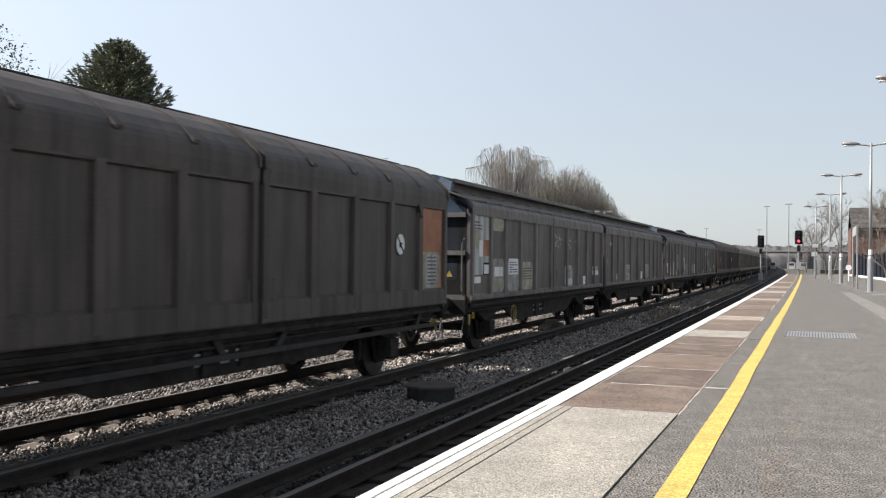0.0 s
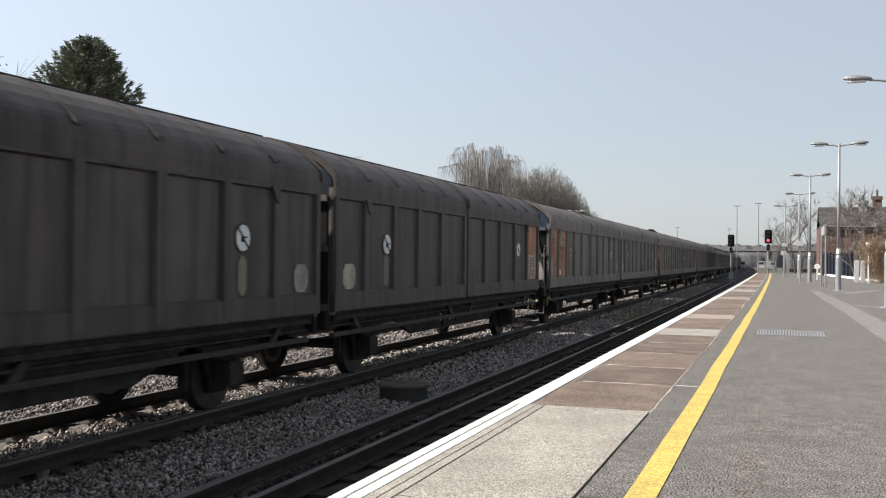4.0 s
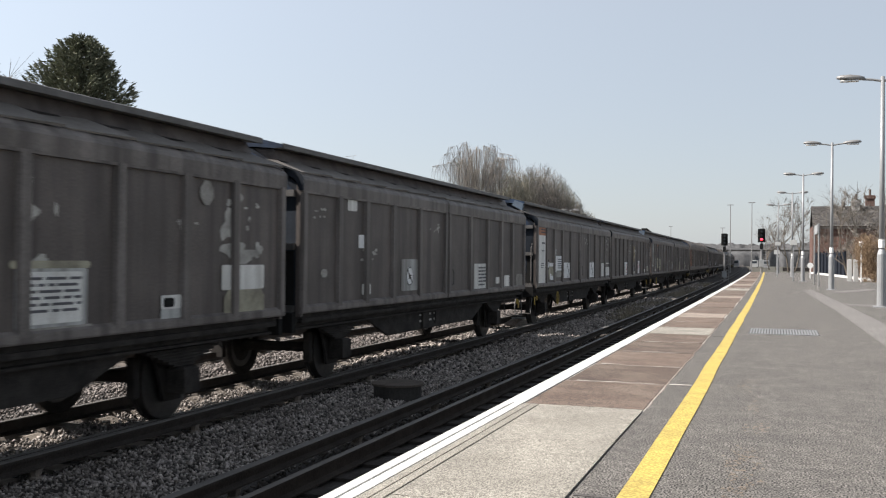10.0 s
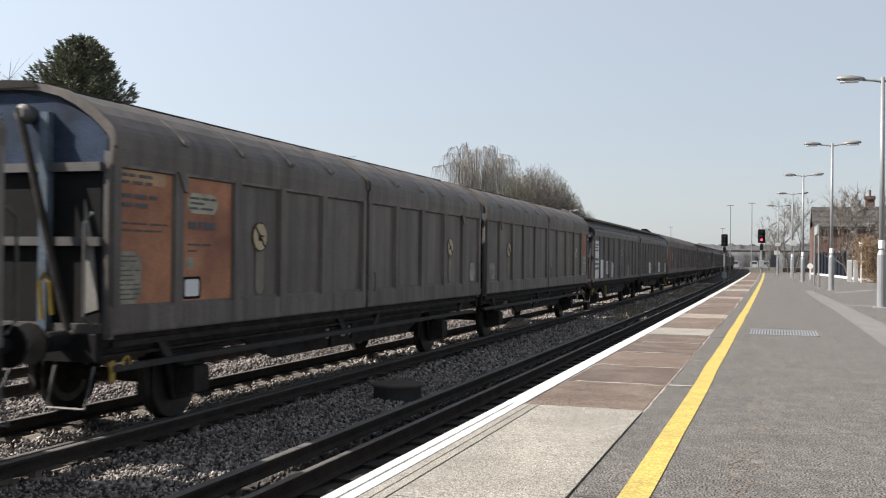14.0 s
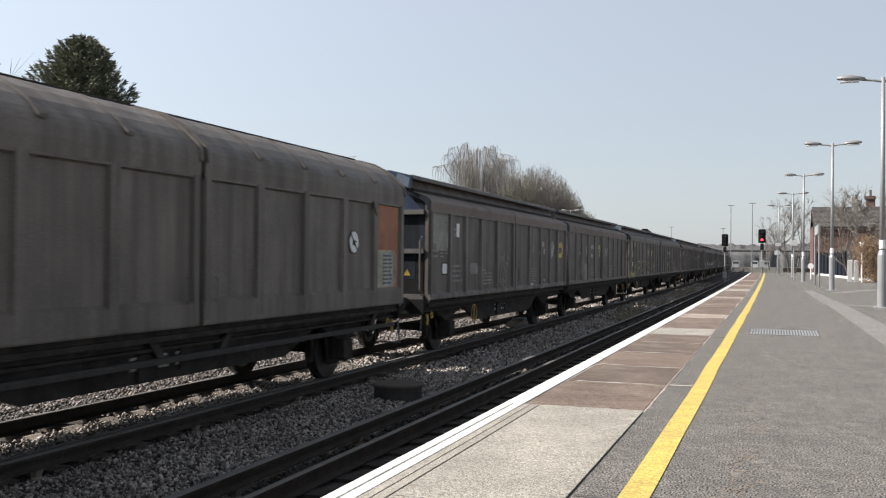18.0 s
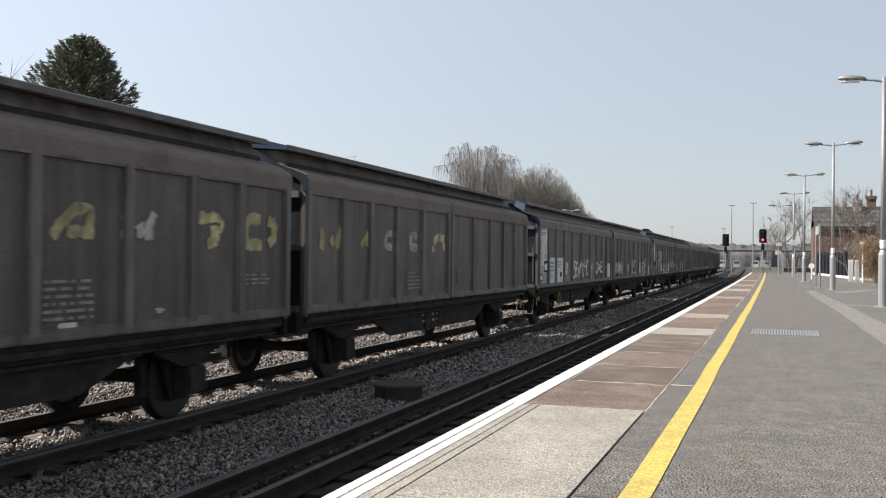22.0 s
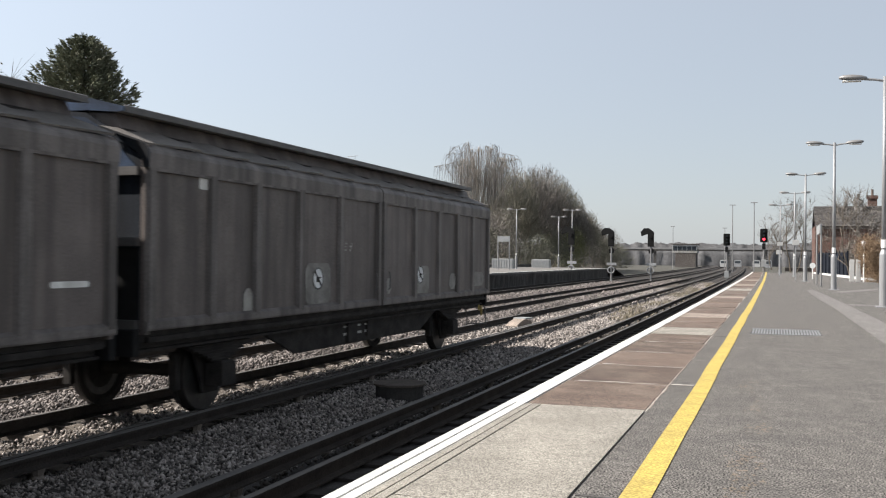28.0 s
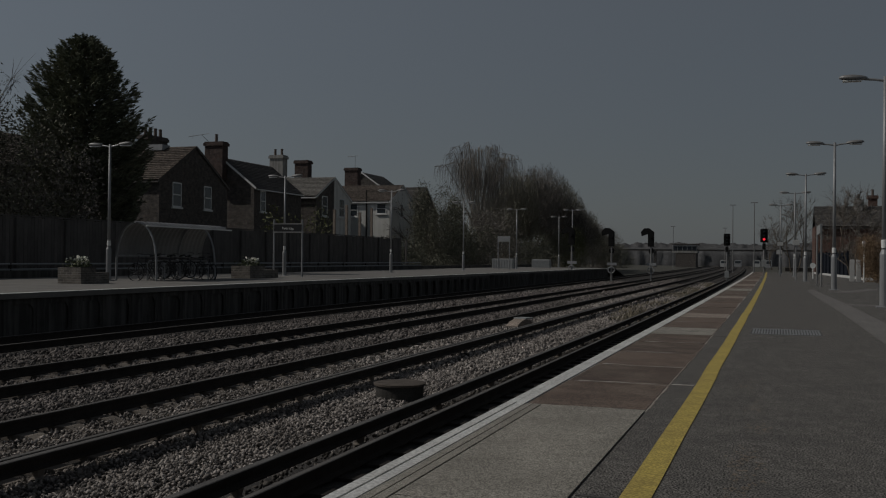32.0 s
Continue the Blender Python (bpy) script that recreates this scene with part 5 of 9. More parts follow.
def scab(w, y0, y1, z0, z1, seed):
    """One large ragged flake of lost paint, pale primer showing."""
    r = random.Random(seed)
    n = 22
    ph = r.uniform(0, 6)
    o = []
    for k in range(n):
        a = k * math.tau / n
        q = 0.72 + 0.2 * math.sin(3 * a + ph) + r.uniform(-0.13, 0.13)
        o.append(((y0 + y1) / 2 + (y1 - y0) / 2 * q * math.cos(a), (z0 + z1) / 2 + (z1 - z0) / 2 * q * math.sin(a)))
    part("paint_flake", Shape().prism(o, 'x', 1.292, 1.297), M["sealpale"], w)


def flakes(w, y0, y1, z0, z1, seed):
    """Flaked paint showing pale primer: ragged small scabs."""
    r = random.Random(seed)
    for i in range(r.randint(5, 9)):
        cy, cz = r.uniform(y0, y1), r.uniform(z0, z1)
        a, b = r.uniform(0.02, 0.16) * min(0.5, y1 - y0) + 0.012, r.uniform(0.02, 0.15) * min(0.5, z1 - z0) + 0.010
        n = r.randint(6, 10)
        part("paint_flake", Shape().prism([(cy + a * r.uniform(0.35, 1.2) * math.cos(k * math.tau / n), cz + b * r.uniform(0.35, 1.2) * math.sin(k * math.tau / n)) for k in range(n)], 'x', 1.292, 1.2925 + i * 0.0004), M["sealpale"], w)


w = wagons[0, 0]
patch(w, 0.17, 1.22, 1.60, 2.79, "wiped_white")
bars(w, 0.27, 0.73, 2.48, 2.67, 3, 2)
patch(w, 0.23, 0.60, 2.11, 2.48, "ochre")
patch(w, 0.58, 0.84, 1.96, 2.29, "paper")
patch(w, 0.82, 1.22, 1.97, 2.30, "orange")
patch(w, 0.85, 1.22, 1.59, 1.84, "black")
patch(w, 0.89, 1.22, 1.61, 1.80, "paper")
patch(w, 0.24, 0.68, 1.43, 1.56, "white")
patch(w, 0.14, 0.93, 1.12, 1.22, "ochre")
patch(w, 1.44, 2.26, 2.50, 2.79, "ochre")
patch(w, 1.42, 2.26, 1.22, 1.92, "wiped")
patch(w, 1.57, 2.20, 1.55, 1.75, "white")
patch(w, 1.43, 2.26, 1.32, 1.50, "ochre")
patch(w, 2.54, 3.44, 1.22, 1.91, "wiped")
patch(w, 2.61, 3.34, 1.58, 1.93, "paper")
bars(w, 2.67, 3.27, 1.61, 1.87, 5, 16)
patch(w, 3.68, 4.58, 1.22, 1.86, "ochre")
bars(w, 3.79, 4.49, 1.44, 1.74, 5, 18)
w = wagons[0, 1]
flakes(w, 5.50, 6.27, 1.98, 2.24, 28)
patch(w, 7.23, 7.67, 1.23, 1.51, "white")
patch(w, 8.38, 9.31, 1.25, 1.80, "ochre")
w = wagons[6, 0]
patch(w, 0.26, 1.22, 1.77, 2.79, "wiped_white")
patch(w, 0.33, 1.22, 1.12, 1.69, "wiped")
bars(w, 0.39, 1.07, 2.53, 2.78, 3, 69)
patch(w, 0.84, 1.18, 1.59, 1.84, "black")
patch(w, 0.87, 1.16, 1.61, 1.82, "paper")
patch(w, 1.87, 2.19, 2.61, 2.78, "white")
patch(w, 2.74, 3.01, 2.59, 2.77, "white")
patch(w, 1.86, 2.07, 1.90, 2.01, "white")
patch(w, 3.22, 3.43, 1.89, 2.05, "white")
patch(w, 1.37, 2.26, 1.25, 1.90, "white")
bars(w, 1.44, 2.26, 1.35, 1.84, 4, 77)
patch(w, 2.51, 3.42, 1.23, 1.88, "white")
bars(w, 2.59, 3.32, 1.43, 1.79, 5, 79)
patch(w, 3.62, 4.51, 1.25, 1.80, "wiped")
bars(w, 3.70, 4.43, 1.30, 1.73, 6, 81)
flakes(w, 6.52, 7.57, 2.20, 2.55, 82)
patch(w, 6.62, 7.04, 1.12, 1.56, "white")
w = wagons[6, 1]
patch(w, 8.38, 9.31, 1.22, 1.77, "white")
bars(w, 8.69, 9.31, 1.27, 1.72, 6, 99)
patch(w, 10.14, 10.49, 1.30, 1.45, "white")
patch(w, 10.92, 11.39, 1.20, 1.48, "white")
patch(w, 12.06, 12.75, 1.12, 1.50, "wiped")
flakes(w, 5.46, 6.01, 2.35, 2.54, 103)
w = wagons[7, 0]
patch(w, 0.22, 1.22, 2.55, 2.79, "orange")
bars(w, 0.60, 1.22, 2.60, 2.75, 2, 105)
patch(w, 0.14, 1.22, 1.21, 2.55, "white")
bars(w, 0.70, 1.05, 2.28, 2.39, 1, 107)
bars(w, 0.70, 1.05, 2.08, 2.16, 1, 108)
bars(w, 1.36, 1.60, 2.08, 2.34, 3, 109)
bars(w, 0.64, 0.92, 1.62, 1.79, 3, 110)
patch(w, 1.36, 1.70, 1.58, 1.87, "black")
patch(w, 1.36, 1.66, 1.64, 1.80, "paper")
patch(w, 2.42, 2.65, 2.01, 2.18, "paper")
patch(w, 2.42, 2.92, 1.70, 1.94, "paper")
patch(w, 2.42, 2.74, 1.74, 1.89, "black")
patch(w, 1.71, 2.26, 1.67, 1.77, "paper")
patch(w, 2.50, 2.73, 1.49, 1.71, "white")
patch(w, 1.62, 2.26, 1.28, 1.67, "ochre")
patch(w, 1.81, 2.00, 1.29, 1.46, "paper")
patch(w, 1.93, 2.26, 1.27, 1.40, "paper")
patch(w, 2.50, 3.44, 1.54, 1.98, "paper")
bars(w, 2.87, 3.44, 1.59, 1.91, 5, 122)
patch(w, 2.66, 3.44, 1.34, 1.53, "wiped")
patch(w, 3.82, 4.77, 1.30, 1.78, "paper")
hump(w, 4.47, 1.56, 0.24)
flakes(w, 7.20, 8.00, 2.28, 2.67, 125)
patch(w, 8.36, 9.26, 1.25, 1.78, "paper")
hump(w, 8.81, 1.56, 0.24)
patch(w, 10.87, 11.41, 1.25, 1.75, "white")
patch(w, 11.85, 12.75, 1.28, 1.60, "white")
flakes(w, 12.38, 12.80, 2.71, 2.79, 129)
flakes(w, 12.10, 12.80, 2.45, 2.79, 130)
flakes(w, 12.11, 12.80, 2.11, 2.53, 131)
patch(w, 11.87, 12.75, 1.73, 1.76, "white")
patch(w, 11.88, 12.75, 1.27, 1.58, "white")
patch(w, 11.79, 12.00, 1.25, 1.49, "white")
w = wagons[8, 0]
patch(w, 0.14, 1.22, 2.30, 2.79, "wiped_white")
patch(w, 0.14, 1.22, 1.66, 2.28, "wiped")
bars(w, 0.51, 1.04, 2.62, 2.78, 4, 147)
bars(w, 0.52, 0.86, 2.36, 2.43, 1, 148)
bars(w, 0.52, 0.87, 2.05, 2.14, 2, 149)
patch(w, 1.36, 1.72, 1.60, 1.85, "black")
patch(w, 1.36, 1.67, 1.62, 1.82, "paper")
patch(w, 0.51, 0.98, 1.52, 1.64, "white")
patch(w, 1.36, 2.26, 1.31, 1.95, "wiped")
bars(w, 1.73, 2.00, 1.46, 1.88, 5, 154)
patch(w, 2.42, 3.44, 1.41, 2.00, "ochre")
bars(w, 2.61, 3.44, 1.56, 1.89, 4, 156)
patch(w, 1.65, 2.26, 1.28, 1.37, "white")
patch(w, 3.77, 4.77, 1.30, 1.93, "ochre")
bars(w, 4.01, 4.77, 1.54, 1.73, 3, 159)
patch(w, 3.05, 3.37, 2.66, 2.79, "orange")
w = wagons[10, 1]
patch(w, 3.83, 4.77, 1.20, 1.79, "paper")
hump(w, 4.57, 1.55, 0.21)
flakes(w, 5.71, 6.03, 2.51, 2.63, 175)
flakes(w, 6.53, 6.69, 2.43, 2.53, 176)
flakes(w, 7.59, 7.79, 2.47, 2.55, 177)
flakes(w, 7.85, 8.07, 1.78, 1.92, 178)
flakes(w, 5.77, 5.93, 2.17, 2.22, 179)
patch(w, 8.30, 9.29, 1.24, 1.79, "paper")
hump(w, 8.78, 1.56)
patch(w, 10.63, 10.91, 1.25, 1.47, "white")
patch(w, 11.80, 12.75, 1.14, 1.74, "white")
patch(w, 8.31, 9.30, 1.12, 1.20, "wiped")
w = wagons[12, 0]
patch(w, 0.14, 1.22, 2.04, 2.79, "wiped")
bars(w, 0.53, 1.21, 2.57, 2.76, 3, 185)
bars(w, 0.17, 0.54, 2.16, 2.33, 2, 186)
bars(w, 0.17, 0.54, 1.89, 2.09, 2, 187)
bars(w, 0.69, 1.14, 1.90, 2.09, 3, 188)
patch(w, 0.84, 1.17, 1.57, 1.81, "black")
patch(w, 0.86, 1.15, 1.59, 1.79, "paper")
patch(w, 1.75, 1.94, 2.33, 2.61, "paper")
bars(w, 1.53, 1.68, 2.32, 2.54, 2, 192)
patch(w, 2.70, 3.35, 1.56, 1.80, "wiped")
bars(w, 2.78, 3.26, 1.60, 1.75, 3, 194)
bars(w, 1.48, 2.12, 1.39, 1.79, 4, 195)
graffiti(w, 4.92, 5.72, 1.25, 2.00, M["palemark"], 196, 0.03, 3)
bars(w, 3.72, 4.46, 1.30, 1.68, 5, 197)
w = wagons[14, 0]
bars(w, 0.72, 1.22, 2.60, 2.77, 3, 241)
bars(w, 0.45, 0.78, 2.16, 2.34, 2, 242)
bars(w, 0.46, 0.82, 2.00, 2.10, 1, 243)
bars(w, 0.46, 0.77, 1.76, 1.94, 2, 244)
bars(w, 0.75, 1.22, 1.91, 2.35, 3, 245)
patch(w, 1.36, 1.72, 1.53, 1.77, "black")
patch(w, 1.36, 1.66, 1.55, 1.75, "paper")
patch(w, 2.02, 2.24, 2.29, 2.58, "paper")
bars(w, 1.79, 1.98, 2.35, 2.56, 2, 249)
bars(w, 1.39, 2.26, 1.61, 1.78, 3, 250)
patch(w, 2.73, 3.44, 1.55, 1.79, "ochre")
bars(w, 2.89, 3.44, 1.58, 1.74, 3, 252)
bars(w, 3.93, 4.77, 1.33, 1.69, 5, 253)
bars(w, 0.45, 0.89, 1.21, 1.39, 3, 259)
bars(w, 1.71, 2.26, 1.12, 1.31, 2, 260)
w = wagons[15, 0]
patch(w, 0.12, 1.19, 1.11, 1.72, "wiped_white")
patch(w, 0.14, 1.19, 1.72, 2.79, "white")
patch(w, 0.14, 0.60, 1.27, 1.48, "black")
patch(w, 0.14, 0.56, 1.31, 1.44, "paper")
bars(w, 0.25, 0.98, 2.67, 2.76, 2, 276)
bars(w, 0.25, 0.98, 2.55, 2.68, 2, 277)
bars(w, 0.20, 0.51, 2.35, 2.45, 1, 278)
bars(w, 0.19, 0.49, 2.18, 2.27, 1, 279)
bars(w, 0.15, 0.47, 2.02, 2.09, 1, 280)
bars(w, 0.14, 0.46, 1.75, 1.95, 3, 281)
patch(w, 0.77, 0.94, 2.09, 2.31, "paper")
patch(w, 0.97, 1.15, 2.07, 2.34, "paper")
bars(w, 0.79, 0.91, 2.11, 2.30, 3, 284)
bars(w, 0.99, 1.13, 2.09, 2.31, 4, 285)
bars(w, 0.80, 1.07, 1.90, 2.05, 2, 286)
patch(w, 0.80, 1.18, 1.53, 1.85, "black")
patch(w, 0.85, 1.18, 1.58, 1.77, "paper")
patch(w, 1.36, 2.22, 1.12, 1.94, "white")
bars(w, 1.38, 2.06, 1.52, 1.85, 3, 290)
bars(w, 1.40, 1.77, 1.45, 1.51, 1, 291)
bars(w, 1.39, 1.92, 1.32, 1.44, 2, 292)
patch(w, 2.46, 3.42, 1.12, 1.94, "white")
patch(w, 2.56, 3.26, 1.60, 1.89, "paper")
bars(w, 2.62, 3.20, 1.64, 1.86, 3, 295)
patch(w, 2.96, 3.23, 1.37, 1.51, "black")
patch(w, 3.60, 4.47, 1.22, 1.83, "wiped")
hump(w, 3.95, 1.62, 0.21)
patch(w, 8.12, 8.90, 1.13, 1.77, "wiped")
hump(w, 8.33, 1.56)
patch(w, 11.68, 12.59, 1.23, 1.76, "white")
flakes(w, 10.58, 11.01, 2.14, 2.42, 303)
w = wagons[15, 1]
graffiti(w, 0.38, 2.49, 1.35, 1.78, M["spray"], 304, 0.055, 7)
w = wagons[18, 0]
patch(w, 1.60, 2.26, 2.54, 2.79, "ochre")
patch(w, 1.36, 2.26, 1.25, 1.90, "ochre")
bars(w, 1.43, 2.26, 1.35, 1.79, 4, 371)
patch(w, 2.64, 3.44, 1.59, 1.92, "paper")
bars(w, 2.87, 3.44, 1.62, 1.88, 5, 373)
patch(w, 2.56, 3.44, 1.23, 1.58, "wiped")
patch(w, 3.89, 4.76, 1.23, 1.78, "wiped")
hump(w, 4.31, 1.55)
patch(w, 6.09, 6.29, 1.12, 1.46, "white")
patch(w, 8.16, 9.19, 1.25, 1.81, "wiped")
hump(w, 8.57, 1.55)
flakes(w, 8.50, 8.81, 2.02, 2.36, 378)
patch(w, 11.96, 12.49, 1.58, 1.64, "white")
w = wagons[18, 1]
patch(w, 1.03, 1.22, 2.64, 2.79, "white")
patch(w, 2.04, 2.26, 1.12, 1.49, "wiped")
patch(w, 3.71, 4.53, 1.22, 1.80, "wiped")
hump(w, 4.09, 1.58)
patch(w, 8.12, 8.87, 1.24, 1.74, "wiped")
hump(w, 8.36, 1.58)
patch(w, 6.71, 6.94, 1.28, 1.54, "wiped")
patch(w, 10.08, 10.49, 1.27, 1.58, "wiped")
patch(w, 11.68, 12.49, 1.29, 1.59, "wiped")
flakes(w, 5.05, 5.34, 1.99, 2.10, 387)
w = wagons[0, 0]
patch(w, 7.85, 8.78, 1.20, 1.77, "ochre")
patch(w, 7.94, 8.70, 1.24, 1.69, "wiped_white")
bars(w, 7.97, 8.66, 1.43, 1.67, 5, 1503)
patch(w, 7.95, 8.70, 1.25, 1.41, "white")
patch(w, 10.10, 10.43, 1.22, 1.46, "white")
patch(w, 10.05, 10.39, 1.11, 1.23, "wiped")
patch(w, 11.40, 12.25, 1.61, 1.74, "ochre")
patch(w, 11.40, 12.25, 1.47, 1.61, "white")
scab(w, 6.77, 6.92, 2.49, 2.59, 1509)
scab(w, 6.94, 7.07, 2.44, 2.54, 1510)
flakes(w, 7.01, 7.52, 2.38, 2.58, 1511)
flakes(w, 6.76, 7.39, 2.21, 2.45, 1512)
flakes(w, 8.04, 8.64, 2.23, 2.53, 1513)
flakes(w, 9.01, 9.65, 2.35, 2.51, 1514)
flakes(w, 11.59, 11.89, 2.18, 2.43, 1515)
w = wagons[0, 1]
scab(w, 0.86, 1.25, 2.38, 2.55, 1516)
flakes(w, 0.40, 0.64, 1.81, 1.97, 1517)
patch(w, 2.14, 2.47, 1.25, 1.47, "white")
patch(w, 3.88, 4.90, 1.22, 1.78, "ochre")
bars(w, 3.99, 4.77, 1.32, 1.71, 5, 1520)
w = wagons[7, 1]
patch(w, 3.95, 4.87, 1.22, 1.78, "paper")
hump(w, 4.40, 1.50, 0.191, True)
patch(w, 8.10, 9.05, 1.25, 1.84, "paper")
hump(w, 8.55, 1.59, 0.192, True)
patch(w, 6.78, 7.27, 1.25, 1.55, "white")
bars(w, 6.84, 7.19, 1.30, 1.49, 4, 1526)
patch(w, 10.84, 11.31, 1.25, 1.44, "white")
patch(w, 11.65, 12.59, 1.32, 1.57, "white")
patch(w, 12.20, 12.69, 1.35, 1.55, "ochre")
flakes(w, 6.82, 7.96, 1.93, 2.62, 1530)
scab(w, 7.08, 7.39, 2.15, 2.41, 1531)
scab(w, 7.54, 7.85, 2.21, 2.40, 1532)
scab(w, 7.15, 7.39, 1.98, 2.13, 1533)
flakes(w, 5.22, 6.10, 2.16, 2.57, 1534)
scab(w, 5.22, 5.47, 2.24, 2.34, 1535)
scab(w, 4.00, 4.12, 2.28, 2.36, 1536)
scab(w, 4.62, 4.73, 2.40, 2.46, 1537)
scab(w, 4.68, 4.75, 2.01, 2.08, 1538)
flakes(w, 6.92, 7.29, 1.94, 2.08, 1539)
w = wagons[8, 0]
patch(w, 7.95, 8.81, 1.11, 1.78, "wiped_white")
bars(w, 8.07, 8.73, 1.33, 1.73, 6, 1541)
patch(w, 10.13, 10.41, 1.11, 1.48, "wiped")
patch(w, 11.31, 12.29, 1.28, 1.65, "wiped_white")
patch(w, 11.28, 12.28, 1.63, 1.76, "ochre")
scab(w, 8.07, 8.23, 2.52, 2.58, 1546)
scab(w, 9.43, 9.53, 2.46, 2.52, 1547)
scab(w, 9.19, 9.35, 1.77, 1.85, 1548)
scab(w, 10.12, 10.42, 1.78, 1.89, 1549)
scab(w, 9.05, 9.14, 1.88, 1.93, 1550)
patch(w, 8.78, 8.94, 1.11, 1.21, "wiped")
w = wagons[8, 1]
scab(w, 0.37, 0.93, 2.13, 2.53, 1552)
scab(w, 1.10, 1.40, 2.45, 2.62, 1553)
scab(w, 1.17, 1.41, 2.14, 2.36, 1554)
patch(w, 2.17, 2.49, 1.11, 1.47, "ochre")
patch(w, 3.85, 4.80, 1.11, 1.79, "ochre")
patch(w, 8.26, 9.14, 1.27, 1.80, "ochre")
patch(w, 9.51, 10.24, 1.40, 1.54, "white")
patch(w, 11.73, 12.72, 1.11, 1.51, "ochre")
flakes(w, 4.90, 6.39, 2.02, 2.18, 1560)
flakes(w, 6.93, 7.50, 2.10, 2.56, 1561)
w = wagons[1, 0]
patch(w, 0.25, 0.66, 2.63, 2.80, "white")
patch(w, 0.15, 0.70, 2.45, 2.65, "black")
bars(w, 0.18, 0.66, 2.48, 2.63, 2, 1565)
bars(w, 0.10, 0.33, 2.15, 2.28, 2, 1566)
patch(w, 0.33, 0.79, 2.05, 2.30, "ochre")
patch(w, 0.22, 0.73, 1.73, 1.96, "ochre")
patch(w, 0.65, 1.01, 1.62, 1.85, "black")
patch(w, 0.68, 0.99, 1.64, 1.83, "paper")
patch(w, 0.57, 0.77, 1.28, 1.53, "wiped")
patch(w, 0.77, 0.99, 1.39, 1.61, "white")
patch(w, 1.43, 2.08, 1.23, 1.72, "ochre")
patch(w, 1.48, 1.77, 1.53, 1.67, "wiped")
patch(w, 2.37, 3.25, 1.25, 1.91, "ochre")
patch(w, 3.45, 4.38, 1.27, 1.80, "wiped")
hump(w, 3.93, 1.60, 0.200, face="wagon_b")
patch(w, 4.60, 4.74, 1.51, 2.25, "white")
scab(w, 6.49, 7.42, 1.85, 2.39, 1581)
flakes(w, 6.48, 7.56, 2.22, 2.65, 1582)
patch(w, 7.38, 7.62, 1.50, 2.10, "white")
patch(w, 7.20, 7.39, 1.23, 1.41, "white")
patch(w, 7.78, 8.75, 1.23, 1.78, "wiped_white")
hump(w, 8.23, 1.56, 0.198, face="wagon_b")
scab(w, 6.74, 6.97, 2.75, 2.80, 1587)
flakes(w, 7.94, 8.39, 2.38, 2.61, 1588)
patch(w, 11.42, 12.40, 1.28, 1.77, "white")
w = wagons[16, 0]
patch(w, 0.15, 1.24, 2.11, 2.80, "white")
bars(w, 0.25, 1.11, 2.67, 2.80, 3, 1592)
patch(w, 0.13, 0.66, 1.77, 2.13, "white")
patch(w, 0.75, 1.26, 1.85, 2.21, "white")
patch(w, 1.51, 1.81, 2.07, 2.64, "paper")
patch(w, 1.47, 2.51, 1.40, 1.86, "ochre")
bars(w, 1.60, 2.40, 1.47, 1.80, 4, 1597)
patch(w, 2.69, 3.66, 1.50, 1.87, "wiped")
patch(w, 3.79, 4.73, 1.30, 1.73, "white")
bars(w, 3.91, 4.64, 1.35, 1.67, 5, 1600)
patch(w, 0.89, 1.24, 1.59, 1.80, "paper")
patch(w, 0.76, 1.30, 1.57, 1.82, "black")
tag(w, 0.38, 0.93, 1.31, 1.61, "YK", 0.050, M["spray"])
tag(w, 2.49, 4.36, 1.84, 2.36, "BROK", 0.065, M["spray"])
tag(w, 2.06, 2.49, 2.09, 2.31, "I", 0.050, M["spray"])
tag(w, 5.05, 6.82, 1.16, 1.63, "BOKS", 0.065, M["spray"])
tag(w, 6.93, 8.04, 1.12, 1.62, "OK", 0.060, M["spray"])
letter(w, 7.01, 7.78, 1.93, 2.45, "letterw", 1608, "hook")
patch(w, 8.27, 9.13, 1.23, 1.76, "white")
patch(w, 1.58, 1.99, 1.11, 1.23, "white")
patch(w, 2.63, 2.96, 1.27, 1.41, "white")
w = wagons[16, 0]
tag(w, 9.47, 10.37, 1.42, 1.97, "XKA", 0.035, M["spray"])
tag(w, 10.47, 11.40, 1.44, 1.92, "RUD", 0.035, M["spray"])
patch(w, 10.07, 10.27, 1.26, 1.39, "white")
tag(w, 9.66, 10.22, 1.11, 1.21, "BOKS", 0.040, M["palemark"])
tag(w, 10.33, 10.84, 1.11, 1.18, "ZKU", 0.030, M["palemark"])
patch(w, 11.74, 12.67, 1.70, 1.77, "ochre")
patch(w, 11.76, 12.64, 1.57, 1.71, "white")
patch(w, 11.94, 12.35, 1.35, 1.56, "wiped_white")
patch(w, 11.73, 12.79, 1.11, 1.22, "white")
letter(w, 10.74, 11.30, 2.20, 2.41, "letterw", 1622, "bar")
letter(w, 12.08, 12.60, 2.29, 2.43, "letterw", 1623, "bar")
w = wagons[16, 1]
tag(w, 0.73, 1.41, 1.99, 2.42, "N", 0.100, M["letterw"])
bars(w, 0.53, 0.71, 1.98, 2.41, 5, 1625)
patch(w, 0.46, 1.03, 1.24, 1.61, "white")
tag(w, 0.52, 1.25, 1.11, 1.21, "BOKS", 0.030, M["palemark"])
patch(w, 2.92, 3.15, 1.26, 1.41, "paper")
patch(w, 4.16, 4.90, 1.33, 1.72, "wiped_white")
bars(w, 4.21, 4.83, 1.37, 1.68, 6, 1630)
tag(w, 5.32, 6.45, 1.37, 1.93, "RUD", 0.035, M["spray"])
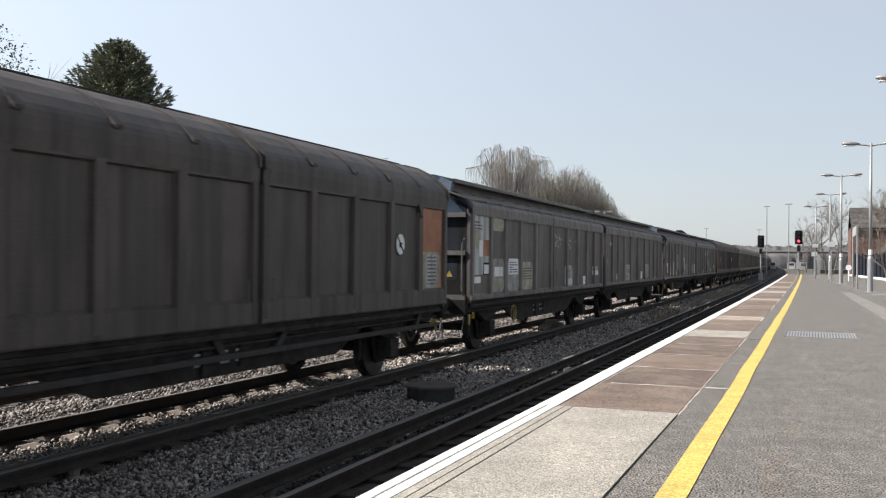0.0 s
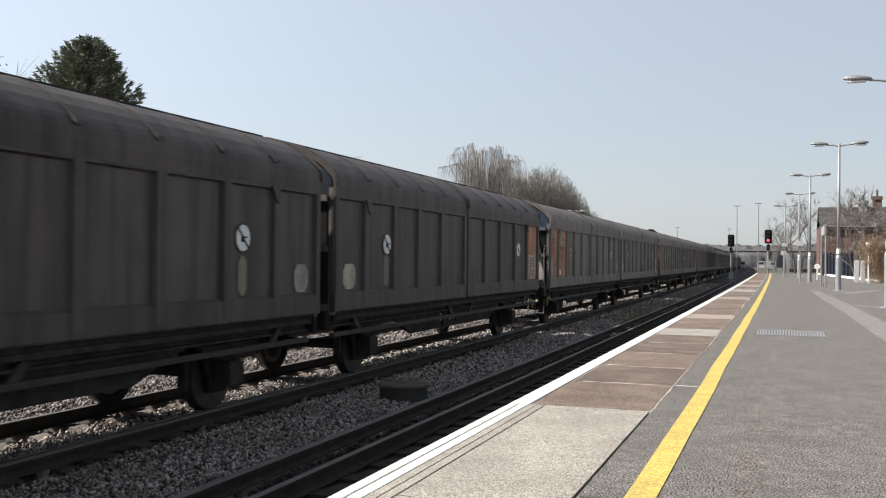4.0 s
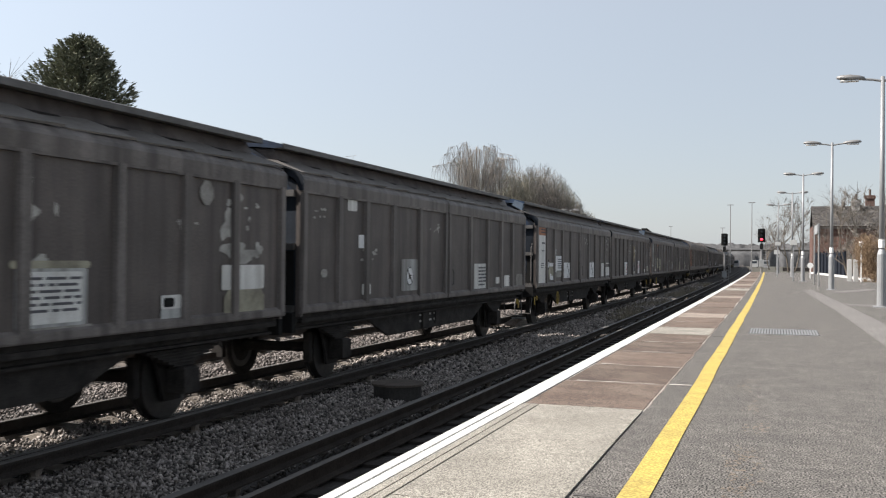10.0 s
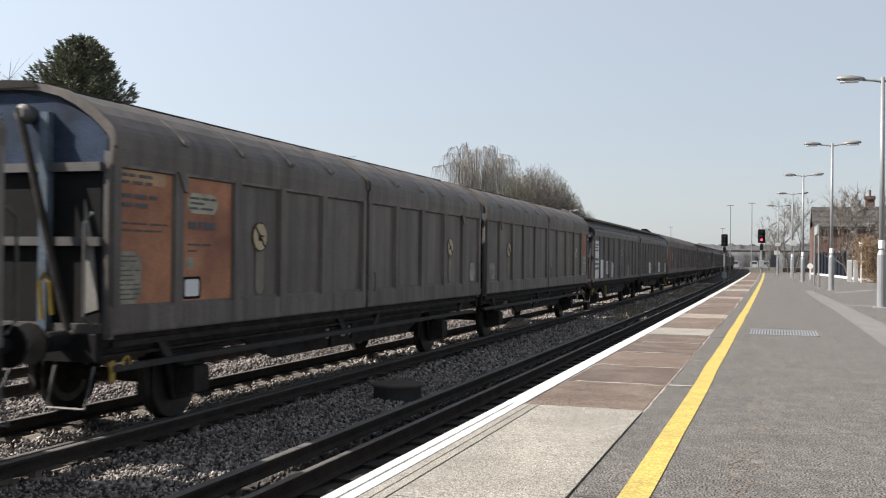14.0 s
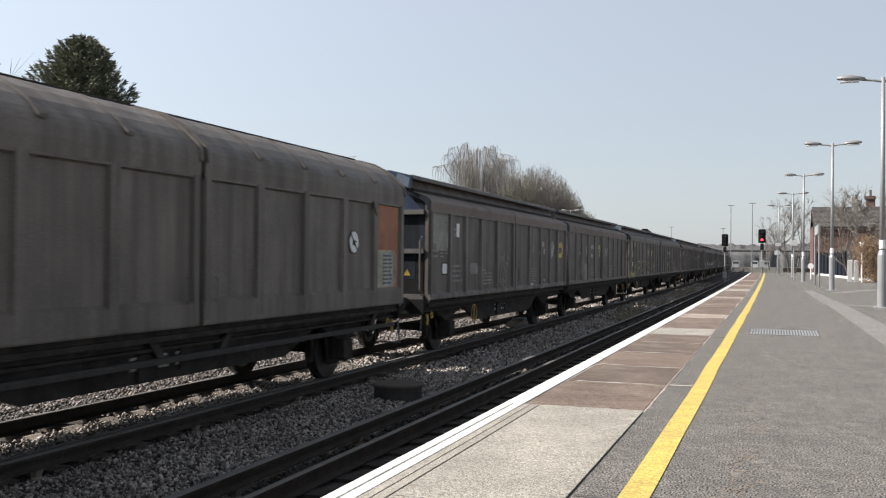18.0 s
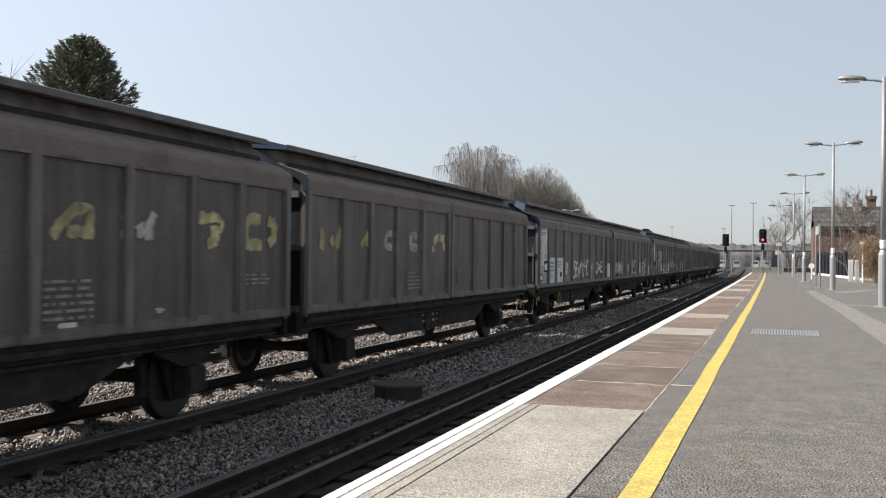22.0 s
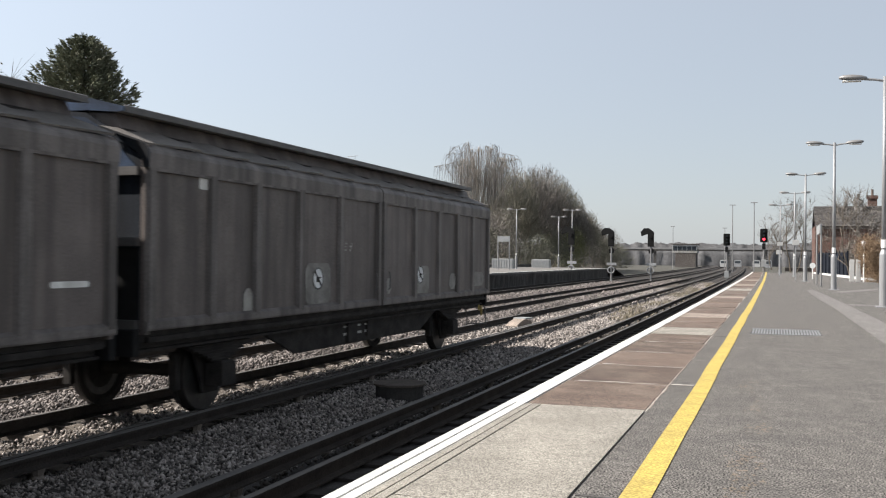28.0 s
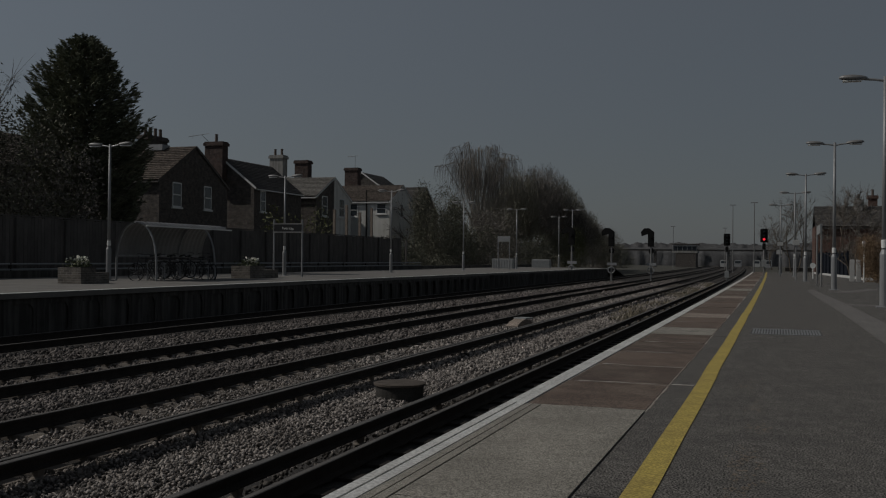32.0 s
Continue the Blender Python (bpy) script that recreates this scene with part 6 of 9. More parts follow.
patch(w, 5.37, 6.70, 1.11, 1.25, "white")
patch(w, 7.10, 7.38, 1.29, 1.44, "white")
letter(w, 3.25, 3.80, 2.32, 2.44, "letterw", 1634, "bar")
letter(w, 4.37, 4.94, 2.35, 2.47, "letterw", 1635, "bar")
letter(w, 7.28, 7.66, 2.16, 2.43, "letterw", 1636, "arch")
w = wagons[15, 1]
patch(w, 4.55, 4.85, 1.24, 1.76, "wiped_white")
hump(w, 4.52, 1.54, 0.197)
tag(w, 5.37, 6.62, 1.28, 1.87, "DHC", 0.085, M["spray"])
patch(w, 8.16, 9.06, 1.12, 1.77, "wiped_white")
hump(w, 8.59, 1.50, 0.229)
tag(w, 9.18, 10.45, 1.21, 1.87, "ROE", 0.080, M["spray"])
tag(w, 10.38, 10.91, 1.29, 1.82, "I", 0.050, M["spray"])
patch(w, 6.80, 7.24, 1.23, 1.59, "wiped_white")
bars(w, 6.84, 7.12, 1.26, 1.47, 4, 1645)
patch(w, 11.65, 12.72, 1.11, 1.64, "wiped_white")
patch(w, 11.74, 12.33, 1.24, 1.50, "white")
w = wagons[6, 0]
patch(w, 7.90, 8.95, 1.76, 1.83, "ochre")
patch(w, 7.96, 8.91, 1.22, 1.76, "wiped_white")
patch(w, 8.00, 8.85, 1.26, 1.73, "white")
bars(w, 8.08, 8.82, 1.35, 1.70, 6, 1804)
patch(w, 8.08, 9.01, 1.11, 1.23, "wiped")
scab(w, 8.04, 8.28, 2.17, 2.34, 1806)
scab(w, 8.18, 8.41, 1.80, 1.90, 1807)
flakes(w, 8.06, 8.62, 2.15, 2.62, 1808)
scab(w, 8.00, 8.21, 2.45, 2.61, 1809)
patch(w, 10.11, 10.49, 1.31, 1.46, "white")
patch(w, 10.11, 10.49, 1.11, 1.31, "wiped_white")
patch(w, 10.15, 10.35, 1.33, 1.43, "black")
scab(w, 11.24, 11.76, 2.00, 2.47, 1813)
scab(w, 11.27, 11.98, 1.78, 2.11, 1814)
scab(w, 11.37, 12.33, 1.79, 2.01, 1815)
scab(w, 12.09, 12.33, 1.84, 2.10, 1816)
flakes(w, 11.40, 12.18, 2.22, 2.64, 1817)
flakes(w, 10.45, 10.89, 2.18, 2.38, 1818)
patch(w, 11.32, 12.34, 1.48, 1.78, "white")
patch(w, 11.38, 12.35, 1.11, 1.48, "ochre")
patch(w, 10.84, 11.12, 2.47, 2.75, "wiped")
w = wagons[6, 1]
patch(w, 1.62, 1.97, 2.60, 2.79, "white")
patch(w, 2.04, 2.32, 2.03, 2.24, "paper")
patch(w, 2.20, 2.55, 1.29, 1.46, "white")
patch(w, 0.69, 0.90, 1.59, 1.71, "wiped")
patch(w, 3.92, 4.76, 1.30, 1.86, "wiped_white")
hump(w, 4.33, 1.56, 0.166, face="paper")
flakes(w, 2.18, 2.81, 1.84, 2.03, 1828)
flakes(w, 0.38, 0.96, 2.44, 2.60, 1829)
w = wagons[13, 0]
patch(w, 0.20, 1.20, 2.50, 2.80, "ochre")
bars(w, 0.24, 1.05, 2.59, 2.80, 4, 1002)
patch(w, 0.19, 0.56, 1.44, 1.68, "wiped")
patch(w, 1.58, 2.44, 2.54, 2.75, "wiped")
patch(w, 0.74, 1.07, 2.32, 2.51, "ochre")
patch(w, 1.06, 1.28, 2.06, 2.33, "white")
patch(w, 0.24, 0.56, 1.75, 1.96, "ochre")
bars(w, 0.28, 0.52, 1.78, 1.93, 3, 1008)
patch(w, 0.86, 1.29, 1.60, 1.84, "black")
patch(w, 0.94, 1.23, 1.62, 1.82, "paper")
bars(w, 0.26, 0.65, 2.35, 2.46, 2, 1011)
bars(w, 0.27, 0.59, 2.17, 2.26, 2, 1012)
bars(w, 0.27, 0.59, 2.01, 2.09, 2, 1013)
patch(w, 1.77, 2.09, 1.54, 1.69, "wiped")
patch(w, 2.56, 2.79, 1.31, 1.43, "white")
patch(w, 1.52, 2.40, 1.30, 1.40, "wiped")
tag(w, 0.11, 0.83, 1.11, 1.42, "MNM", 0.060, M["spraylime"])
tag(w, 0.79, 1.82, 1.11, 1.36, "MWN", 0.060, M["spraylime"])
tag(w, 1.56, 2.19, 1.39, 1.89, "L", 0.055, M["sprayy"])
tag(w, 2.75, 3.61, 1.32, 1.94, "F", 0.055, M["sprayy"])
tag(w, 3.98, 4.89, 1.37, 1.87, "C", 0.055, M["sprayy"])
tag(w, 5.15, 5.91, 1.25, 1.85, "G", 0.055, M["sprayy"])
tag(w, 6.08, 6.73, 1.20, 1.81, "K", 0.055, M["sprayy"])
tag(w, 6.73, 7.46, 1.27, 1.81, "S", 0.055, M["sprayy"])
tag(w, 8.09, 9.08, 1.30, 1.79, "W", 0.050, M["sprayy"])
tag(w, 9.08, 9.97, 1.28, 1.85, "H", 0.050, M["sprayy"])
letter(w, 6.85, 7.54, 2.08, 2.45, "letterw", 1027, "hook")
letter(w, 8.18, 8.99, 2.03, 2.42, "letter", 1028, "leg")
w = wagons[13, 1]
letter(w, 3.35, 3.75, 2.31, 2.45, "letterw", 1029, "bar")
letter(w, 4.22, 4.85, 1.97, 2.43, "letter", 1030, "bars")
letter(w, 5.38, 6.10, 2.00, 2.44, "letterw", 1031, "arch")
letter(w, 6.90, 7.75, 2.00, 2.44, "letterw", 1032, "legs")
patch(w, 4.20, 4.58, 1.28, 1.75, "wiped")
hump(w, 4.39, 1.58, 0.158)
tag(w, 3.27, 3.81, 1.31, 1.79, "J", 0.055, M["sprayy"])
tag(w, 3.99, 4.80, 1.16, 1.81, "R", 0.055, M["sprayy"])
tag(w, 5.22, 6.23, 1.23, 1.90, "L", 0.055, M["sprayy"])
tag(w, 6.21, 6.77, 1.21, 1.94, "F", 0.050, M["sprayy"])
tag(w, 7.31, 8.25, 1.34, 1.88, "C", 0.050, M["sprayy"])
hump(w, 8.57, 1.57, 0.174, face="paper")
patch(w, 8.38, 8.80, 1.25, 1.38, "white")
patch(w, 6.80, 7.08, 1.31, 1.48, "wiped")
patch(w, 10.38, 10.62, 1.30, 1.42, "white")
patch(w, 11.69, 11.99, 1.32, 1.64, "white")
patch(w, 12.01, 12.63, 1.45, 1.56, "wiped")
graffiti(w, 10.00, 11.13, 1.11, 1.20, M["palemark"], 1046, 0.030, 3)
w = wagons[14, 0]
letter(w, 8.22, 8.88, 1.96, 2.39, "letter", 1047, "leg")
letter(w, 9.21, 9.89, 1.95, 2.41, "letterw", 1048, "legs")
letter(w, 10.54, 11.21, 1.95, 2.40, "letter", 1049, "hook")
letter(w, 11.65, 12.53, 1.96, 2.43, "letter", 1050, "ring")
bars(w, 8.18, 8.87, 1.27, 1.68, 6, 1051)
patch(w, 8.40, 8.65, 1.21, 1.26, "white")
bars(w, 11.60, 12.36, 1.53, 1.69, 3, 1053)
scab(w, 9.87, 10.07, 1.27, 1.35, 1054)
w = wagons[14, 1]
letter(w, 0.36, 1.27, 1.92, 2.39, "letter", 1055, "legs")
letter(w, 1.92, 2.48, 2.01, 2.33, "letter", 1056, "leg")
letter(w, 2.96, 3.60, 2.01, 2.36, "letterw", 1057, "ring")
letter(w, 4.13, 4.92, 2.01, 2.38, "letterw", 1058, "ring")
letter(w, 5.36, 6.19, 1.94, 2.37, "letter", 1059, "arch")
bars(w, 4.04, 4.76, 1.32, 1.66, 5, 1060)
w = wagons[15, 0]
tag(w, 4.88, 6.27, 1.37, 1.85, "SEAN", 0.085, M["spray"])
tag(w, 6.44, 7.61, 1.34, 1.85, "DHC", 0.070, M["spray"])
tag(w, 9.06, 10.52, 1.43, 1.85, "DAE", 0.075, M["spray"])
w = wagons[12, 0]
letter(w, 9.25, 9.98, 1.93, 2.39, "letterw", 1064, "arch")
letter(w, 10.34, 11.19, 1.93, 2.40, "letterw", 1065, "hook")
letter(w, 11.65, 12.47, 1.94, 2.40, "letteryellow", 1066, "ringopen")
flakes(w, 8.42, 8.82, 2.06, 2.30, 1067)
bars(w, 8.14, 8.84, 1.29, 1.67, 6, 1068)
bars(w, 11.59, 12.35, 1.56, 1.66, 3, 1069)
tag(w, 9.27, 9.85, 1.11, 1.21, "USK", 0.050, M["palemark"])
patch(w, 8.34, 8.61, 1.20, 1.25, "white")
scab(w, 9.82, 10.08, 1.26, 1.36, 1072)
w = wagons[12, 1]
flakes(w, 1.83, 2.33, 2.04, 2.40, 1073)
letter(w, 3.16, 3.64, 1.96, 2.44, "letterw", 1074, "legs")
letter(w, 4.13, 4.79, 1.96, 2.43, "letterw", 1075, "bars")
letter(w, 5.50, 6.16, 1.97, 2.44, "letter", 1076, "hook")
letter(w, 7.17, 7.91, 1.95, 2.44, "letterw", 1077, "legs")
graffiti(w, 1.58, 2.40, 1.27, 1.90, M["palemark"], 1078, 0.035, 2)
patch(w, 2.85, 3.58, 1.23, 1.76, "wiped")
bars(w, 4.00, 4.81, 1.30, 1.71, 5, 1080)
bars(w, 8.32, 9.03, 1.24, 1.71, 4, 1081)
w = wagons[1, 1]
patch(w, 3.73, 4.62, 1.24, 1.77, "ochre")
hump(w, 4.17, 1.57, 0.179, face="wagon_b")
patch(w, 4.80, 4.92, 1.50, 1.80, "white")
patch(w, 4.77, 4.88, 1.25, 1.49, "white")
patch(w, 3.66, 3.87, 1.23, 1.38, "white")
patch(w, 4.21, 4.35, 1.22, 1.29, "white")
scab(w, 5.13, 5.94, 2.25, 2.58, 1088)
flakes(w, 4.95, 5.84, 2.47, 2.62, 1089)
flakes(w, 4.98, 5.55, 2.04, 2.11, 1090)
patch(w, 6.87, 7.22, 2.39, 2.66, "white")
scab(w, 7.08, 7.47, 2.28, 2.63, 1092)
flakes(w, 6.66, 7.61, 2.41, 2.65, 1093)
patch(w, 6.82, 7.13, 1.23, 1.43, "white")
patch(w, 7.51, 7.68, 1.52, 1.98, "white")
patch(w, 7.97, 8.90, 1.27, 1.79, "ochre")
hump(w, 8.34, 1.57, 0.178, face="wagon_b")
patch(w, 9.00, 9.52, 1.31, 1.49, "paper")
patch(w, 11.61, 11.81, 1.99, 2.11, "white")
patch(w, 11.41, 12.41, 1.25, 1.73, "wiped")
patch(w, 11.32, 11.65, 1.51, 1.72, "white")
patch(w, 10.20, 10.49, 1.28, 1.40, "wiped")
patch(w, 5.31, 5.52, 1.30, 1.43, "wiped")


STRIPES = (((15, 1), 6.56, 6.66, 2.02, 2.80), ((15, 1), 5.07, 5.16, 2.25, 2.65), ((7, 1), 6.64, 6.77, 1.77, 2.52), ((1, 1), 6.25, 6.36, 2.01, 2.63))
# yellow stripes on the edges of some sliding walls
for key, y0, y1, z0, z1 in STRIPES:
    decal(wagons[key], "door_stripe", y0, y1, z0, z1, M["yellowp"], "worn yellow door edge stripe", lift=0.051)


def rounded_markings(k, j):
    """The usual markings of the round-roofed wagons."""
    w = wagons[k, j]
    L = WAGON_LEN
    cream = "cream" if k in (3, 5, 9) else "paper"
    if j == 0:
        for a, b in ((0.15, 1.13), (1.27, 2.36)):
            patch(w, a, b, 1.39, 2.80, "orange")
        patch(w, 0.18, 1.0, 2.62, 2.78, "faded")
        bars(w, 0.22, 0.72, 2.60, 2.74, 2, k * 10 + 1)
        bars(w, 0.22, 0.80, 2.36, 2.54, 2, k * 10 + 2)
        bars(w, 0.22, 1.00, 2.12, 2.26, 2, k * 10 + 7, thick=0.25)
        patch(w, 0.16, 0.56, 1.40, 1.93, "ochre")
        bars(w, 0.19, 0.53, 1.43, 1.91, 10, k * 10 + 3, 0.009, 0.3)
        patch(w, 1.40, 2.02, 2.37, 2.60, "ochre")
        bars(w, 1.44, 1.98, 2.40, 2.57, 3, k * 10 + 4, 0.009)
        bars(w, 1.42, 2.03, 2.17, 2.27, 1, k * 10 + 8, thick=0.8)
        bars(w, 1.40, 1.9, 1.92, 2.06, 2, k * 10 + 5, thick=0.3)
        patch(w, 1.38, 1.54, 1.74, 1.88, "ochre")
        patch(w, 1.31, 1.68, 1.41, 1.66, "black")
        patch(w, 1.36, 1.64, 1.44, 1.63, "paper")
        patch(w, 2.93, 3.15, 1.42, 2.10, "faint")
        hump(w, 3.03, 2.14, 0.185, face=cream)
        hump(w, L - 2.10, 2.12, 0.175, face=cream)
        patch(w, L - 2.2, L - 2.0, 1.42, 1.9, "faint")
        patch(w, L - 0.75, L - 0.35, 1.42, 1.80, "wiped")
    else:
        patch(w, 0.4, 0.85, 1.42, 1.80, "wiped" if k % 2 else "ochre")
        patch(w, 2.0, 2.22, 1.42, 1.95, "faint")
        hump(w, 2.11, 2.12, 0.175, face=cream)
        hump(w, L - 2.12, 2.13, 0.18, face=cream)
        if cream == "cream":
            patch(w, L - 2.24, L - 2.0, 1.42, 2.0, "faint")
        patch(w, L - 1.28, L - 0.22, 1.39, 2.80, "orange")
        patch(w, L - 1.24, L - 0.3, 1.40, 2.02, "ochre" if k % 2 else "faded")
        patch(w, L - 0.92, L - 0.46, 1.42, 1.98, "wiped_white")
        bars(w, L - 0.90, L - 0.49, 1.44, 1.96, 8, k * 10 + 6, 0.006)


for k in (-1, 2, 3, 4, 5, 9, 11, 17):
    for j in (0, 1):
        rounded_markings(k, j)
w = wagons[10, 0]
patch(w, 0.25, 1.25, 1.15, 2.6, "white")
bars(w, 0.35, 1.1, 2.2, 2.5, 3, 901)
bars(w, 0.35, 1.1, 1.5, 2.0, 3, 902)
patch(w, 1.6, 2.6, 1.2, 1.9, "white")
patch(w, 3.0, 3.9, 1.35, 1.85, "paper")
bars(w, 3.1, 3.8, 1.4, 1.8, 5, 903)
patch(w, 4.3, 5.0, 1.2, 1.8, "white")
hump(w, 4.65, 1.55)
flakes(w, 7, 8.2, 2.0, 2.5, 904)
patch(w, 9, 9.6, 1.2, 1.7, "wiped")
for key in wagons:
    if "layer" in wagons[key].keys():
        del wagons[key]["layer"]


# ---------------------------------------------------------------- platform lamps
def platform_lamp(x, y, z, h, label, both=True, grp="lamps along the platform"):
    t = thing("platform_lamp", label, "lamp post", pose(x + (bend(y) if x > -15 else 0), y, z), group=grp)
    part("base_plate", Shape().box(-0.16, 0.16, -0.16, 0.16, 0, 0.03, 0.01), M["steel"], t)
    part("base_column", Shape().lathe([(0.095, 0.02), (0.095, 1.15), (0.06, 1.25)], 'z', (0, 0, 0), 14), M["steel"], t, "thick lower column with a hatch", smooth=False)
    part("column", Shape().lathe([(0.058, 1.2), (0.042, h)], 'z', (0, 0, 0), 12), M["steel"], t, smooth=True)
    part("band", Shape().lathe([(0.062, 1.28), (0.066, 1.29), (0.066, 1.45), (0.062, 1.46)], 'z', (0, 0, 0), 12), M["trim"], t, "pale number band")
    for sx in (-1, 1):
        part("arm", Shape().tube([(0, 0, h - 0.10), (sx * 0.20, 0, h - 0.06), (sx * 0.42, 0, h - 0.04)], 0.028, 6), M["steel"], t)
        hd = Shape()
        prof = [(0.36, 0.04, 0.035), (0.46, 0.095, 0.06), (0.65, 0.13, 0.075), (0.84, 0.11, 0.06), (0.93, 0.05, 0.03)]
        vs, n = [], 8
        for d, w, hh in prof:
            for k in range(n):
                a = k * math.tau / n
                vs.append((sx * d, w * math.cos(a), h - 0.03 + (hh * 1.2 if math.sin(a) > 0 else hh * 0.6) * math.sin(a) + (d - 0.4) * 0.06))
        fs = [(i * n + k, i * n + (k + 1) % n, (i + 1) * n + (k + 1) % n, (i + 1) * n + k) for i in range(len(prof) - 1) for k in range(n)]
        fs += [tuple(range(n)), tuple((len(prof) - 1) * n + k for k in range(n))]
        hd.add(vs, fs)
        head = part("lamp_head", hd, M["steel_d"], t, "grey streetlight head", smooth=True)
        part("lens", Shape().box(*sorted((sx * 0.48, sx * 0.86)), -0.085, 0.085, h - 0.085, h - 0.055, 0.01), M["lens"], head, "pale diffuser")
    return t


for x, y, h in ((3.885, 23.3, 4.98), (3.53, 36.7, 5.08), (2.95, 51.5, 5.25), (2.66, 66, 5.3), (1.85, 84, 5.5)):
    platform_lamp(x - bend(y), y, 0, h, "tall galvanised platform lamp with two heads")
for x, y, h in ((-21.5, 30.56, 5.0), (-21.5, 44.2, 4.95), (-21.5, 58.5, 5.2), (-21.5, 73.7, 5.3), (-21.5, 90.2, 5.6), (-21.5, 109.0, 5.7), (-18.0, 99.0, 5.95)):
    platform_lamp(x, y, 0.02, h, "tall galvanised lamp with two heads on the opposite platform", grp="lamps along the opposite platform")


def notice(x, y, z, w, h, post, label):
    t = thing("notice_board", label, "sign", pose(x, y, z))
    part("plate", Shape().box(-w / 2, w / 2, -0.02, 0.02, post, post + h, 0.01), M["steelbox"], t)
    part("post", Shape().lathe([(0.03, 0), (0.03, post + h * 0.8)], 'z', (0, 0.04, 0), 8), M["steel"], t)
    return t


notice(2.53, 52.4, 0, 0.32, 0.25, 1.79, "small white notice on a thin steel post")
notice(1.75, 78.0, 0, 0.4, 0.3, 1.5, "white notice plate on a steel post")
notice(1.80, 65.0, 0, 0.34, 0.21, 1.95, "small white notice on a thin steel post")
sb = thing("platform_sign", "pale station sign board on two grey posts", "sign", pose(3.26, 42.7, 0))
for x, y in ((-0.03, 1.43), (0.03, -1.43)):
    part("post", Shape().lathe([(0.035, 0), (0.035, 2.46)], 'z', (x, y, 0), 8), M["steel_d"], sb)
part("board", Shape().box(-0.03, 0.03, -1.5, 1.5, 2.08, 2.44, 0.01), M["equip"], sb)

# ---------------------------------------------------------------- signals


def colour_signal(x, y, z, h, lit, label):
    t = thing("colour_light_signal", label, "railway signal", pose(x, y, z), group="colour light signals")
    part("post", Shape().lathe([(0.075, 0), (0.075, h - 0.4)], 'z', (0, 0, 0), 10), M["steel_d"], t)
    part("backboard", Shape().prism([(-0.28, h - 1.15), (0.28, h - 1.15), (0.30, h - 1.1), (0.30, h - 0.06), (0.22, h), (-0.22, h), (-0.30, h - 0.06), (-0.30, h - 1.1)], 'y', -0.16, 0.08), M["black"], t, "black signal head")
    for k in range(3):
        zc = h - 0.25 - 0.32 * k
        hd = part("hood", Shape().lathe([(0.115, -0.36), (0.13, -0.36), (0.13, -0.15), (0.115, -0.15)], 'y', (0, 0, zc), 14, False), M["black"], t)
        on = lit and k == 2
        part("lens", Shape().lathe([(0.10, -0.19), (0.07, -0.21), (0.01, -0.215)], 'y', (0, 0, zc), 14), M["redlamp" if on else "glass"], hd, "glowing red lamp" if on else "dark lamp lens")
    part("number_plate", Shape().box(-0.14, 0.14, -0.11, -0.08, h - 1.75, h - 1.25), M["black"], t)
    part("junction_box", Shape().box(-0.2, 0.2, -0.2, 0.1, 0.5, 1.1, 0.02), M["equip"], t)
    lad = Shape()
    for k in range(9):
        lad.box(0.12, 0.38, 0.05, 0.08, 0.3 + k * 0.3, 0.33 + k * 0.3)
    lad.box(0.11, 0.14, 0.05, 0.08, 0, h - 1).box(0.37, 0.40, 0.05, 0.08, 0, h - 1)
    part("ladder", lad, M["steel_d"], t)
    return t


def rear_signal(x, y, z, h, label):
    """A hooded signal seen from behind and aside."""
    t = thing("hooded_signal", label, "railway signal", pose(x, y, z), group="hooded signals by the line")
    part("post", Shape().lathe([(0.09, 0), (0.09, h - 1.6)], 'z', (0.35, 0, 0), 10), M["steel_d"], t)
    part("head", Shape().prism([(0.05, h - 1.75), (0.62, h - 1.75), (0.62, h - 0.35), (0.15, h), (-0.30, h), (-0.62, h - 0.35), (-0.55, h - 0.75), (0.05, h - 0.55)], 'y', -0.14, 0.12), M["black"], t, "black angled head with a side wing")
    part("hood", Shape().lathe([(0.16, -0.5), (0.18, -0.5), (0.18, -0.1), (0.16, -0.1)], 'y', (0.34, 0, h - 0.8), 14), M["black"], t)
    part("route_arm", Shape().prism([(0.15, h - 2.4), (0.55, h - 2.4), (0.65, h - 2.1), (0.45, h - 1.85), (0.1, h - 2.05)], 'y', -0.06, 0.06), M["black"], t)
    part("ring_sign", Shape().ring((0.35, -0.14, h - 4.0), 'y', 0.30, 0.05, 20, 6), M["lead"], t, "pale ring sign at the foot")
    part("plate", Shape().box(-0.05, 0.85, -0.12, -0.08, h - 3.55, h - 3.3), M["lead"], t)
    return t


colour_signal(-3.6 - bend(99), 99.2, BED + 0.02, 4.72, False, "dark three-lamp signal on a post between the tracks")
colour_signal(0.53, 88, 0, 3.7, True, "signal showing a red lamp at the platform end")
rear_signal(-13.75, 95, BED, 5.15, "black hooded signal with an angled wing by the platform")
rear_signal(-10.15, 96, BED, 5.15, "black hooded signal with an angled wing between tracks")
rear_signal(-17.2, 93, -0.1, 4.2, "black hooded signal against the dark bushes")

# ---------------------------------------------------------------- things on the ballast
pb = thing("inspection_chamber", "low round chamber with a rusty lid in the ballast", "manhole", pose(-3.56, 13.75, -1.14))
part("ring", Shape().lathe([(0.35, -0.1), (0.355, 0.23), (0.33, 0.25)], 'z', (0, 0, 0), 28), M["rustbody"], pb, "dirty concrete ring")
part("lid", Shape().lathe([(0.385, 0.235), (0.39, 0.265), (0.35, 0.275)], 'z', (0, 0, 0), 28), M["rustlid"], pb, "rusty iron lid")
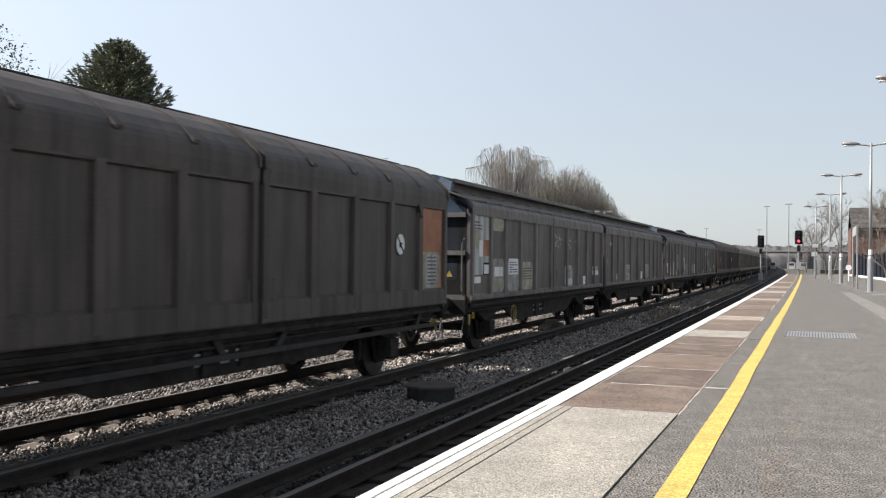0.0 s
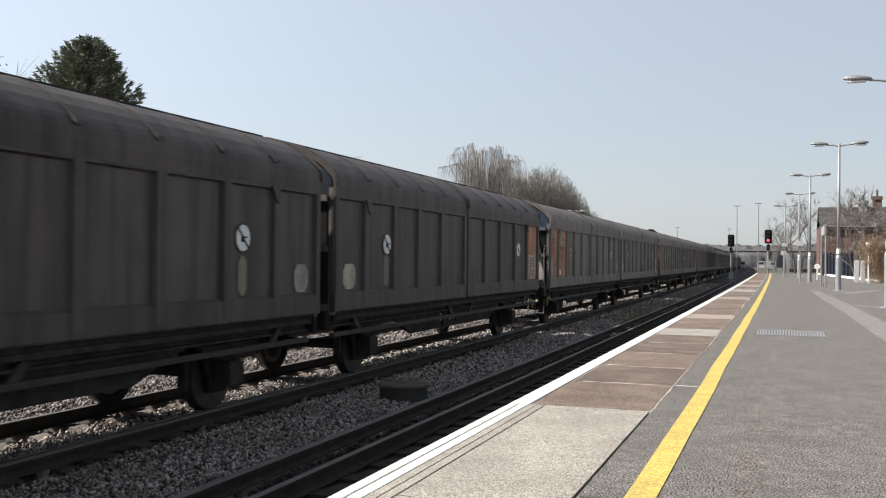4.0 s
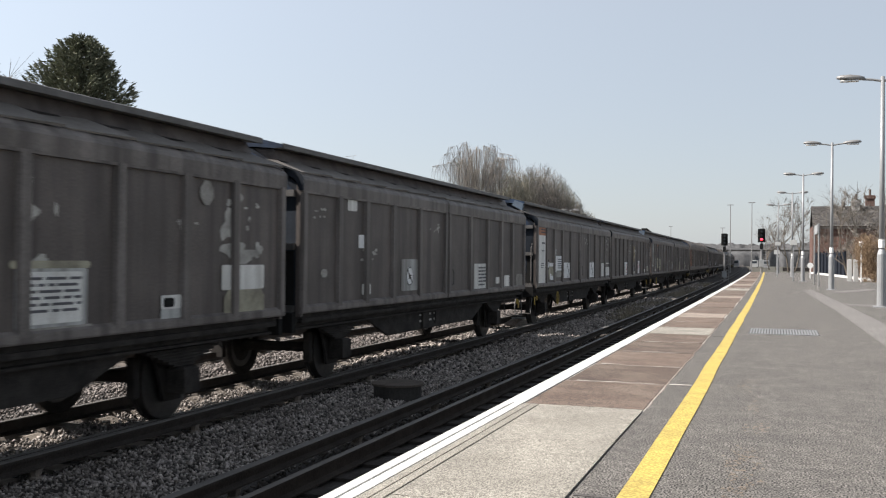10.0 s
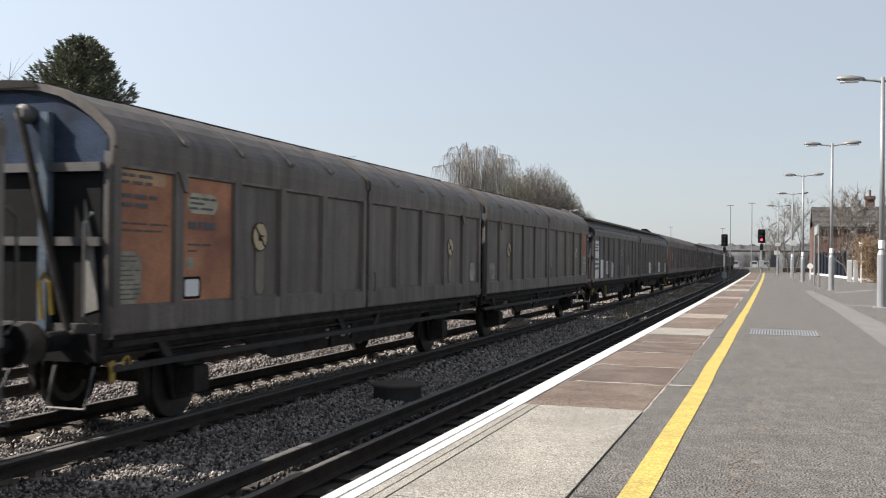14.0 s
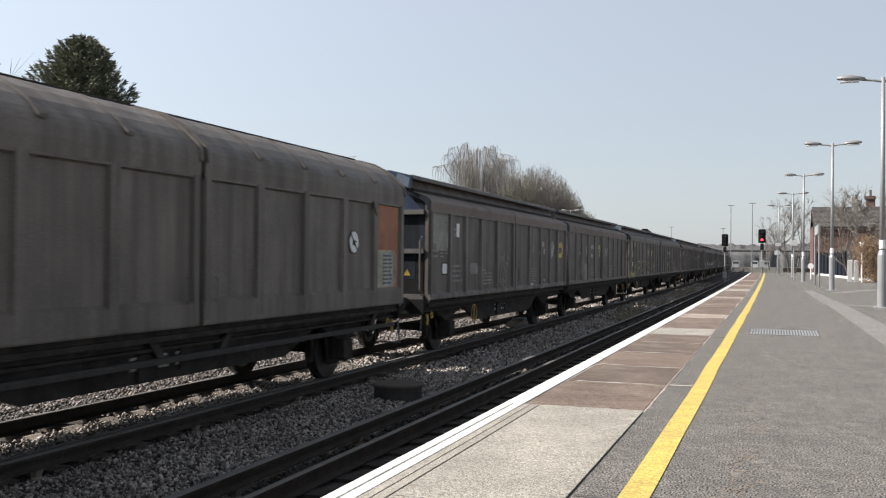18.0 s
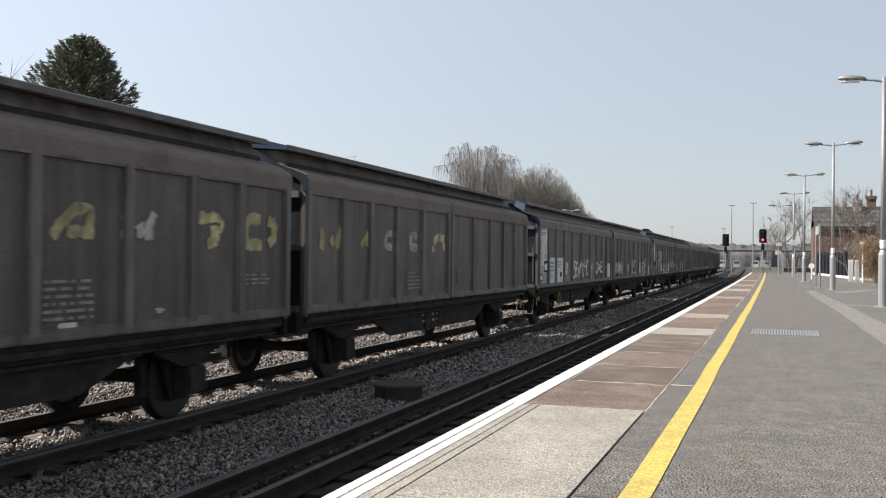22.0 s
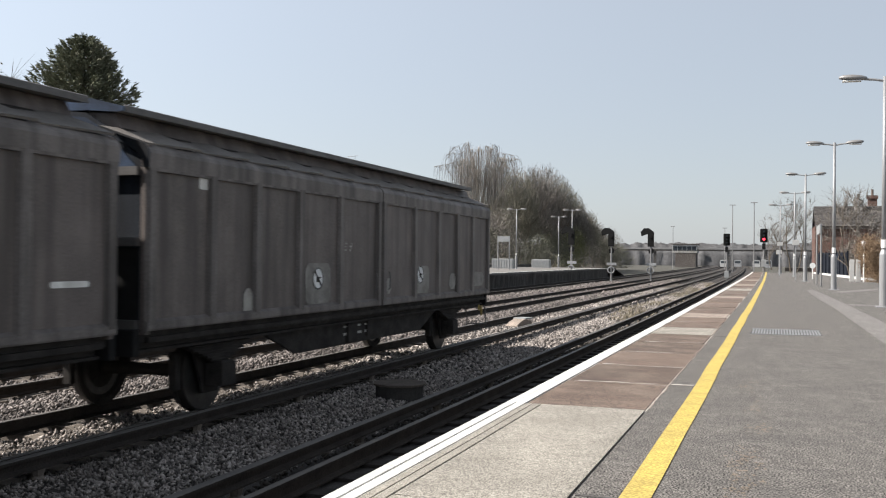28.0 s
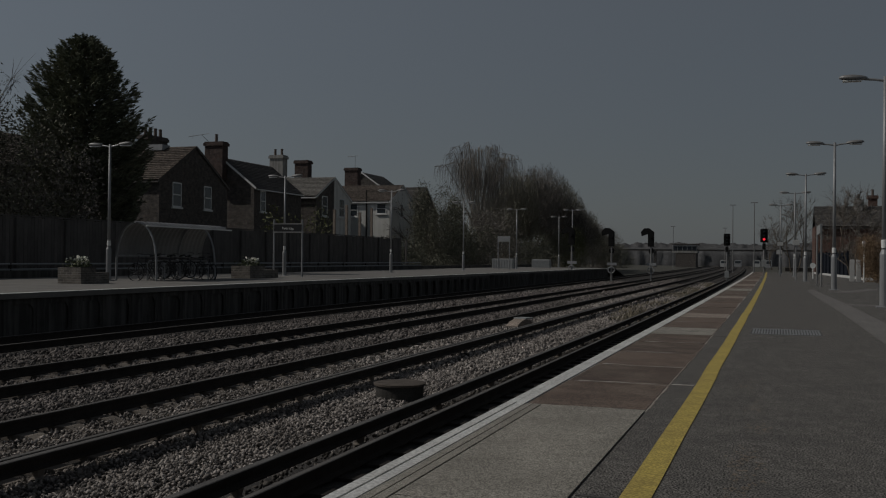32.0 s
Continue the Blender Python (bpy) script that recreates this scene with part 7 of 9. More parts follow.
solid("painted_stone", Shape().lathe([(0.02, 0.0), (0.08, 0.02), (0.10, 0.08), (0.06, 0.14), (0.02, 0.15)], 'z', (0, 0, 0), 9), M["trim"], "small white painted marker stone on ballast", "stone", at=pose(-4.92, 24.5, BED + 0.05))
tb = thing("cable_trough", "pale grey plastic trough lying on the ballast", "cable trough", pose(-5.75, 29.3, RAIL - 0.14, 0, 0, -20))
part("body", Shape().prism([(-0.35, 0), (0.55, 0), (0.42, 0.16), (0.1, 0.20), (-0.15, 0.12)], 'x', -0.2, 0.2), M["slab_mid"], tb)
part("lid", Shape().box(-0.22, 0.22, 0.1, 0.5, 0.2, 0.24), M["equip"], tb)

# ---------------------------------------------------------------- opposite platform furniture
def cycle_shelter():
    t = thing("cycle_shelter", "arched steel cycle shelter with ribbed clear sheeting", "bike shelter", pose(-19.75, 31.0, 0.02))
    L, W, H = 5.6, 1.75, 2.15
    prof = []
    for k in range(15):
        a = math.pi * k / 14
        prof.append((-W / 2 - (W / 2) * math.cos(a) * (1.0), H * (math.sin(a) ** 0.62)))
    for y in (0, 3.95):
        part("hoop", Shape().tube([(x, y, z) for x, z in prof], 0.04, 8), M["steel"], t, "bright bent steel hoop")
    cs = Shape()
    n = 9
    vs = []
    ys = [-0.1 + i * 0.145 for i in range(41)]
    for i, y in enumerate(ys):
        for k in range(n):
            x, z = prof[k + 1]
            q = 1.015 + 0.012 * (i % 2)
            vs.append(((x + W / 2) * q - W / 2, y, z * q))
    cs.add(vs, [(i * n + k, i * n + k + 1, (i + 1) * n + k + 1, (i + 1) * n + k) for i in range(len(ys) - 1) for k in range(n - 1)])
    part("canopy", cs, M["plastic"], t, "ribbed grey canopy sheet")
    part("purlin", Shape().tube([(-W / 2, -0.1, H), (-W / 2, L + 0.6, H)], 0.035, 6), M["steel"], t)
    part("gutter", Shape().box(-0.42, -0.34, -0.1, L + 0.2, H * 0.93, H * 0.93 + 0.05), M["trim"], t, "white front gutter")
    part("back_rail", Shape().box(-W + 0.02, -W + 0.06, 0, L - 0.2, 0.9, 0.96), M["steel"], t)
    return t


cycle_shelter()


def bicycle(x, y, rz, m, lean):
    t = thing("bicycle", "parked bicycle leaning at the cycle stand", "bicycle", pose(x, y, 0.03, lean, 0, rz), group="bicycles in the shelter")
    for wy in (-0.52, 0.52):
        wh = part("wheel", Shape().ring((0, wy, 0.34), 'x', 0.325, 0.02, 22, 5), M["rubber"], t)
        sp = Shape()
        for k in range(8):
            a = k * math.pi / 8
            sp.box(-0.003, 0.003, wy - 0.31 * math.cos(a) - 0.003, wy - 0.31 * math.cos(a) + 0.003, 0.34 - 0.31 * math.sin(a), 0.34 + 0.31 * math.sin(a)) if k % 4 == 0 else sp.tube([(0, wy - 0.31 * math.cos(a), 0.34 - 0.31 * math.sin(a)), (0, wy + 0.31 * math.cos(a), 0.34 + 0.31 * math.sin(a))], 0.003, 3)
        part("spokes", sp, M["steel"], wh)
    fr = Shape()
    for a, b in (((0, -0.52, 0.34), (0, -0.05, 0.30)), ((0, -0.05, 0.30), (0, -0.20, 0.85)), ((0, -0.05, 0.30), (0, 0.38, 0.78)), ((0, -0.18, 0.80), (0, 0.36, 0.86)), ((0, -0.52, 0.34), (0, -0.17, 0.78)), ((0, 0.35, 0.95), (0, 0.52, 0.34))):
        fr.tube([a, b], 0.016, 6)
    part("frame", fr, m, t)
    part("saddle", Shape().prism([(-0.34, 0.90), (-0.10, 0.88), (-0.10, 0.92), (-0.30, 0.95)], 'x', -0.06, 0.06), M["rubber"], t)
    part("handlebar", Shape().tube([(-0.26, 0.30, 1.0), (-0.12, 0.36, 1.02), (0.12, 0.36, 1.02), (0.26, 0.30, 1.0)], 0.014, 6), m, t)
    part("crank", Shape().ring((0.03, -0.05, 0.30), 'x', 0.09, 0.01, 14, 4).box(0.04, 0.06, -0.06, -0.04, 0.12, 0.48), M["steel_d"], t)
    return t


rb = random.Random(4)
for i, (x, y, rz) in enumerate(((-20.4, 31.5, 100), (-20.5, 32.0, 82), (-20.45, 32.6, 95), (-20.55, 33.0, 88), (-20.4, 33.5, 84), (-20.5, 33.9, 97), (-20.35, 34.4, 92), (-20.3, 35.2, 60))):
    bicycle(x, y, rz, M["bike_a"], rb.uniform(-9, 9))
for y in (31.9, 32.9, 33.9, 34.9):
    st = thing("cycle_stand", "bent steel hoop cycle stand", "bike stand", pose(-20.4, y, 0.02), group="cycle stands")
    part("hoop", Shape().tube([(-0.38, 0, 0), (-0.38, 0, 0.62), (-0.3, 0, 0.74), (0.3, 0, 0.74), (0.38, 0, 0.62), (0.38, 0, 0)], 0.024, 8), M["steel"], st)


def leaves_cloud(n, shape_fn, size, seed, flat=0.0):
    """Leaf quads scattered by shape_fn(rng) -> (points n x 3); returns a mesh-ready Shape by arrays."""
    r = np.random.default_rng(seed)
    p = shape_fn(r, n)
    a = r.normal(size=(n, 3))
    a /= np.linalg.norm(a, axis=1, keepdims=True)
    b = np.cross(a, r.normal(size=(n, 3)))
    b /= np.linalg.norm(b, axis=1, keepdims=True)
    s = size * r.uniform(0.5, 1.3, size=(n, 1))
    v = np.stack([p - a * s, p + b * s * 0.5, p + a * s, p - b * s * 0.5], axis=1).reshape(-1, 3)
    return v, np.arange(4 * n).reshape(-1, 4)


def array_mesh(name, v, f, m):
    me = bpy.data.meshes.new(name)
    k = f.shape[1]
    me.vertices.add(len(v))
    me.vertices.foreach_set("co", v.astype(np.float32).ravel())
    me.loops.add(f.size)
    me.loops.foreach_set("vertex_index", f.astype(np.int32).ravel())
    me.polygons.add(len(f))
    me.polygons.foreach_set("loop_start", np.arange(0, f.size, k, dtype=np.int32))
    me.materials.append(m)
    me.update(calc_edges=True)
    me.validate()
    return me


def planter(x, y, L, seed, label):
    t = thing("brick_planter", label, "planter", pose(x, y, 0.02), group="planters")
    part("box", Shape().box(-0.45, 0.45, 0, L * 0.5, 0, 0.52, 0.01).box(-0.4, 0.4, L * 0.5, L, 0, 0.36, 0.01), M["planterbrick"], t)
    part("soil", Shape().box(-0.38, 0.38, 0.06, L * 0.5 - 0.06, 0.45, 0.54), M["earth"], t)

    def fn(r, n):
        return np.stack([r.uniform(-0.35, 0.35, n), r.uniform(0.05, L * 0.55, n), 0.52 + np.abs(r.normal(0, 0.14, n))], 1)
    v, f = leaves_cloud(190, fn, 0.065, seed)
    part("leaves", array_mesh("leaves", v, f, M["leaf"]), None, t, "low green leaves")

    def fn2(r, n):
        return np.stack([r.uniform(-0.25, 0.25, n), r.normal(L * 0.36, 0.14, n), 0.78 + r.normal(0, 0.06, n)], 1)
    v, f = leaves_cloud(90, fn2, 0.06, seed + 1)
    part("flowers", array_mesh("flowers", v, f, M["flower"]), None, t, "white flowers")
    return t


planter(-20.0, 26.6, 1.5, 3, "stepped brick planter with white flowers")
planter(-20.0, 37.4, 2.6, 5, "long stepped brick planter with a few flowers")
ns = thing("name_board", "dark platform name board on two posts", "sign", pose(-20.5, 42.6, 0.02))
for x in (-0.72, 0.78):
    p_ = part("post", Shape().lathe([(0.045, 0), (0.045, 2.72)], 'z', (x, 0, 0), 8), M["steel"], ns)
part("board", Shape().box(-0.74, 0.80, -0.04, 0.04, 2.14, 2.48, 0.01), M["signblue"], ns, "dark enamel board")
part("board_frame", Shape().box(-0.78, 0.84, -0.05, 0.05, 2.48, 2.53).box(-0.78, 0.84, -0.05, 0.05, 2.09, 2.14), M["steel_d"], ns, "grey frame rails")
fc_ = bpy.data.curves.new("lettering", 'FONT')
fc_.body, fc_.size, fc_.align_x = "Tonbridge", 0.155, 'CENTER'
fc_.materials.append(M["trim"])
tx = new("lettering", fc_)
tx.parent = ns
tx.matrix_basis = pose(0.03, -0.046, 2.24, 90, 0, 0)
nb2 = thing("name_board", "pale framed notice board on two posts", "sign", pose(-20.5, 82, 0.02))
for x in (-0.5, 0.5):
    part("post", Shape().lathe([(0.045, 0), (0.045, 2.9)], 'z', (x, 0, 0), 8), M["steel"], nb2)
part("board", Shape().box(-0.55, 0.55, -0.04, 0.04, 2.4, 2.85, 0.01), M["equip"], nb2)
for x, y, w, h in ((-23.5, 93, 2.1, 0.95), (-23.0, 107, 2.0, 0.9)):
    eb = thing("equipment_cabinet", "pale grey ribbed equipment cabinet on the platform", "cabinet", pose(x, y, 0.02), group="equipment cabinets")
    part("case", Shape().box(-w / 2, w / 2, -0.4, 0.4, 0, h, 0.03), M["equip"], eb)
    for k in range(8):
        part("rib", Shape().box(-w / 2 + 0.1 + k * w / 8, -w / 2 + 0.16 + k * w / 8, -0.43, -0.4, 0.08, h - 0.1), M["equip"], eb)

# ---------------------------------------------------------------- boundary behind the opposite platform
fc = thing("boundary_fence", "tall dark close-boarded timber fence", "fence", kind="structure")
rf = random.Random(8)
y = 12.0
while y < 77:
    w = rf.uniform(0.19, 0.22)
    part("board", Shape().box(-28.03 + rf.uniform(-0.012, 0.0), -27.99 + rf.uniform(0, 0.012), y, y + w - 0.012, -0.9, 2.5 + rf.uniform(-0.03, 0.03)), M["fence"], fc)
    y += w
for k in range(23):
    part("post", Shape().box(-27.98, -27.86, 12 + 3 * k, 12.12 + 3 * k, -0.9, 2.45), M["fence"], fc)
part("cap_rail", Shape().box(-28.06, -27.95, 12, 77, 2.52, 2.57), M["fence"], fc)
lw = thing("cable_route", "low concrete cable route with two pale rails", "cable route", kind="structure")
part("trough", Shape().box(-27.6, -27.2, 0, 130, -0.6, 0.30, 0.02), M["plat_wall"], lw)
for z in (0.34, 0.56):
    part("pipe", Shape().tube([(-27.3, 0, z), (-27.3, 80, z)], 0.045, 6), M["equip"], lw)
for k in range(18):
    part("bracket", Shape().box(-27.36, -27.26, 4 * k, 4 * k + 0.08, 0.28, 0.6), M["under"], lw)


# ---------------------------------------------------------------- houses
def window(parent, face, a, w, z, h, c, sash=True):
    """A sash window on a wall: face 'x' looks to +x at x=c, face 'y' looks to -y at y=c; a is its centre along the wall."""
    def bx(s, u0, u1, z0, z1, d0, d1):
        if face == 'x':
            return s.box(c + d0, c + d1, u0, u1, z0, z1)
        return s.box(u0, u1, c - d1, c - d0, z0, z1)
    f = Shape()
    bx(f, a - w / 2, a - w / 2 + 0.09, z, z + h, -0.05, 0.045), bx(f, a + w / 2 - 0.09, a + w / 2, z, z + h, -0.05, 0.045)
    bx(f, a - w / 2, a + w / 2, z, z + 0.09, -0.05, 0.05), bx(f, a - w / 2, a + w / 2, z + h - 0.09, z + h, -0.05, 0.05)
    bx(f, a - w / 2, a + w / 2, z + h / 2 - 0.04, z + h / 2 + 0.04, -0.05, 0.055)
    wf = part("window", f, M["trim"], parent, "white sash window")
    part("pane", bx(Shape(), a - w / 2 + 0.08, a + w / 2 - 0.08, z + 0.08, z + h - 0.08, 0.0, 0.018), M["glass"], wf)
    part("sill", bx(Shape(), a - w / 2 - 0.1, a + w / 2 + 0.1, z - 0.12, z, 0.0, 0.13), M["trim"], wf)


def courses(parent, m, p0, p1, p2, p3, n):
    """Overlapping tile courses on a slope: p0-p1 along the eave, p3-p2 along the ridge."""
    p0, p1, p2, p3 = map(Vector, (p0, p1, p2, p3))
    nrm = (p1 - p0).cross(p3 - p0).normalized()
    if nrm.z < 0:
        nrm = -nrm
    for i in range(n):
        a, b = i / n, min(1, (i + 1.25) / n)
        q = [p0.lerp(p3, a), p1.lerp(p2, a), p1.lerp(p2, b), p0.lerp(p3, b)]
        lo, hi = nrm * 0.06, nrm * 0.015
        vs = [q[0], q[1], q[2], q[3], q[0] + lo, q[1] + lo, q[2] + hi, q[3] + hi]
        part("tile_course", Shape().add(vs, [(3, 2, 1, 0), (4, 5, 6, 7), (0, 1, 5, 4), (1, 2, 6, 5), (2, 3, 7, 6), (3, 0, 4, 7)]), m, parent)


def chimney(parent, x, y, z0, z1, w, d, m, pots, label):
    c = part("chimney", Shape().box(x - w / 2, x + w / 2, y - d / 2, y + d / 2, z0, z1 - 0.25).box(x - w / 2 - 0.1, x + w / 2 + 0.1, y - d / 2 - 0.1, y + d / 2 + 0.1, z1 - 0.35, z1 - 0.12).box(x - w / 2 - 0.04, x + w / 2 + 0.04, y - d / 2 - 0.04, y + d / 2 + 0.04, z1 - 0.12, z1), m, parent, label)
    for k in range(pots):
        yy = y + (k - (pots - 1) / 2) * d / max(1, pots) if d >= w else y
        xx = x if d >= w else x + (k - (pots - 1) / 2) * w / max(1, pots)
        part("chimney_pot", Shape().lathe([(0.15, z1), (0.13, z1 + 0.1), (0.12, z1 + 0.6), (0.15, z1 + 0.65), (0.11, z1 + 0.67)], 'z', (xx, yy, 0), 10), M["pot"], c)
    return c


def wing(parent, x0, x1, y0, y1, zb, eave, ridge, wall, roofm, axis='x', n=16, verge=True, label="", wall2=None):
    """A rear wing: four walls with gables and a tiled pitched roof whose ridge runs along axis. x1 is the trackside."""
    if axis == 'x':
        ym = (y0 + y1) / 2
        s = Shape().prism([(y0, zb), (y1, zb), (y1, eave), (ym, ridge - 0.03), (y0, eave)], 'x', x0, x1)
        ev = 0.22
        k = (ridge - eave) / (ym - y0)
        rf = part("roof", Shape().prism([(y0 - 0.05, eave - 0.02), (ym, ridge - 0.05), (y1 + 0.05, eave - 0.02)], 'x', x0, x1 - 0.02), roofm, parent)
        courses(rf, roofm, (x0, y0 - ev, eave - ev * k), (x1 + 0.12, y0 - ev, eave - ev * k), (x1 + 0.12, ym, ridge), (x0, ym, ridge), n)
        courses(rf, roofm, (x0, y1 + ev, eave - ev * k), (x1 + 0.12, y1 + ev, eave - ev * k), (x1 + 0.12, ym, ridge), (x0, ym, ridge), n)
    else:
        xm = (x0 + x1) / 2
        s = Shape().prism([(x0, zb), (x1, zb), (x1, eave), (xm, ridge - 0.03), (x0, eave)], 'y', y0, y1)
        ev = 0.22
        k = (ridge - eave) / (x1 - xm)
        rf = part("roof", Shape().prism([(x0 - 0.05, eave - 0.02), (xm, ridge - 0.05), (x1 + 0.05, eave - 0.02)], 'y', y0 + 0.02, y1), roofm, parent)
        courses(rf, roofm, (x1 + ev, y0 - 0.1, eave - ev * k), (x1 + ev, y1, eave - ev * k), (xm, y1, ridge), (xm, y0 - 0.1, ridge), n)
        courses(rf, roofm, (x0 - ev, y0 - 0.1, eave - ev * k), (x0 - ev, y1, eave - ev * k), (xm, y1, ridge), (xm, y0 - 0.1, ridge), n)
    wl = part("wall", s, wall, parent, label)
    if axis == 'x':
        for ya in (y0, y1):
            d = 1 if ya == y0 else -1
            part("bargeboard", Shape().prism([(ya - d * 0.24, eave - 0.30), (ya - d * 0.24, eave - 0.12), (ym, ridge + 0.02), (ym, ridge - 0.16)], 'x', x1 + 0.06, x1 + 0.11), M["trim"] if verge else M["fence"], rf)
            part("gutter", Shape().box(x0, x1 + 0.1, *sorted((ya - d * 0.30, ya - d * 0.20)), eave - 0.32, eave - 0.22), M["trim"] if verge else M["fence"], rf)
    else:
        for xa in (x0, x1):
            d = 1 if xa == x0 else -1
            part("bargeboard", Shape().prism([(xa - d * 0.24, eave - 0.30), (xa - d * 0.24, eave - 0.10), (xm, ridge + 0.04), (xm, ridge - 0.16)], 'y', y0 - 0.16, y0 - 0.10), M["trim"] if verge else M["fence"], rf)
            part("gutter", Shape().box(*sorted((xa - d * 0.32, xa - d * 0.22)), y0, y1, eave - 0.32, eave - 0.22), M["trim"] if verge else M["fence"], rf)
    return wl


h1 = thing("terraced_house", "sooty brown brick house wing with a tiled gable roof", "house")
wing(h1, -52, -40, 60.4, 69.6, -0.5, 6.45, 9.2, M["brick_d"], M["tile"], 'x', 18, False)
window(h1, 'x', 62.57, 1.15, 4.5, 1.8, -40), window(h1, 'x', 66.7, 1.05, 4.5, 1.8, -40)
chimney(h1, -44.5, 66.0, 8.0, 10.2, 0.9, 2.6, M["brick_d"], 4, "long sooty stack with four pots")
part("flashing", Shape().box(-43.9, -42.4, 64.2, 65.2, 8.9, 9.35), M["lead"], h1, "lead flashing at the stack")
wing(h1, -60, -46, 52, 69, -0.5, 6.9, 10.0, M["brick_d"], M["tile"], 'y', 18, False)

h2 = thing("terraced_house", "brown brick house with a white verge and slate roof", "house")
wing(h2, -46.2, -40, 73.9, 82.5, -0.5, 6.85, 9.3, M["brick_d"], M["slate"], 'y', 16, True)
window(h2, 'x', 75.36, 0.9, 4.75, 1.8, -40)
chimney(h2, -43.5, 73.6, 7.4, 10.6, 1.7, 0.9, M["brick_c"], 1, "broad brick stack with a corbelled top")
part("aerial", Shape().tube([(-43.9, 73.2, 10.5), (-44.6, 73.0, 11.2)], 0.02, 4).tube([(-45.6, 72.6, 11.0), (-44.0, 73.2, 11.3)], 0.02, 4).tube([(-45.3, 72.8, 10.85), (-45.3, 72.8, 11.2)], 0.012, 4), M["steel_d"], h2, "television aerial")
part("soil_pipe", Shape().tube([(-39.9, 79.2, 0), (-39.9, 79.2, 7.6)], 0.06, 6), M["under"], h2)

h3 = thing("terraced_house", "pair of house wings, half brown brick and half white", "house")
wing(h3, -50, -40, 85.7, 93.6, -0.5, 6.85, 8.85, M["brick_d"], M["slate_p"], 'x', 14, True)
part("render_coat", Shape().prism([(89.65, -0.4), (93.66, -0.4), (93.66, 6.78), (89.65, 8.75)], 'x', -40.0, -39.96), M["render"], h3, "white rendered half of the gable")
window(h3, 'x', 87.5, 1.2, 4.9, 1.95, -40), window(h3, 'x', 91.35, 1.3, 4.95, 1.85, -39.95)
window(h3, 'y', -43.95, 0.9, 5.2, 1.2, 85.7)
chimney(h3, -46.9, 91.0, 8.0, 11.3, 1.5, 1.0, M["stonewash"], 2, "weathered grey stack with two pots")
chimney(h3, -45.9, 94.6, 8.0, 11.1, 1.5, 1.0, M["brick_c"], 0, "plain red brick stack")
part("soil_pipe", Shape().tube([(-43.0, 85.6, 0), (-43.0, 85.6, 7.8)], 0.07, 6), M["under"], h3)
wing(h3, -60, -46, 82.5, 118, -0.5, 7.0, 10.2, M["brick_d"], M["slate"], 'y', 16, True)

h4 = thing("terraced_house", "white rendered house wing with a brown tiled roof", "house")
wing(h4, -50, -40, 104.5, 112.6, -0.5, 7.45, 9.45, M["render"], M["tile"], 'x', 14, True)
window(h4, 'y', -41.0, 1.2, 5.9, 1.2, 104.5), window(h4, 'y', -44.4, 1.0, 5.6, 1.5, 104.5), window(h4, 'x', 108.2, 0.9, 5.6, 1.6, -40)
part("soil_pipe", Shape().tube([(-42.8, 104.4, 0), (-42.8, 104.4, 8.6)], 0.09, 6), M["under"], h4)
chimney(h4, -47.9, 112, 9.0, 11.9, 1.7, 1.1, M["brick_c"], 0, "square red brick stack")
part("aerial", Shape().tube([(-47.6, 112, 11.8), (-47.6, 112, 13.4)], 0.025, 4).tube([(-48.6, 112, 13.3), (-47.2, 112, 13.4)], 0.025, 4), M["steel_d"], h4)
h5 = thing("gabled_house", "large dark-roofed house with white bargeboards", "house")
wing(h5, -54, -43, 120, 130, -0.5, 7.0, 10.4, M["brick_d"], M["slate"], 'x', 18, True)
wing(h5, -54, -44.5, 118, 125, -0.5, 8.6, 11.9, M["brick_d"], M["slate"], 'y', 16, True)
h6 = thing("terraced_house", "brown brick house behind the trees with a tall stack", "house")
wing(h6, -60, -46, 30, 50, -0.5, 6.6, 9.0, M["brick_d"], M["tile"], 'y', 16, False)
chimney(h6, -50, 47, 7, 9.9, 0.9, 1.8, M["brick_d"], 2, "brick stack with two pots")
for k, y in enumerate((94.9, 97.4, 100.3, 103.0)):
    solid("fence_post", Shape().box(-34.1, -33.9, -0.1, 0.1, -0.9, 5.0 + 0.5 * (k % 2)), M["slab_mid"], "tall pale timber post in the gardens", "post", at=pose(0, y - 18, 0), group="garden posts")

# house by the near platform
hr = thing("detached_house", "red brick house with a steep dark tiled roof", "house")
wing(hr, 5.3, 14.6, 111, 121, -0.9, 4.75, 7.0, M["brick_r"], M["slate"], 'x', 16, False)
chimney(hr, 9.75, 115, 6.2, 7.6, 0.75, 0.7, M["stonewash"], 1, "sooty grey stack with one pot")
chimney(hr, 11.3, 117, 6.6, 8.2, 0.9, 0.9, M["brick_r"], 1, "red brick stack with one pot")
nv = thing("hoarding", "dark navy boarding beside the platform", "fence")
hp = [Vector((4.5 + 1.55 * k / 9, 81.5 - 10.4 * k / 9, 0)) for k in range(10)]
for a, b in zip(hp, hp[1:]):
    part("panel", Shape().prism([(a.x, a.y), (b.x, b.y), (b.x + 0.06, b.y + 0.01), (a.x + 0.06, a.y + 0.01)], 'z', -0.2, 1.62), M["navy"], nv)
for a in hp:
    part("post", Shape().box(a.x - 0.06, a.x + 0.06, a.y - 0.12, a.y - 0.02, -0.2, 1.72), M["navy"], nv)
bk = thing("back_wall", "low pale wall along the back of the platform", "wall", kind="structure")
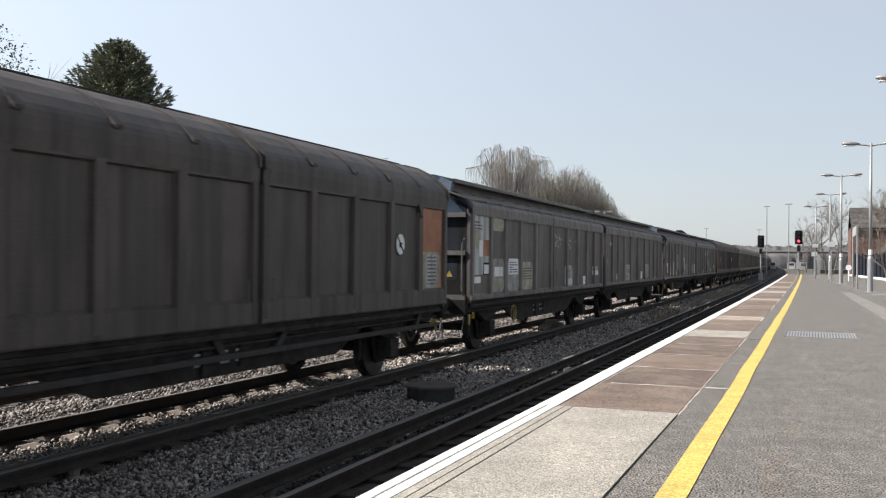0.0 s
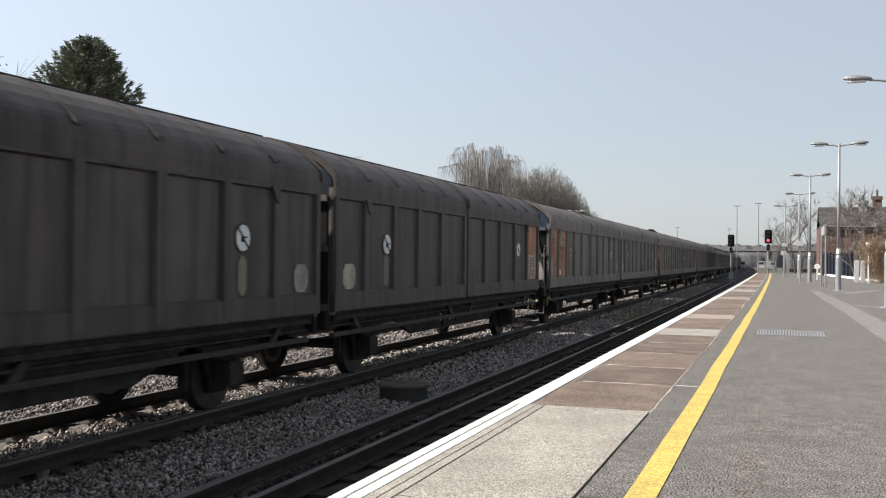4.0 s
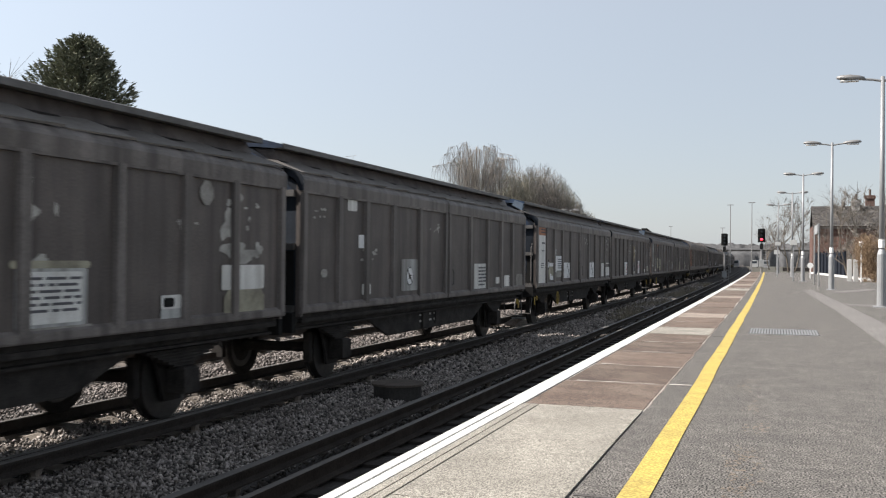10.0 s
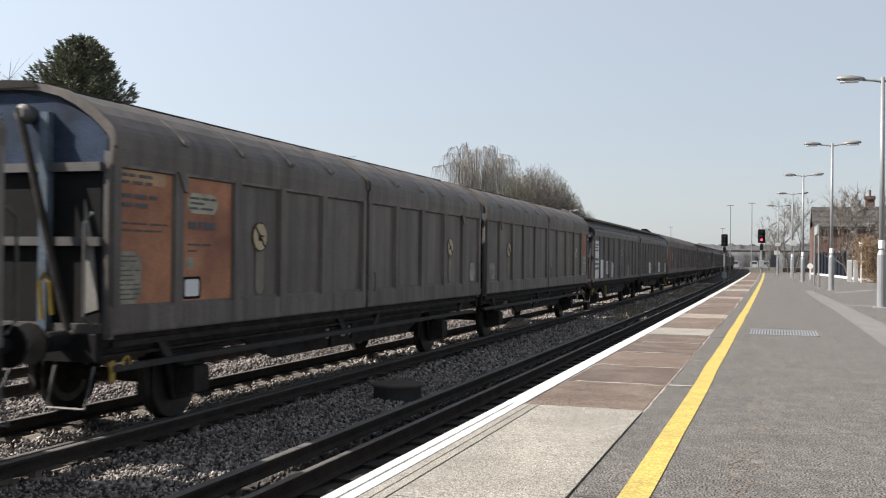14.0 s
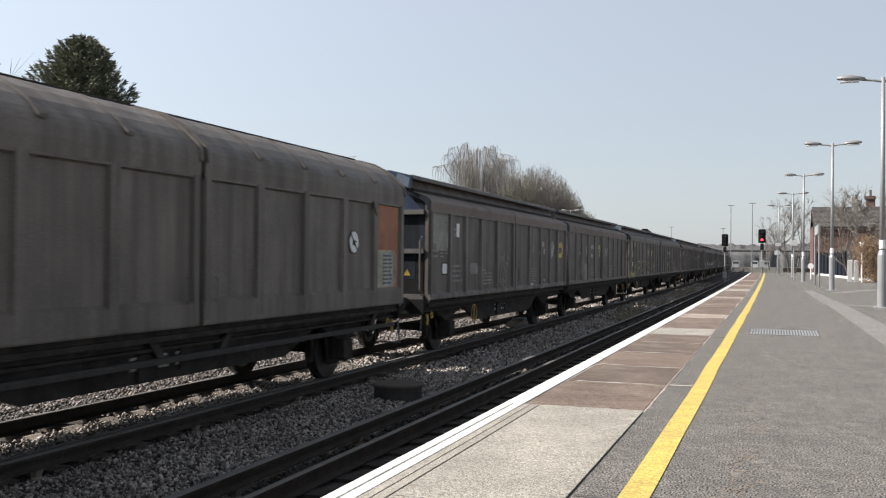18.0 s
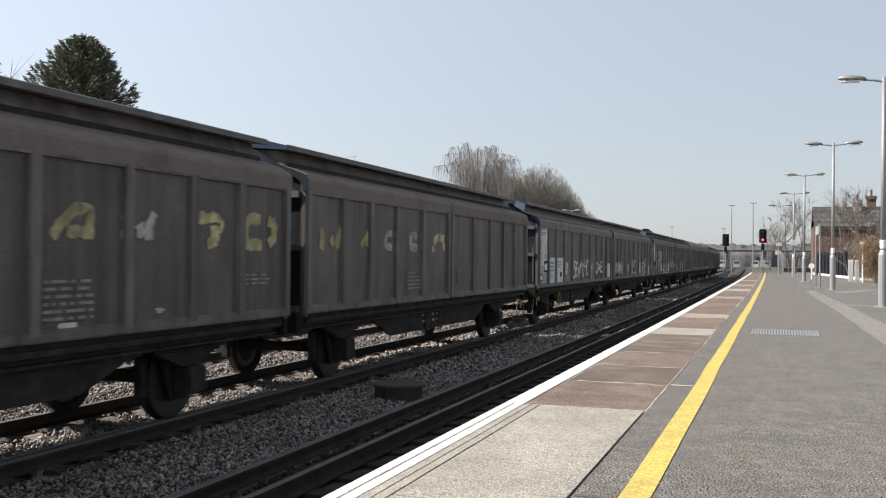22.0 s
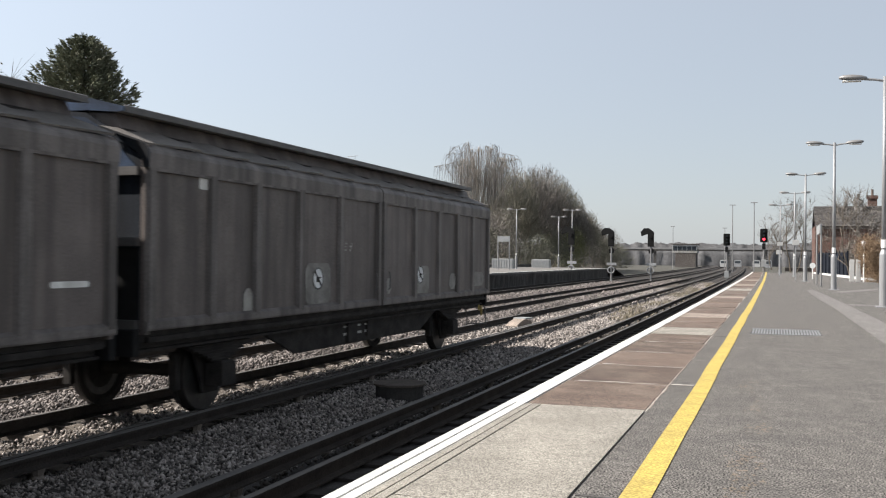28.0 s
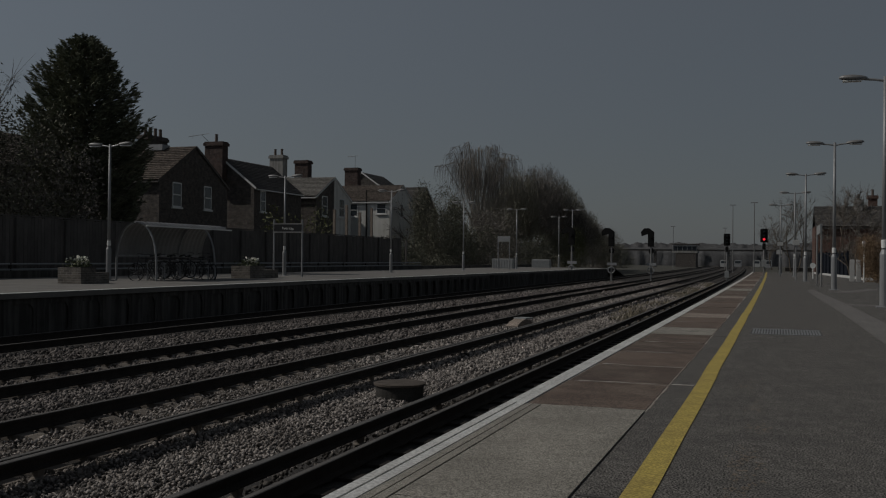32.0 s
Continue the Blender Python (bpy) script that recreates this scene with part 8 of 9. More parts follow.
part("wall", Shape().add([(6.5, 51.5, -0.2), (7.6, 40, -0.2), (7.75, 40, -0.2), (6.65, 51.5, -0.2), (6.5, 51.5, 0.14), (7.6, 40, 0.14), (7.75, 40, 0.14), (6.65, 51.5, 0.14)],
     [(0, 1, 5, 4), (4, 5, 6, 7), (2, 3, 7, 6), (1, 2, 6, 5), (3, 0, 4, 7)]), M["edge_white"], bk)
part("wall", Shape().add([(4.36, 84.8, -0.2), (6.5, 51.5, -0.2), (6.65, 51.5, -0.2), (4.5, 84.8, -0.2), (4.36, 84.8, 0.14), (6.5, 51.5, 0.14), (6.65, 51.5, 0.14), (4.5, 84.8, 0.14)],
     [(0, 1, 5, 4), (4, 5, 6, 7), (2, 3, 7, 6), (1, 2, 6, 5), (3, 0, 4, 7)]), M["edge_white"], bk)
for x, y, h in ((5.22, 54, 1.1), (5.5, 53.7, 1.1)):
    cb = thing("white_cabinet", "narrow white trackside cabinet", "cabinet", pose(x, y, 0), group="white cabinets")
    part("case", Shape().box(-0.11, 0.11, -0.12, 0.12, 0, h, 0.03), M["steelbox"], cb)
    part("door", Shape().box(-0.085, 0.085, -0.135, -0.12, 0.1, h - 0.1), M["steelbox"], cb)
solid("round_sign", Shape().lathe([(0.16, -0.02), (0.16, 0.02)], 'y', (0, 0, 0.75), 18).tube([(0, 0, 0), (0, 0, 0.7)], 0.03, 6), M["trim"], "round white sign on a short post", "sign", at=pose(3.55, 60, 0))
solid("white_globe_lamp", Shape().lathe([(0.03, 0), (0.03, 1.75), (0.09, 1.79), (0.12, 1.88), (0.09, 1.97), (0.03, 2.0)], 'z', (0, 0, 0), 14), M["trim"], "white globe lamp on a short post", "lamp", at=pose(5.62, 52, 0))


# ---------------------------------------------------------------- trees
def limb_tree(s, rng, p, d, length, r, level, tips, droop=0.0, split=3):
    """Recursive tapered limbs; collects the twig ends."""
    pts = [p]
    q, dd = p.copy(), d.copy()
    n = 4
    for i in range(n):
        dd = (dd + Vector((rng.uniform(-1, 1), rng.uniform(-1, 1), rng.uniform(-0.4, 0.8))) * 0.16 + Vector((0, 0, -droop * i / n))).normalized()
        q = q + dd * length / n
        pts.append(q.copy())
    s.tube(pts, r, 5 if level > 1 else 4, r * 0.5, caps=False)
    if level == 0:
        tips.append((q.copy(), dd.copy()))
        return
    for k in range(split):
        at = pts[rng.randint(2, n)]
        a = rng.uniform(0, math.tau)
        side = Vector((math.cos(a), math.sin(a), rng.uniform(0.0, 0.7)))
        limb_tree(s, rng, at, (dd * 0.7 + side * 0.8).normalized(), length * rng.uniform(0.55, 0.8), r * 0.5, level - 1, tips, droop, split)
    limb_tree(s, rng, q, dd, length * 0.7, r * 0.5, level - 1, tips, droop, split)


def twigs(tips, rng, per, length, width, droop, spread):
    """Thin blades off the limb ends."""
    n = len(tips) * per
    base = np.repeat(np.array([t[0] for t in tips]), per, 0)
    dirs = np.repeat(np.array([t[1] for t in tips]), per, 0)
    dirs = dirs + rng.normal(0, spread, (n, 3))
    dirs /= np.linalg.norm(dirs, axis=1, keepdims=True)
    base = base - dirs * rng.uniform(0, 0.5, (n, 1)) * length
    ln = length * rng.uniform(0.4, 1.2, (n, 1))
    mid = base + dirs * ln * 0.5
    d2 = dirs + np.array([0, 0, -1.0]) * droop
    d2 /= np.linalg.norm(d2, axis=1, keepdims=True)
    end = mid + d2 * ln * (0.5 + droop * 0.9)
    w = np.cross(dirs, rng.normal(size=(n, 3)))
    w /= np.linalg.norm(w, axis=1, keepdims=True)
    w *= width
    v = np.stack([base - w, base + w, mid + w * 0.7, mid - w * 0.7, end + w * 0.3, end - w * 0.3], 1).reshape(-1, 3)
    o = np.arange(n)[:, None] * 6
    f = np.concatenate([o + np.array([[0, 1, 2, 3]]), o + np.array([[3, 2, 4, 5]])], 0)
    return v, f


def bare_tree(x, y, z, h, r, seed, m, label, per=14, tw=1.4, width=0.025, droop=0.0, levels=3, split=3, spread=0.6, barkm="bark", stems=1, name="bare_tree", lean=(0, 0)):
    t = thing(name, label, "tree", pose(x, y, z))
    rng = random.Random(seed)
    s = Shape()
    tips = []
    for k in range(stems):
        d = Vector((rng.uniform(-0.3, 0.3) * (stems > 1) + lean[0], rng.uniform(-0.3, 0.3) * (stems > 1) + lean[1], 1)).normalized()
        limb_tree(s, rng, Vector((rng.uniform(-0.3, 0.3) * stems, rng.uniform(-0.3, 0.3) * stems, 0)), d, h * 0.42, r, levels, tips, 0.0, split)
    part("trunk", s, M[barkm], t)
    v, f = twigs(tips, np.random.default_rng(seed), per, tw, width, droop, spread)
    part("crown", array_mesh("crown", v, f, M[m]), None, t, "fine bare twigs")
    return t


def bush(x, y, z, rx, ry, rz, n, size, seed, m, label, name="shrub", lumps=9):
    t = thing(name, label, "bush", pose(x, y, z))
    r0 = np.random.default_rng(seed)
    cs = r0.uniform(-1, 1, (lumps, 3)) * np.array([rx, ry, rz * 0.6]) * 0.75 + np.array([0, 0, rz * 0.65])
    rs = r0.uniform(0.35, 0.6, lumps)

    def fn(r, n):
        i = r.integers(0, lumps, n)
        u = r.normal(size=(n, 3))
        u /= np.linalg.norm(u, axis=1, keepdims=True)
        q = cs[i] + u * (rs[i][:, None] * np.array([rx, ry, rz])) * r.uniform(0.55, 1.08, (n, 1))
        q[:, 2] = np.abs(q[:, 2])
        return q
    v, f = leaves_cloud(n, fn, size, seed)
    part("foliage", array_mesh("foliage", v, f, M[m]), None, t)
    st = Shape()
    for k in range(5):
        st.tube([(r0.uniform(-0.3, 0.3) * rx, r0.uniform(-0.3, 0.3) * ry, 0), (r0.uniform(-0.5, 0.5) * rx, r0.uniform(-0.5, 0.5) * ry, rz)], 0.05, 4, 0.02)
    part("stem", st, M["bark"], t)
    return t


def conifer(x, y, z, h, rmax, seed, label):
    t = thing("conifer_tree", label, "tree", pose(x, y, z))
    part("trunk", Shape().lathe([(0.38, 0), (0.3, h * 0.3), (0.15, h * 0.75), (0.03, h * 0.97)], 'z', (0, 0, 0), 8), M["bark"], t)
    r = np.random.default_rng(seed)
    lim = Shape()
    v_all, f_all, o = [], [], 0
    nb = 540
    for i in range(nb):
        # a limb that sags from the trunk and turns up at its tip, hung with sprays
        u = (i + r.uniform()) / nb
        zz = h * (0.02 + 0.93 * u)
        prof = min(1.0, (1 - u) * 2.3 + 0.04) ** 0.68
        a = i * 2.399 + r.uniform(-0.4, 0.4)
        R = rmax * prof * r.uniform(0.80, 1.12) * (0.93 + 0.09 * math.sin(a * 3 + zz * 0.8))
        rise = 0.05 + 0.75 * u ** 3
        out = np.array([math.cos(a), math.sin(a), 0.0])
        side = np.array([-math.sin(a), math.cos(a), 0.0])

        def on(q):
            return np.array([0, 0, zz]) + out * (R * q) + np.array([0, 0, 1.0]) * R * (rise * q - 0.16 * np.sin(q * math.pi) + 0.16 * q ** 4)
        lim.tube([tuple(on(q)) for q in (0.1, 0.45, 0.8, 1.0)], 0.035, 3, 0.01, caps=False)
        n = int(50 + 190 * prof)
        q = r.uniform(0.2, 1.0, (n, 1)) ** 0.7
        p = on(q) + side * r.normal(0, 0.30, (n, 1)) * (1.2 - q) * R * 0.6 + r.normal(0, 0.05, (n, 3))
        dd = out * 0.85 + side * r.normal(0, 0.5, (n, 1)) + np.array([0, 0, 0.35]) + r.normal(0, 0.25, (n, 3))
        dd /= np.linalg.norm(dd, axis=1, keepdims=True)
        ln = r.uniform(0.16, 0.42, (n, 1)) * (0.75 + 0.3 * prof)
        w = np.cross(dd, r.normal(size=(n, 3)))
        w /= np.linalg.norm(w, axis=1, keepdims=True)
        w *= ln * 0.11
        v_all.append(np.stack([p, p + dd * ln * 0.45 + w, p + dd * ln, p + dd * ln * 0.45 - w], 1).reshape(-1, 3))
        f_all.append(o + np.arange(4 * n).reshape(-1, 4))
        o += 4 * n
    part("branchwork", lim, M["bark"], t)
    part("crown", array_mesh("crown", np.concatenate(v_all), np.concatenate(f_all), M["needle"]), None, t, "dense feathery dark sprays")
    return t


conifer(-34.5, 45.3, -0.9, 14.15, 3.35, 21, "tall dark bushy conifer behind the fence")
bare_tree(-36, 37.2, -0.9, 10.5, 0.2, 5, "twig", "pale bare tree beside the conifer", per=10, tw=1.6, width=0.014, levels=3, split=3)
bush(-33.0, 35.0, -0.9, 3.8, 5.0, 7.6, 34000, 0.085, 31, "ivy", "big ivy-clad shrub in front of the conifer")
bush(-31.5, 38.5, -0.9, 2.2, 3.4, 5.2, 9000, 0.08, 32, "twig", "tangle of grey dry stems over the fence")
bush(-29.6, 34, -0.9, 1.3, 8, 3.7, 12000, 0.085, 33, "ivy", "ivy spilling over the boundary fence")
bush(-30, 58.5, -0.9, 1.2, 1.6, 3.9, 900, 0.12, 34, "shrub", "leafy shrub showing above the fence")
bush(-33, 72, -1.1, 1.2, 2.4, 4.2, 1500, 0.09, 35, "shrub", "yellow-green shrub in a garden")
bush(-30.5, 84, -0.9, 2.0, 8, 2.6, 12000, 0.075, 36, "ivy", "dark brambles at the end of the fence")
bush(-32, 101, -0.9, 3.0, 8, 2.4, 14000, 0.08, 37, "ivy", "dark scrub on the bank")
bush(-33, 99.5, -0.9, 2.3, 3.4, 6.6, 17000, 0.08, 44, "ivy", "old tree stump covered in ivy")
bush(-34.5, 109, -0.9, 2.4, 4.0, 6.2, 15000, 0.08, 45, "ivy", "ivied tree trunk behind the fence's end")
bush(-35.5, 117, -0.9, 2.6, 5.0, 4.6, 12000, 0.08, 46, "ivy", "dark ivy thicket under the birch")
bare_tree(-34, 102.5, -0.9, 8.0, 0.12, 41, "twig", "bare tree in a garden", per=10, tw=1.5, width=0.022, stems=2, levels=2)
bare_tree(-36, 106, -0.9, 9.0, 0.14, 42, "twig", "bare garden tree with ivy at its foot", per=10, tw=1.6, width=0.022, stems=2, levels=2)


def blades(base, mid, end, rng, width):
    """Thin two-segment twigs through three point arrays."""
    n = len(base)
    w = np.cross(end - base, rng.normal(size=(n, 3)))
    w /= np.linalg.norm(w, axis=1, keepdims=True) + 1e-9
    w *= width
    v = np.stack([base - w, base + w, mid + w * 0.8, mid - w * 0.8, end + w * 0.4, end - w * 0.4], 1).reshape(-1, 3)
    o = np.arange(n)[:, None] * 6
    return v, np.concatenate([o + np.array([[0, 1, 2, 3]]), o + np.array([[3, 2, 4, 5]])], 0)


def weeping_birch(x, y, z, h, r, seed):
    t = thing("weeping_birch", "tall weeping birch with hanging bare twigs", "tree", pose(x, y, z))
    rng = random.Random(seed)
    s = Shape()
    tips = []
    for k in range(3):
        d = Vector((rng.uniform(-0.35, 0.35), rng.uniform(-0.35, 0.35), 1)).normalized()
        limb_tree(s, rng, Vector((rng.uniform(-0.5, 0.5), rng.uniform(-0.5, 0.5), 0)), d, h * 0.27, 0.20, 3, tips, 0.0, 3)
    part("trunk", s, M["bark_p"], t, "pale forked stems")
    g = np.random.default_rng(seed)
    nl, per = 54, 66
    ang = g.uniform(0, math.tau, nl)
    rad = r * g.uniform(0.08, 1, nl) ** 0.6
    top = h * (1.0 - 0.20 * (rad / r) ** 2.2) * g.uniform(0.86, 1.02, nl)
    limbs = Shape()
    base = []
    for a, u, zt in zip(ang, rad, top):
        c = Vector((math.cos(a), math.sin(a), 0))
        p0 = c * u * 0.10 + Vector((0, 0, h * 0.30))
        p1 = c * u * 0.42 + Vector((0, 0, zt * 0.74))
        p2 = c * u * 0.76 + Vector((0, 0, zt * 0.97))
        p3 = c * u + Vector((0, 0, zt * 0.95))
        limbs.tube([p0, p1, p2, p3], 0.05, 5)
        for q in g.uniform(0, 1, per):
            p = p1.lerp(p2, q * 1.6) if q < 0.6 else p2.lerp(p3, (q - 0.6) / 0.4)
            base.append(p[:])
    part("limbs", limbs, M["bark_p"], t, "pale arching limbs")
    n = nl * per
    base = np.array(base) + g.normal(0, 0.30, (n, 3)) * np.array([1, 1, 0.3])
    out = np.stack([np.cos(ang), np.sin(ang), np.zeros(nl)], 1).repeat(per, 0) * g.uniform(0.0, 0.5, (n, 1)) + g.normal(0, 0.10, (n, 3)) * np.array([1, 1, 0.6])
    ln = g.uniform(0.5, 3.2, (n, 1)) * np.repeat(g.uniform(0.5, 1.25, nl), per)[:, None]
    mid = base + out + np.array([0, 0, -1.0]) * ln * 0.35
    end = mid + out * 0.2 + np.array([0, 0, -1.0]) * ln
    v, f = blades(base, mid, end, g, 0.014)
    part("crown", array_mesh("crown", v, f, M["twig"]), None, t, "curtains of hanging bare twigs")
    return t


def dome_tree(x, y, z, h, r, seed, m, label, n=7000):
    """A bare tree with a dense domed crown of fine upswept twigs."""
    t = thing("bare_tree", label, "tree", pose(x, y, z))
    rng = random.Random(seed)
    s = Shape()
    tips = []
    for k in range(3):
        d = Vector((rng.uniform(-0.35, 0.35), rng.uniform(-0.35, 0.35), 1)).normalized()
        limb_tree(s, rng, Vector((rng.uniform(-0.8, 0.8), rng.uniform(-0.8, 0.8), 0)), d, h * 0.38, 0.15, 2, tips, 0.0, 3)
    part("trunk", s, M["bark"], t)
    g = np.random.default_rng(seed)
    a = g.uniform(0, math.tau, n)
    e = np.arcsin(g.uniform(-0.25, 1, n))
    q = g.uniform(0.15, 1, n) ** 0.45
    lump = 1 + 0.10 * np.sin(a * 3 + e * 4 + seed) + 0.07 * np.sin(a * 8 + e * 9)
    c = np.stack([np.cos(a) * np.cos(e) * r, np.sin(a) * np.cos(e) * r, np.sin(e) * h * 0.5], 1)
    base = c * (q * lump)[:, None] + np.array([0, 0, h * 0.46])
    d = c / np.linalg.norm(c, axis=1, keepdims=True) * 0.6 + np.array([0, 0, 0.7]) + g.normal(0, 0.45, (n, 3))
    d /= np.linalg.norm(d, axis=1, keepdims=True)
    ln = g.uniform(0.5, 1.5, (n, 1))
    base = base - d * ln * 0.8
    mid = base + d * ln * 0.5
    end = base + (d + g.normal(0, 0.2, (n, 3))) * ln
    v, f = blades(base, mid, end, g, 0.022)
    part("crown", array_mesh("crown", v, f, M[m]), None, t, "dense fine bare twigs")
    return t


weeping_birch(-36.1, 126.8, -0.9, 18.4, 6.1, 51)
bare_tree(-34, 121, -0.9, 9.5, 0.2, 52, "twig_g", "forked tree with a pale trunk", per=8, tw=1.3, width=0.02, levels=2, barkm="bark_p", stems=2)
woods = [(-36, 145, 15.6, 4.2), (-36, 156, 17.2, 5.0), (-36, 165, 18.0, 5.0), (-36, 175, 17.0, 5.2), (-36, 187, 14.2, 4.6), (-36, 199, 12.2, 4.4), (-36, 211, 9.6, 4.0), (-36, 222, 7.4, 3.6), (-39, 150, 13.0, 5.0), (-33, 168, 12.0, 4.5)]
for i, (x, y, h, r) in enumerate(woods):
    dome_tree(x, y, -0.9, h, r, 60 + i, ("twig_g", "twig", "twig", "twig_g", "twig")[i % 5], "dense budding tree in the trackside wood", 9000)
for i in range(9):
    bush(-31.5 - 0.6 * (i % 3), 108 + 14 * i, -0.9, 4.0, 8.5, 4.6 + 1.2 * math.sin(i * 2.1), 14000, 0.085, 80 + i, ("ivy", "twig", "ivy", "ivy", "shrub", "twig", "ivy", "twig", "ivy")[i], "trackside scrub under the trees")
# near platform side
bare_tree(6.9, 78, -0.6, 6.2, 0.07, 91, "twig", "bare brown tree behind the platform", per=14, tw=1.1, width=0.014, levels=3, split=2, stems=2)
bare_tree(5.9, 66, -0.4, 5.6, 0.07, 93, "twig", "bare brown tree behind the platform", per=7, tw=0.9, width=0.008, levels=3, split=3, stems=1)
bare_tree(9.0, 74, -0.6, 6.4, 0.06, 92, "twig", "bare brown tree behind the platform", per=14, tw=1.1, width=0.014, levels=3, split=2, stems=2)
bare_tree(3.6, 150, -0.6, 10.0, 0.12, 94, "twig", "bare tree beyond the house", per=7, tw=1.4, width=0.016, levels=3, split=3, stems=2)
bare_tree(1.0, 190, -0.6, 9.0, 0.12, 95, "twig", "bare tree beyond the house", per=7, tw=1.4, width=0.016, levels=3, split=3, stems=2)
bush(6.35, 52.2, -0.3, 0.95, 1.6, 1.75, 15000, 0.035, 96, "twig_b", "dense russet clipped bush by the platform")
bush(6.8, 84, -0.6, 1.5, 2.5, 2.5, 9000, 0.05, 99, "twig", "tangle of brown winter shrubs by the house")
bush(9.2, 88, -0.6, 1.8, 2.5, 3.0, 8000, 0.05, 100, "twig_b", "tangle of brown winter shrubs by the house")
bush(8.3, 66, -0.4, 1.5, 2.4, 3.0, 6000, 0.045, 98, "twig", "tangle of brown winter shrubs by the house")
bush(6.9, 60, -0.3, 0.8, 3.0, 1.2, 6000, 0.035, 97, "twig_b", "russet hedge behind the platform")

# ---------------------------------------------------------------- the distance
sgb = thing("signal_box", "flat-roofed brick signal box with a long window band", "signal box", pose(-24.6, 300, -1))
part("wall", Shape().box(-2.6, 3.2, 0, 8, 0, 4.2), M["brick_d"], sgb)
part("lower_band", Shape().box(-3.6, 3.6, -0.1, 8, 4.2, 4.7), M["stonewash"], sgb)
part("window_band", Shape().box(-3.5, 3.5, 0, 8, 4.9, 6.1), M["glass"], sgb)
for k in range(6):
    part("mullion", Shape().box(-3.5 + 1.38 * k, -3.38 + 1.38 * k, -0.08, 0.0, 4.9, 6.1), M["lead"], sgb)
part("upper_band", Shape().box(-3.6, 3.6, -0.1, 8, 6.1, 6.4), M["lead"], sgb, "grey upper band")
part("roof", Shape().box(-3.8, 3.8, -0.5, 8.5, 6.6, 6.85, 0.05), M["slate"], sgb)
br = thing("footbridge", "long low grey bridge across the lines", "bridge", pose(0, 330, 0))
part("deck", Shape().box(-62, 26, -1, 1, 4.0, 4.5), M["slate"], br)
for k in range(8):
    part("pier", Shape().box(-60 + 11.5 * k, -59.2 + 11.5 * k, -0.5, 0.5, -1.2, 4.0), M["slate"], br)
part("parapet", Shape().box(-62, 26, -1.1, -1.0, 4.5, 5.0), M["steel_d"], br)
for x, y, h in ((-5.5, 170, 11.2), (-1.9, 160, 11.0), (-9.2, 220, 9.0), (-22, 240, 10.0)):
    solid("lighting_mast", Shape().lathe([(0.10, 0), (0.05, h)], 'z', (0, 0, 0), 6).box(-0.5, 0.5, -0.05, 0.05, h - 0.12, h), M["steel_d"], "slender grey lighting mast in the yard", "mast", at=pose(x, y, -1), group="yard masts")
rv = random.Random(12)
for k, x in enumerate((-12.4, -9.2, -4.2, -0.9)):
    y = 250 + rv.uniform(0, 60)
    vn = thing("parked_van", ("white van parked beyond the tracks", "pale grey van parked beyond the tracks")[k % 2], "van", pose(x, y, -1.0), group="vans in the yard")
    part("body", Shape().prism([(-0.95, 0.35), (0.95, 0.35), (0.95, 1.7), (0.8, 2.2), (-0.8, 2.2), (-0.95, 1.7)], 'y', 0, 4.6), M["steelbox"] if k % 2 == 0 else M["lead"], vn)
    part("windscreen", Shape().box(-0.75, 0.75, -0.03, 0, 1.3, 1.95), M["glass"], vn)
    for wx in (-0.8, 0.8):
        part("wheel", Shape().lathe([(0.33, -0.1), (0.33, 0.1)], 'x', (wx, 0.8, 0.33), 12), M["rubber"], vn)
dk = thing("retaining_wall", "dark low wall across the end of the yard", "wall", kind="structure")
part("wall", Shape().box(3, 30, 228, 229, -1.2, -0.35), M["under"], dk)


def far_woods():
    """Three rows of distant woods: ragged crown lines on long thick banks."""
    s = Shape()
    for row, (y, top, dep) in enumerate(((430, 6.6, 8), (470, 8.2, 8), (520, 9.8, 8))):
        xs = [-300 + 0.9 * i for i in range(600)]
        vs = []
        for x in xs:
            h = top + 2.2 * noise.noise((x * 0.02, row * 7, 0)) + 1.6 * noise.noise((x * 0.09, row * 7, 4)) + 1.1 * noise.noise((x * 0.35, row * 7, 9)) + 0.7 * noise.noise((x * 1.1, row * 7, 2))
            vs += [(x, y + 2 * noise.noise((x * 0.3, 1, row)), -1.5), (x, y + 2 * noise.noise((x * 0.3, 5, row)), h * 0.6), (x, y + 2.5, h), (x, y + dep, -1.5)]
        n = len(xs)
        s.add(vs, [(4 * i + k, 4 * i + 4 + k, 4 * i + 5 + k, 4 * i + 1 + k) for i in range(n - 1) for k in range(3)])
    solid("far_woods", s, M["farwood"], "line of bare woods on the horizon, greyed for haze", "woods", kind="stuff", smooth=True)


far_woods()


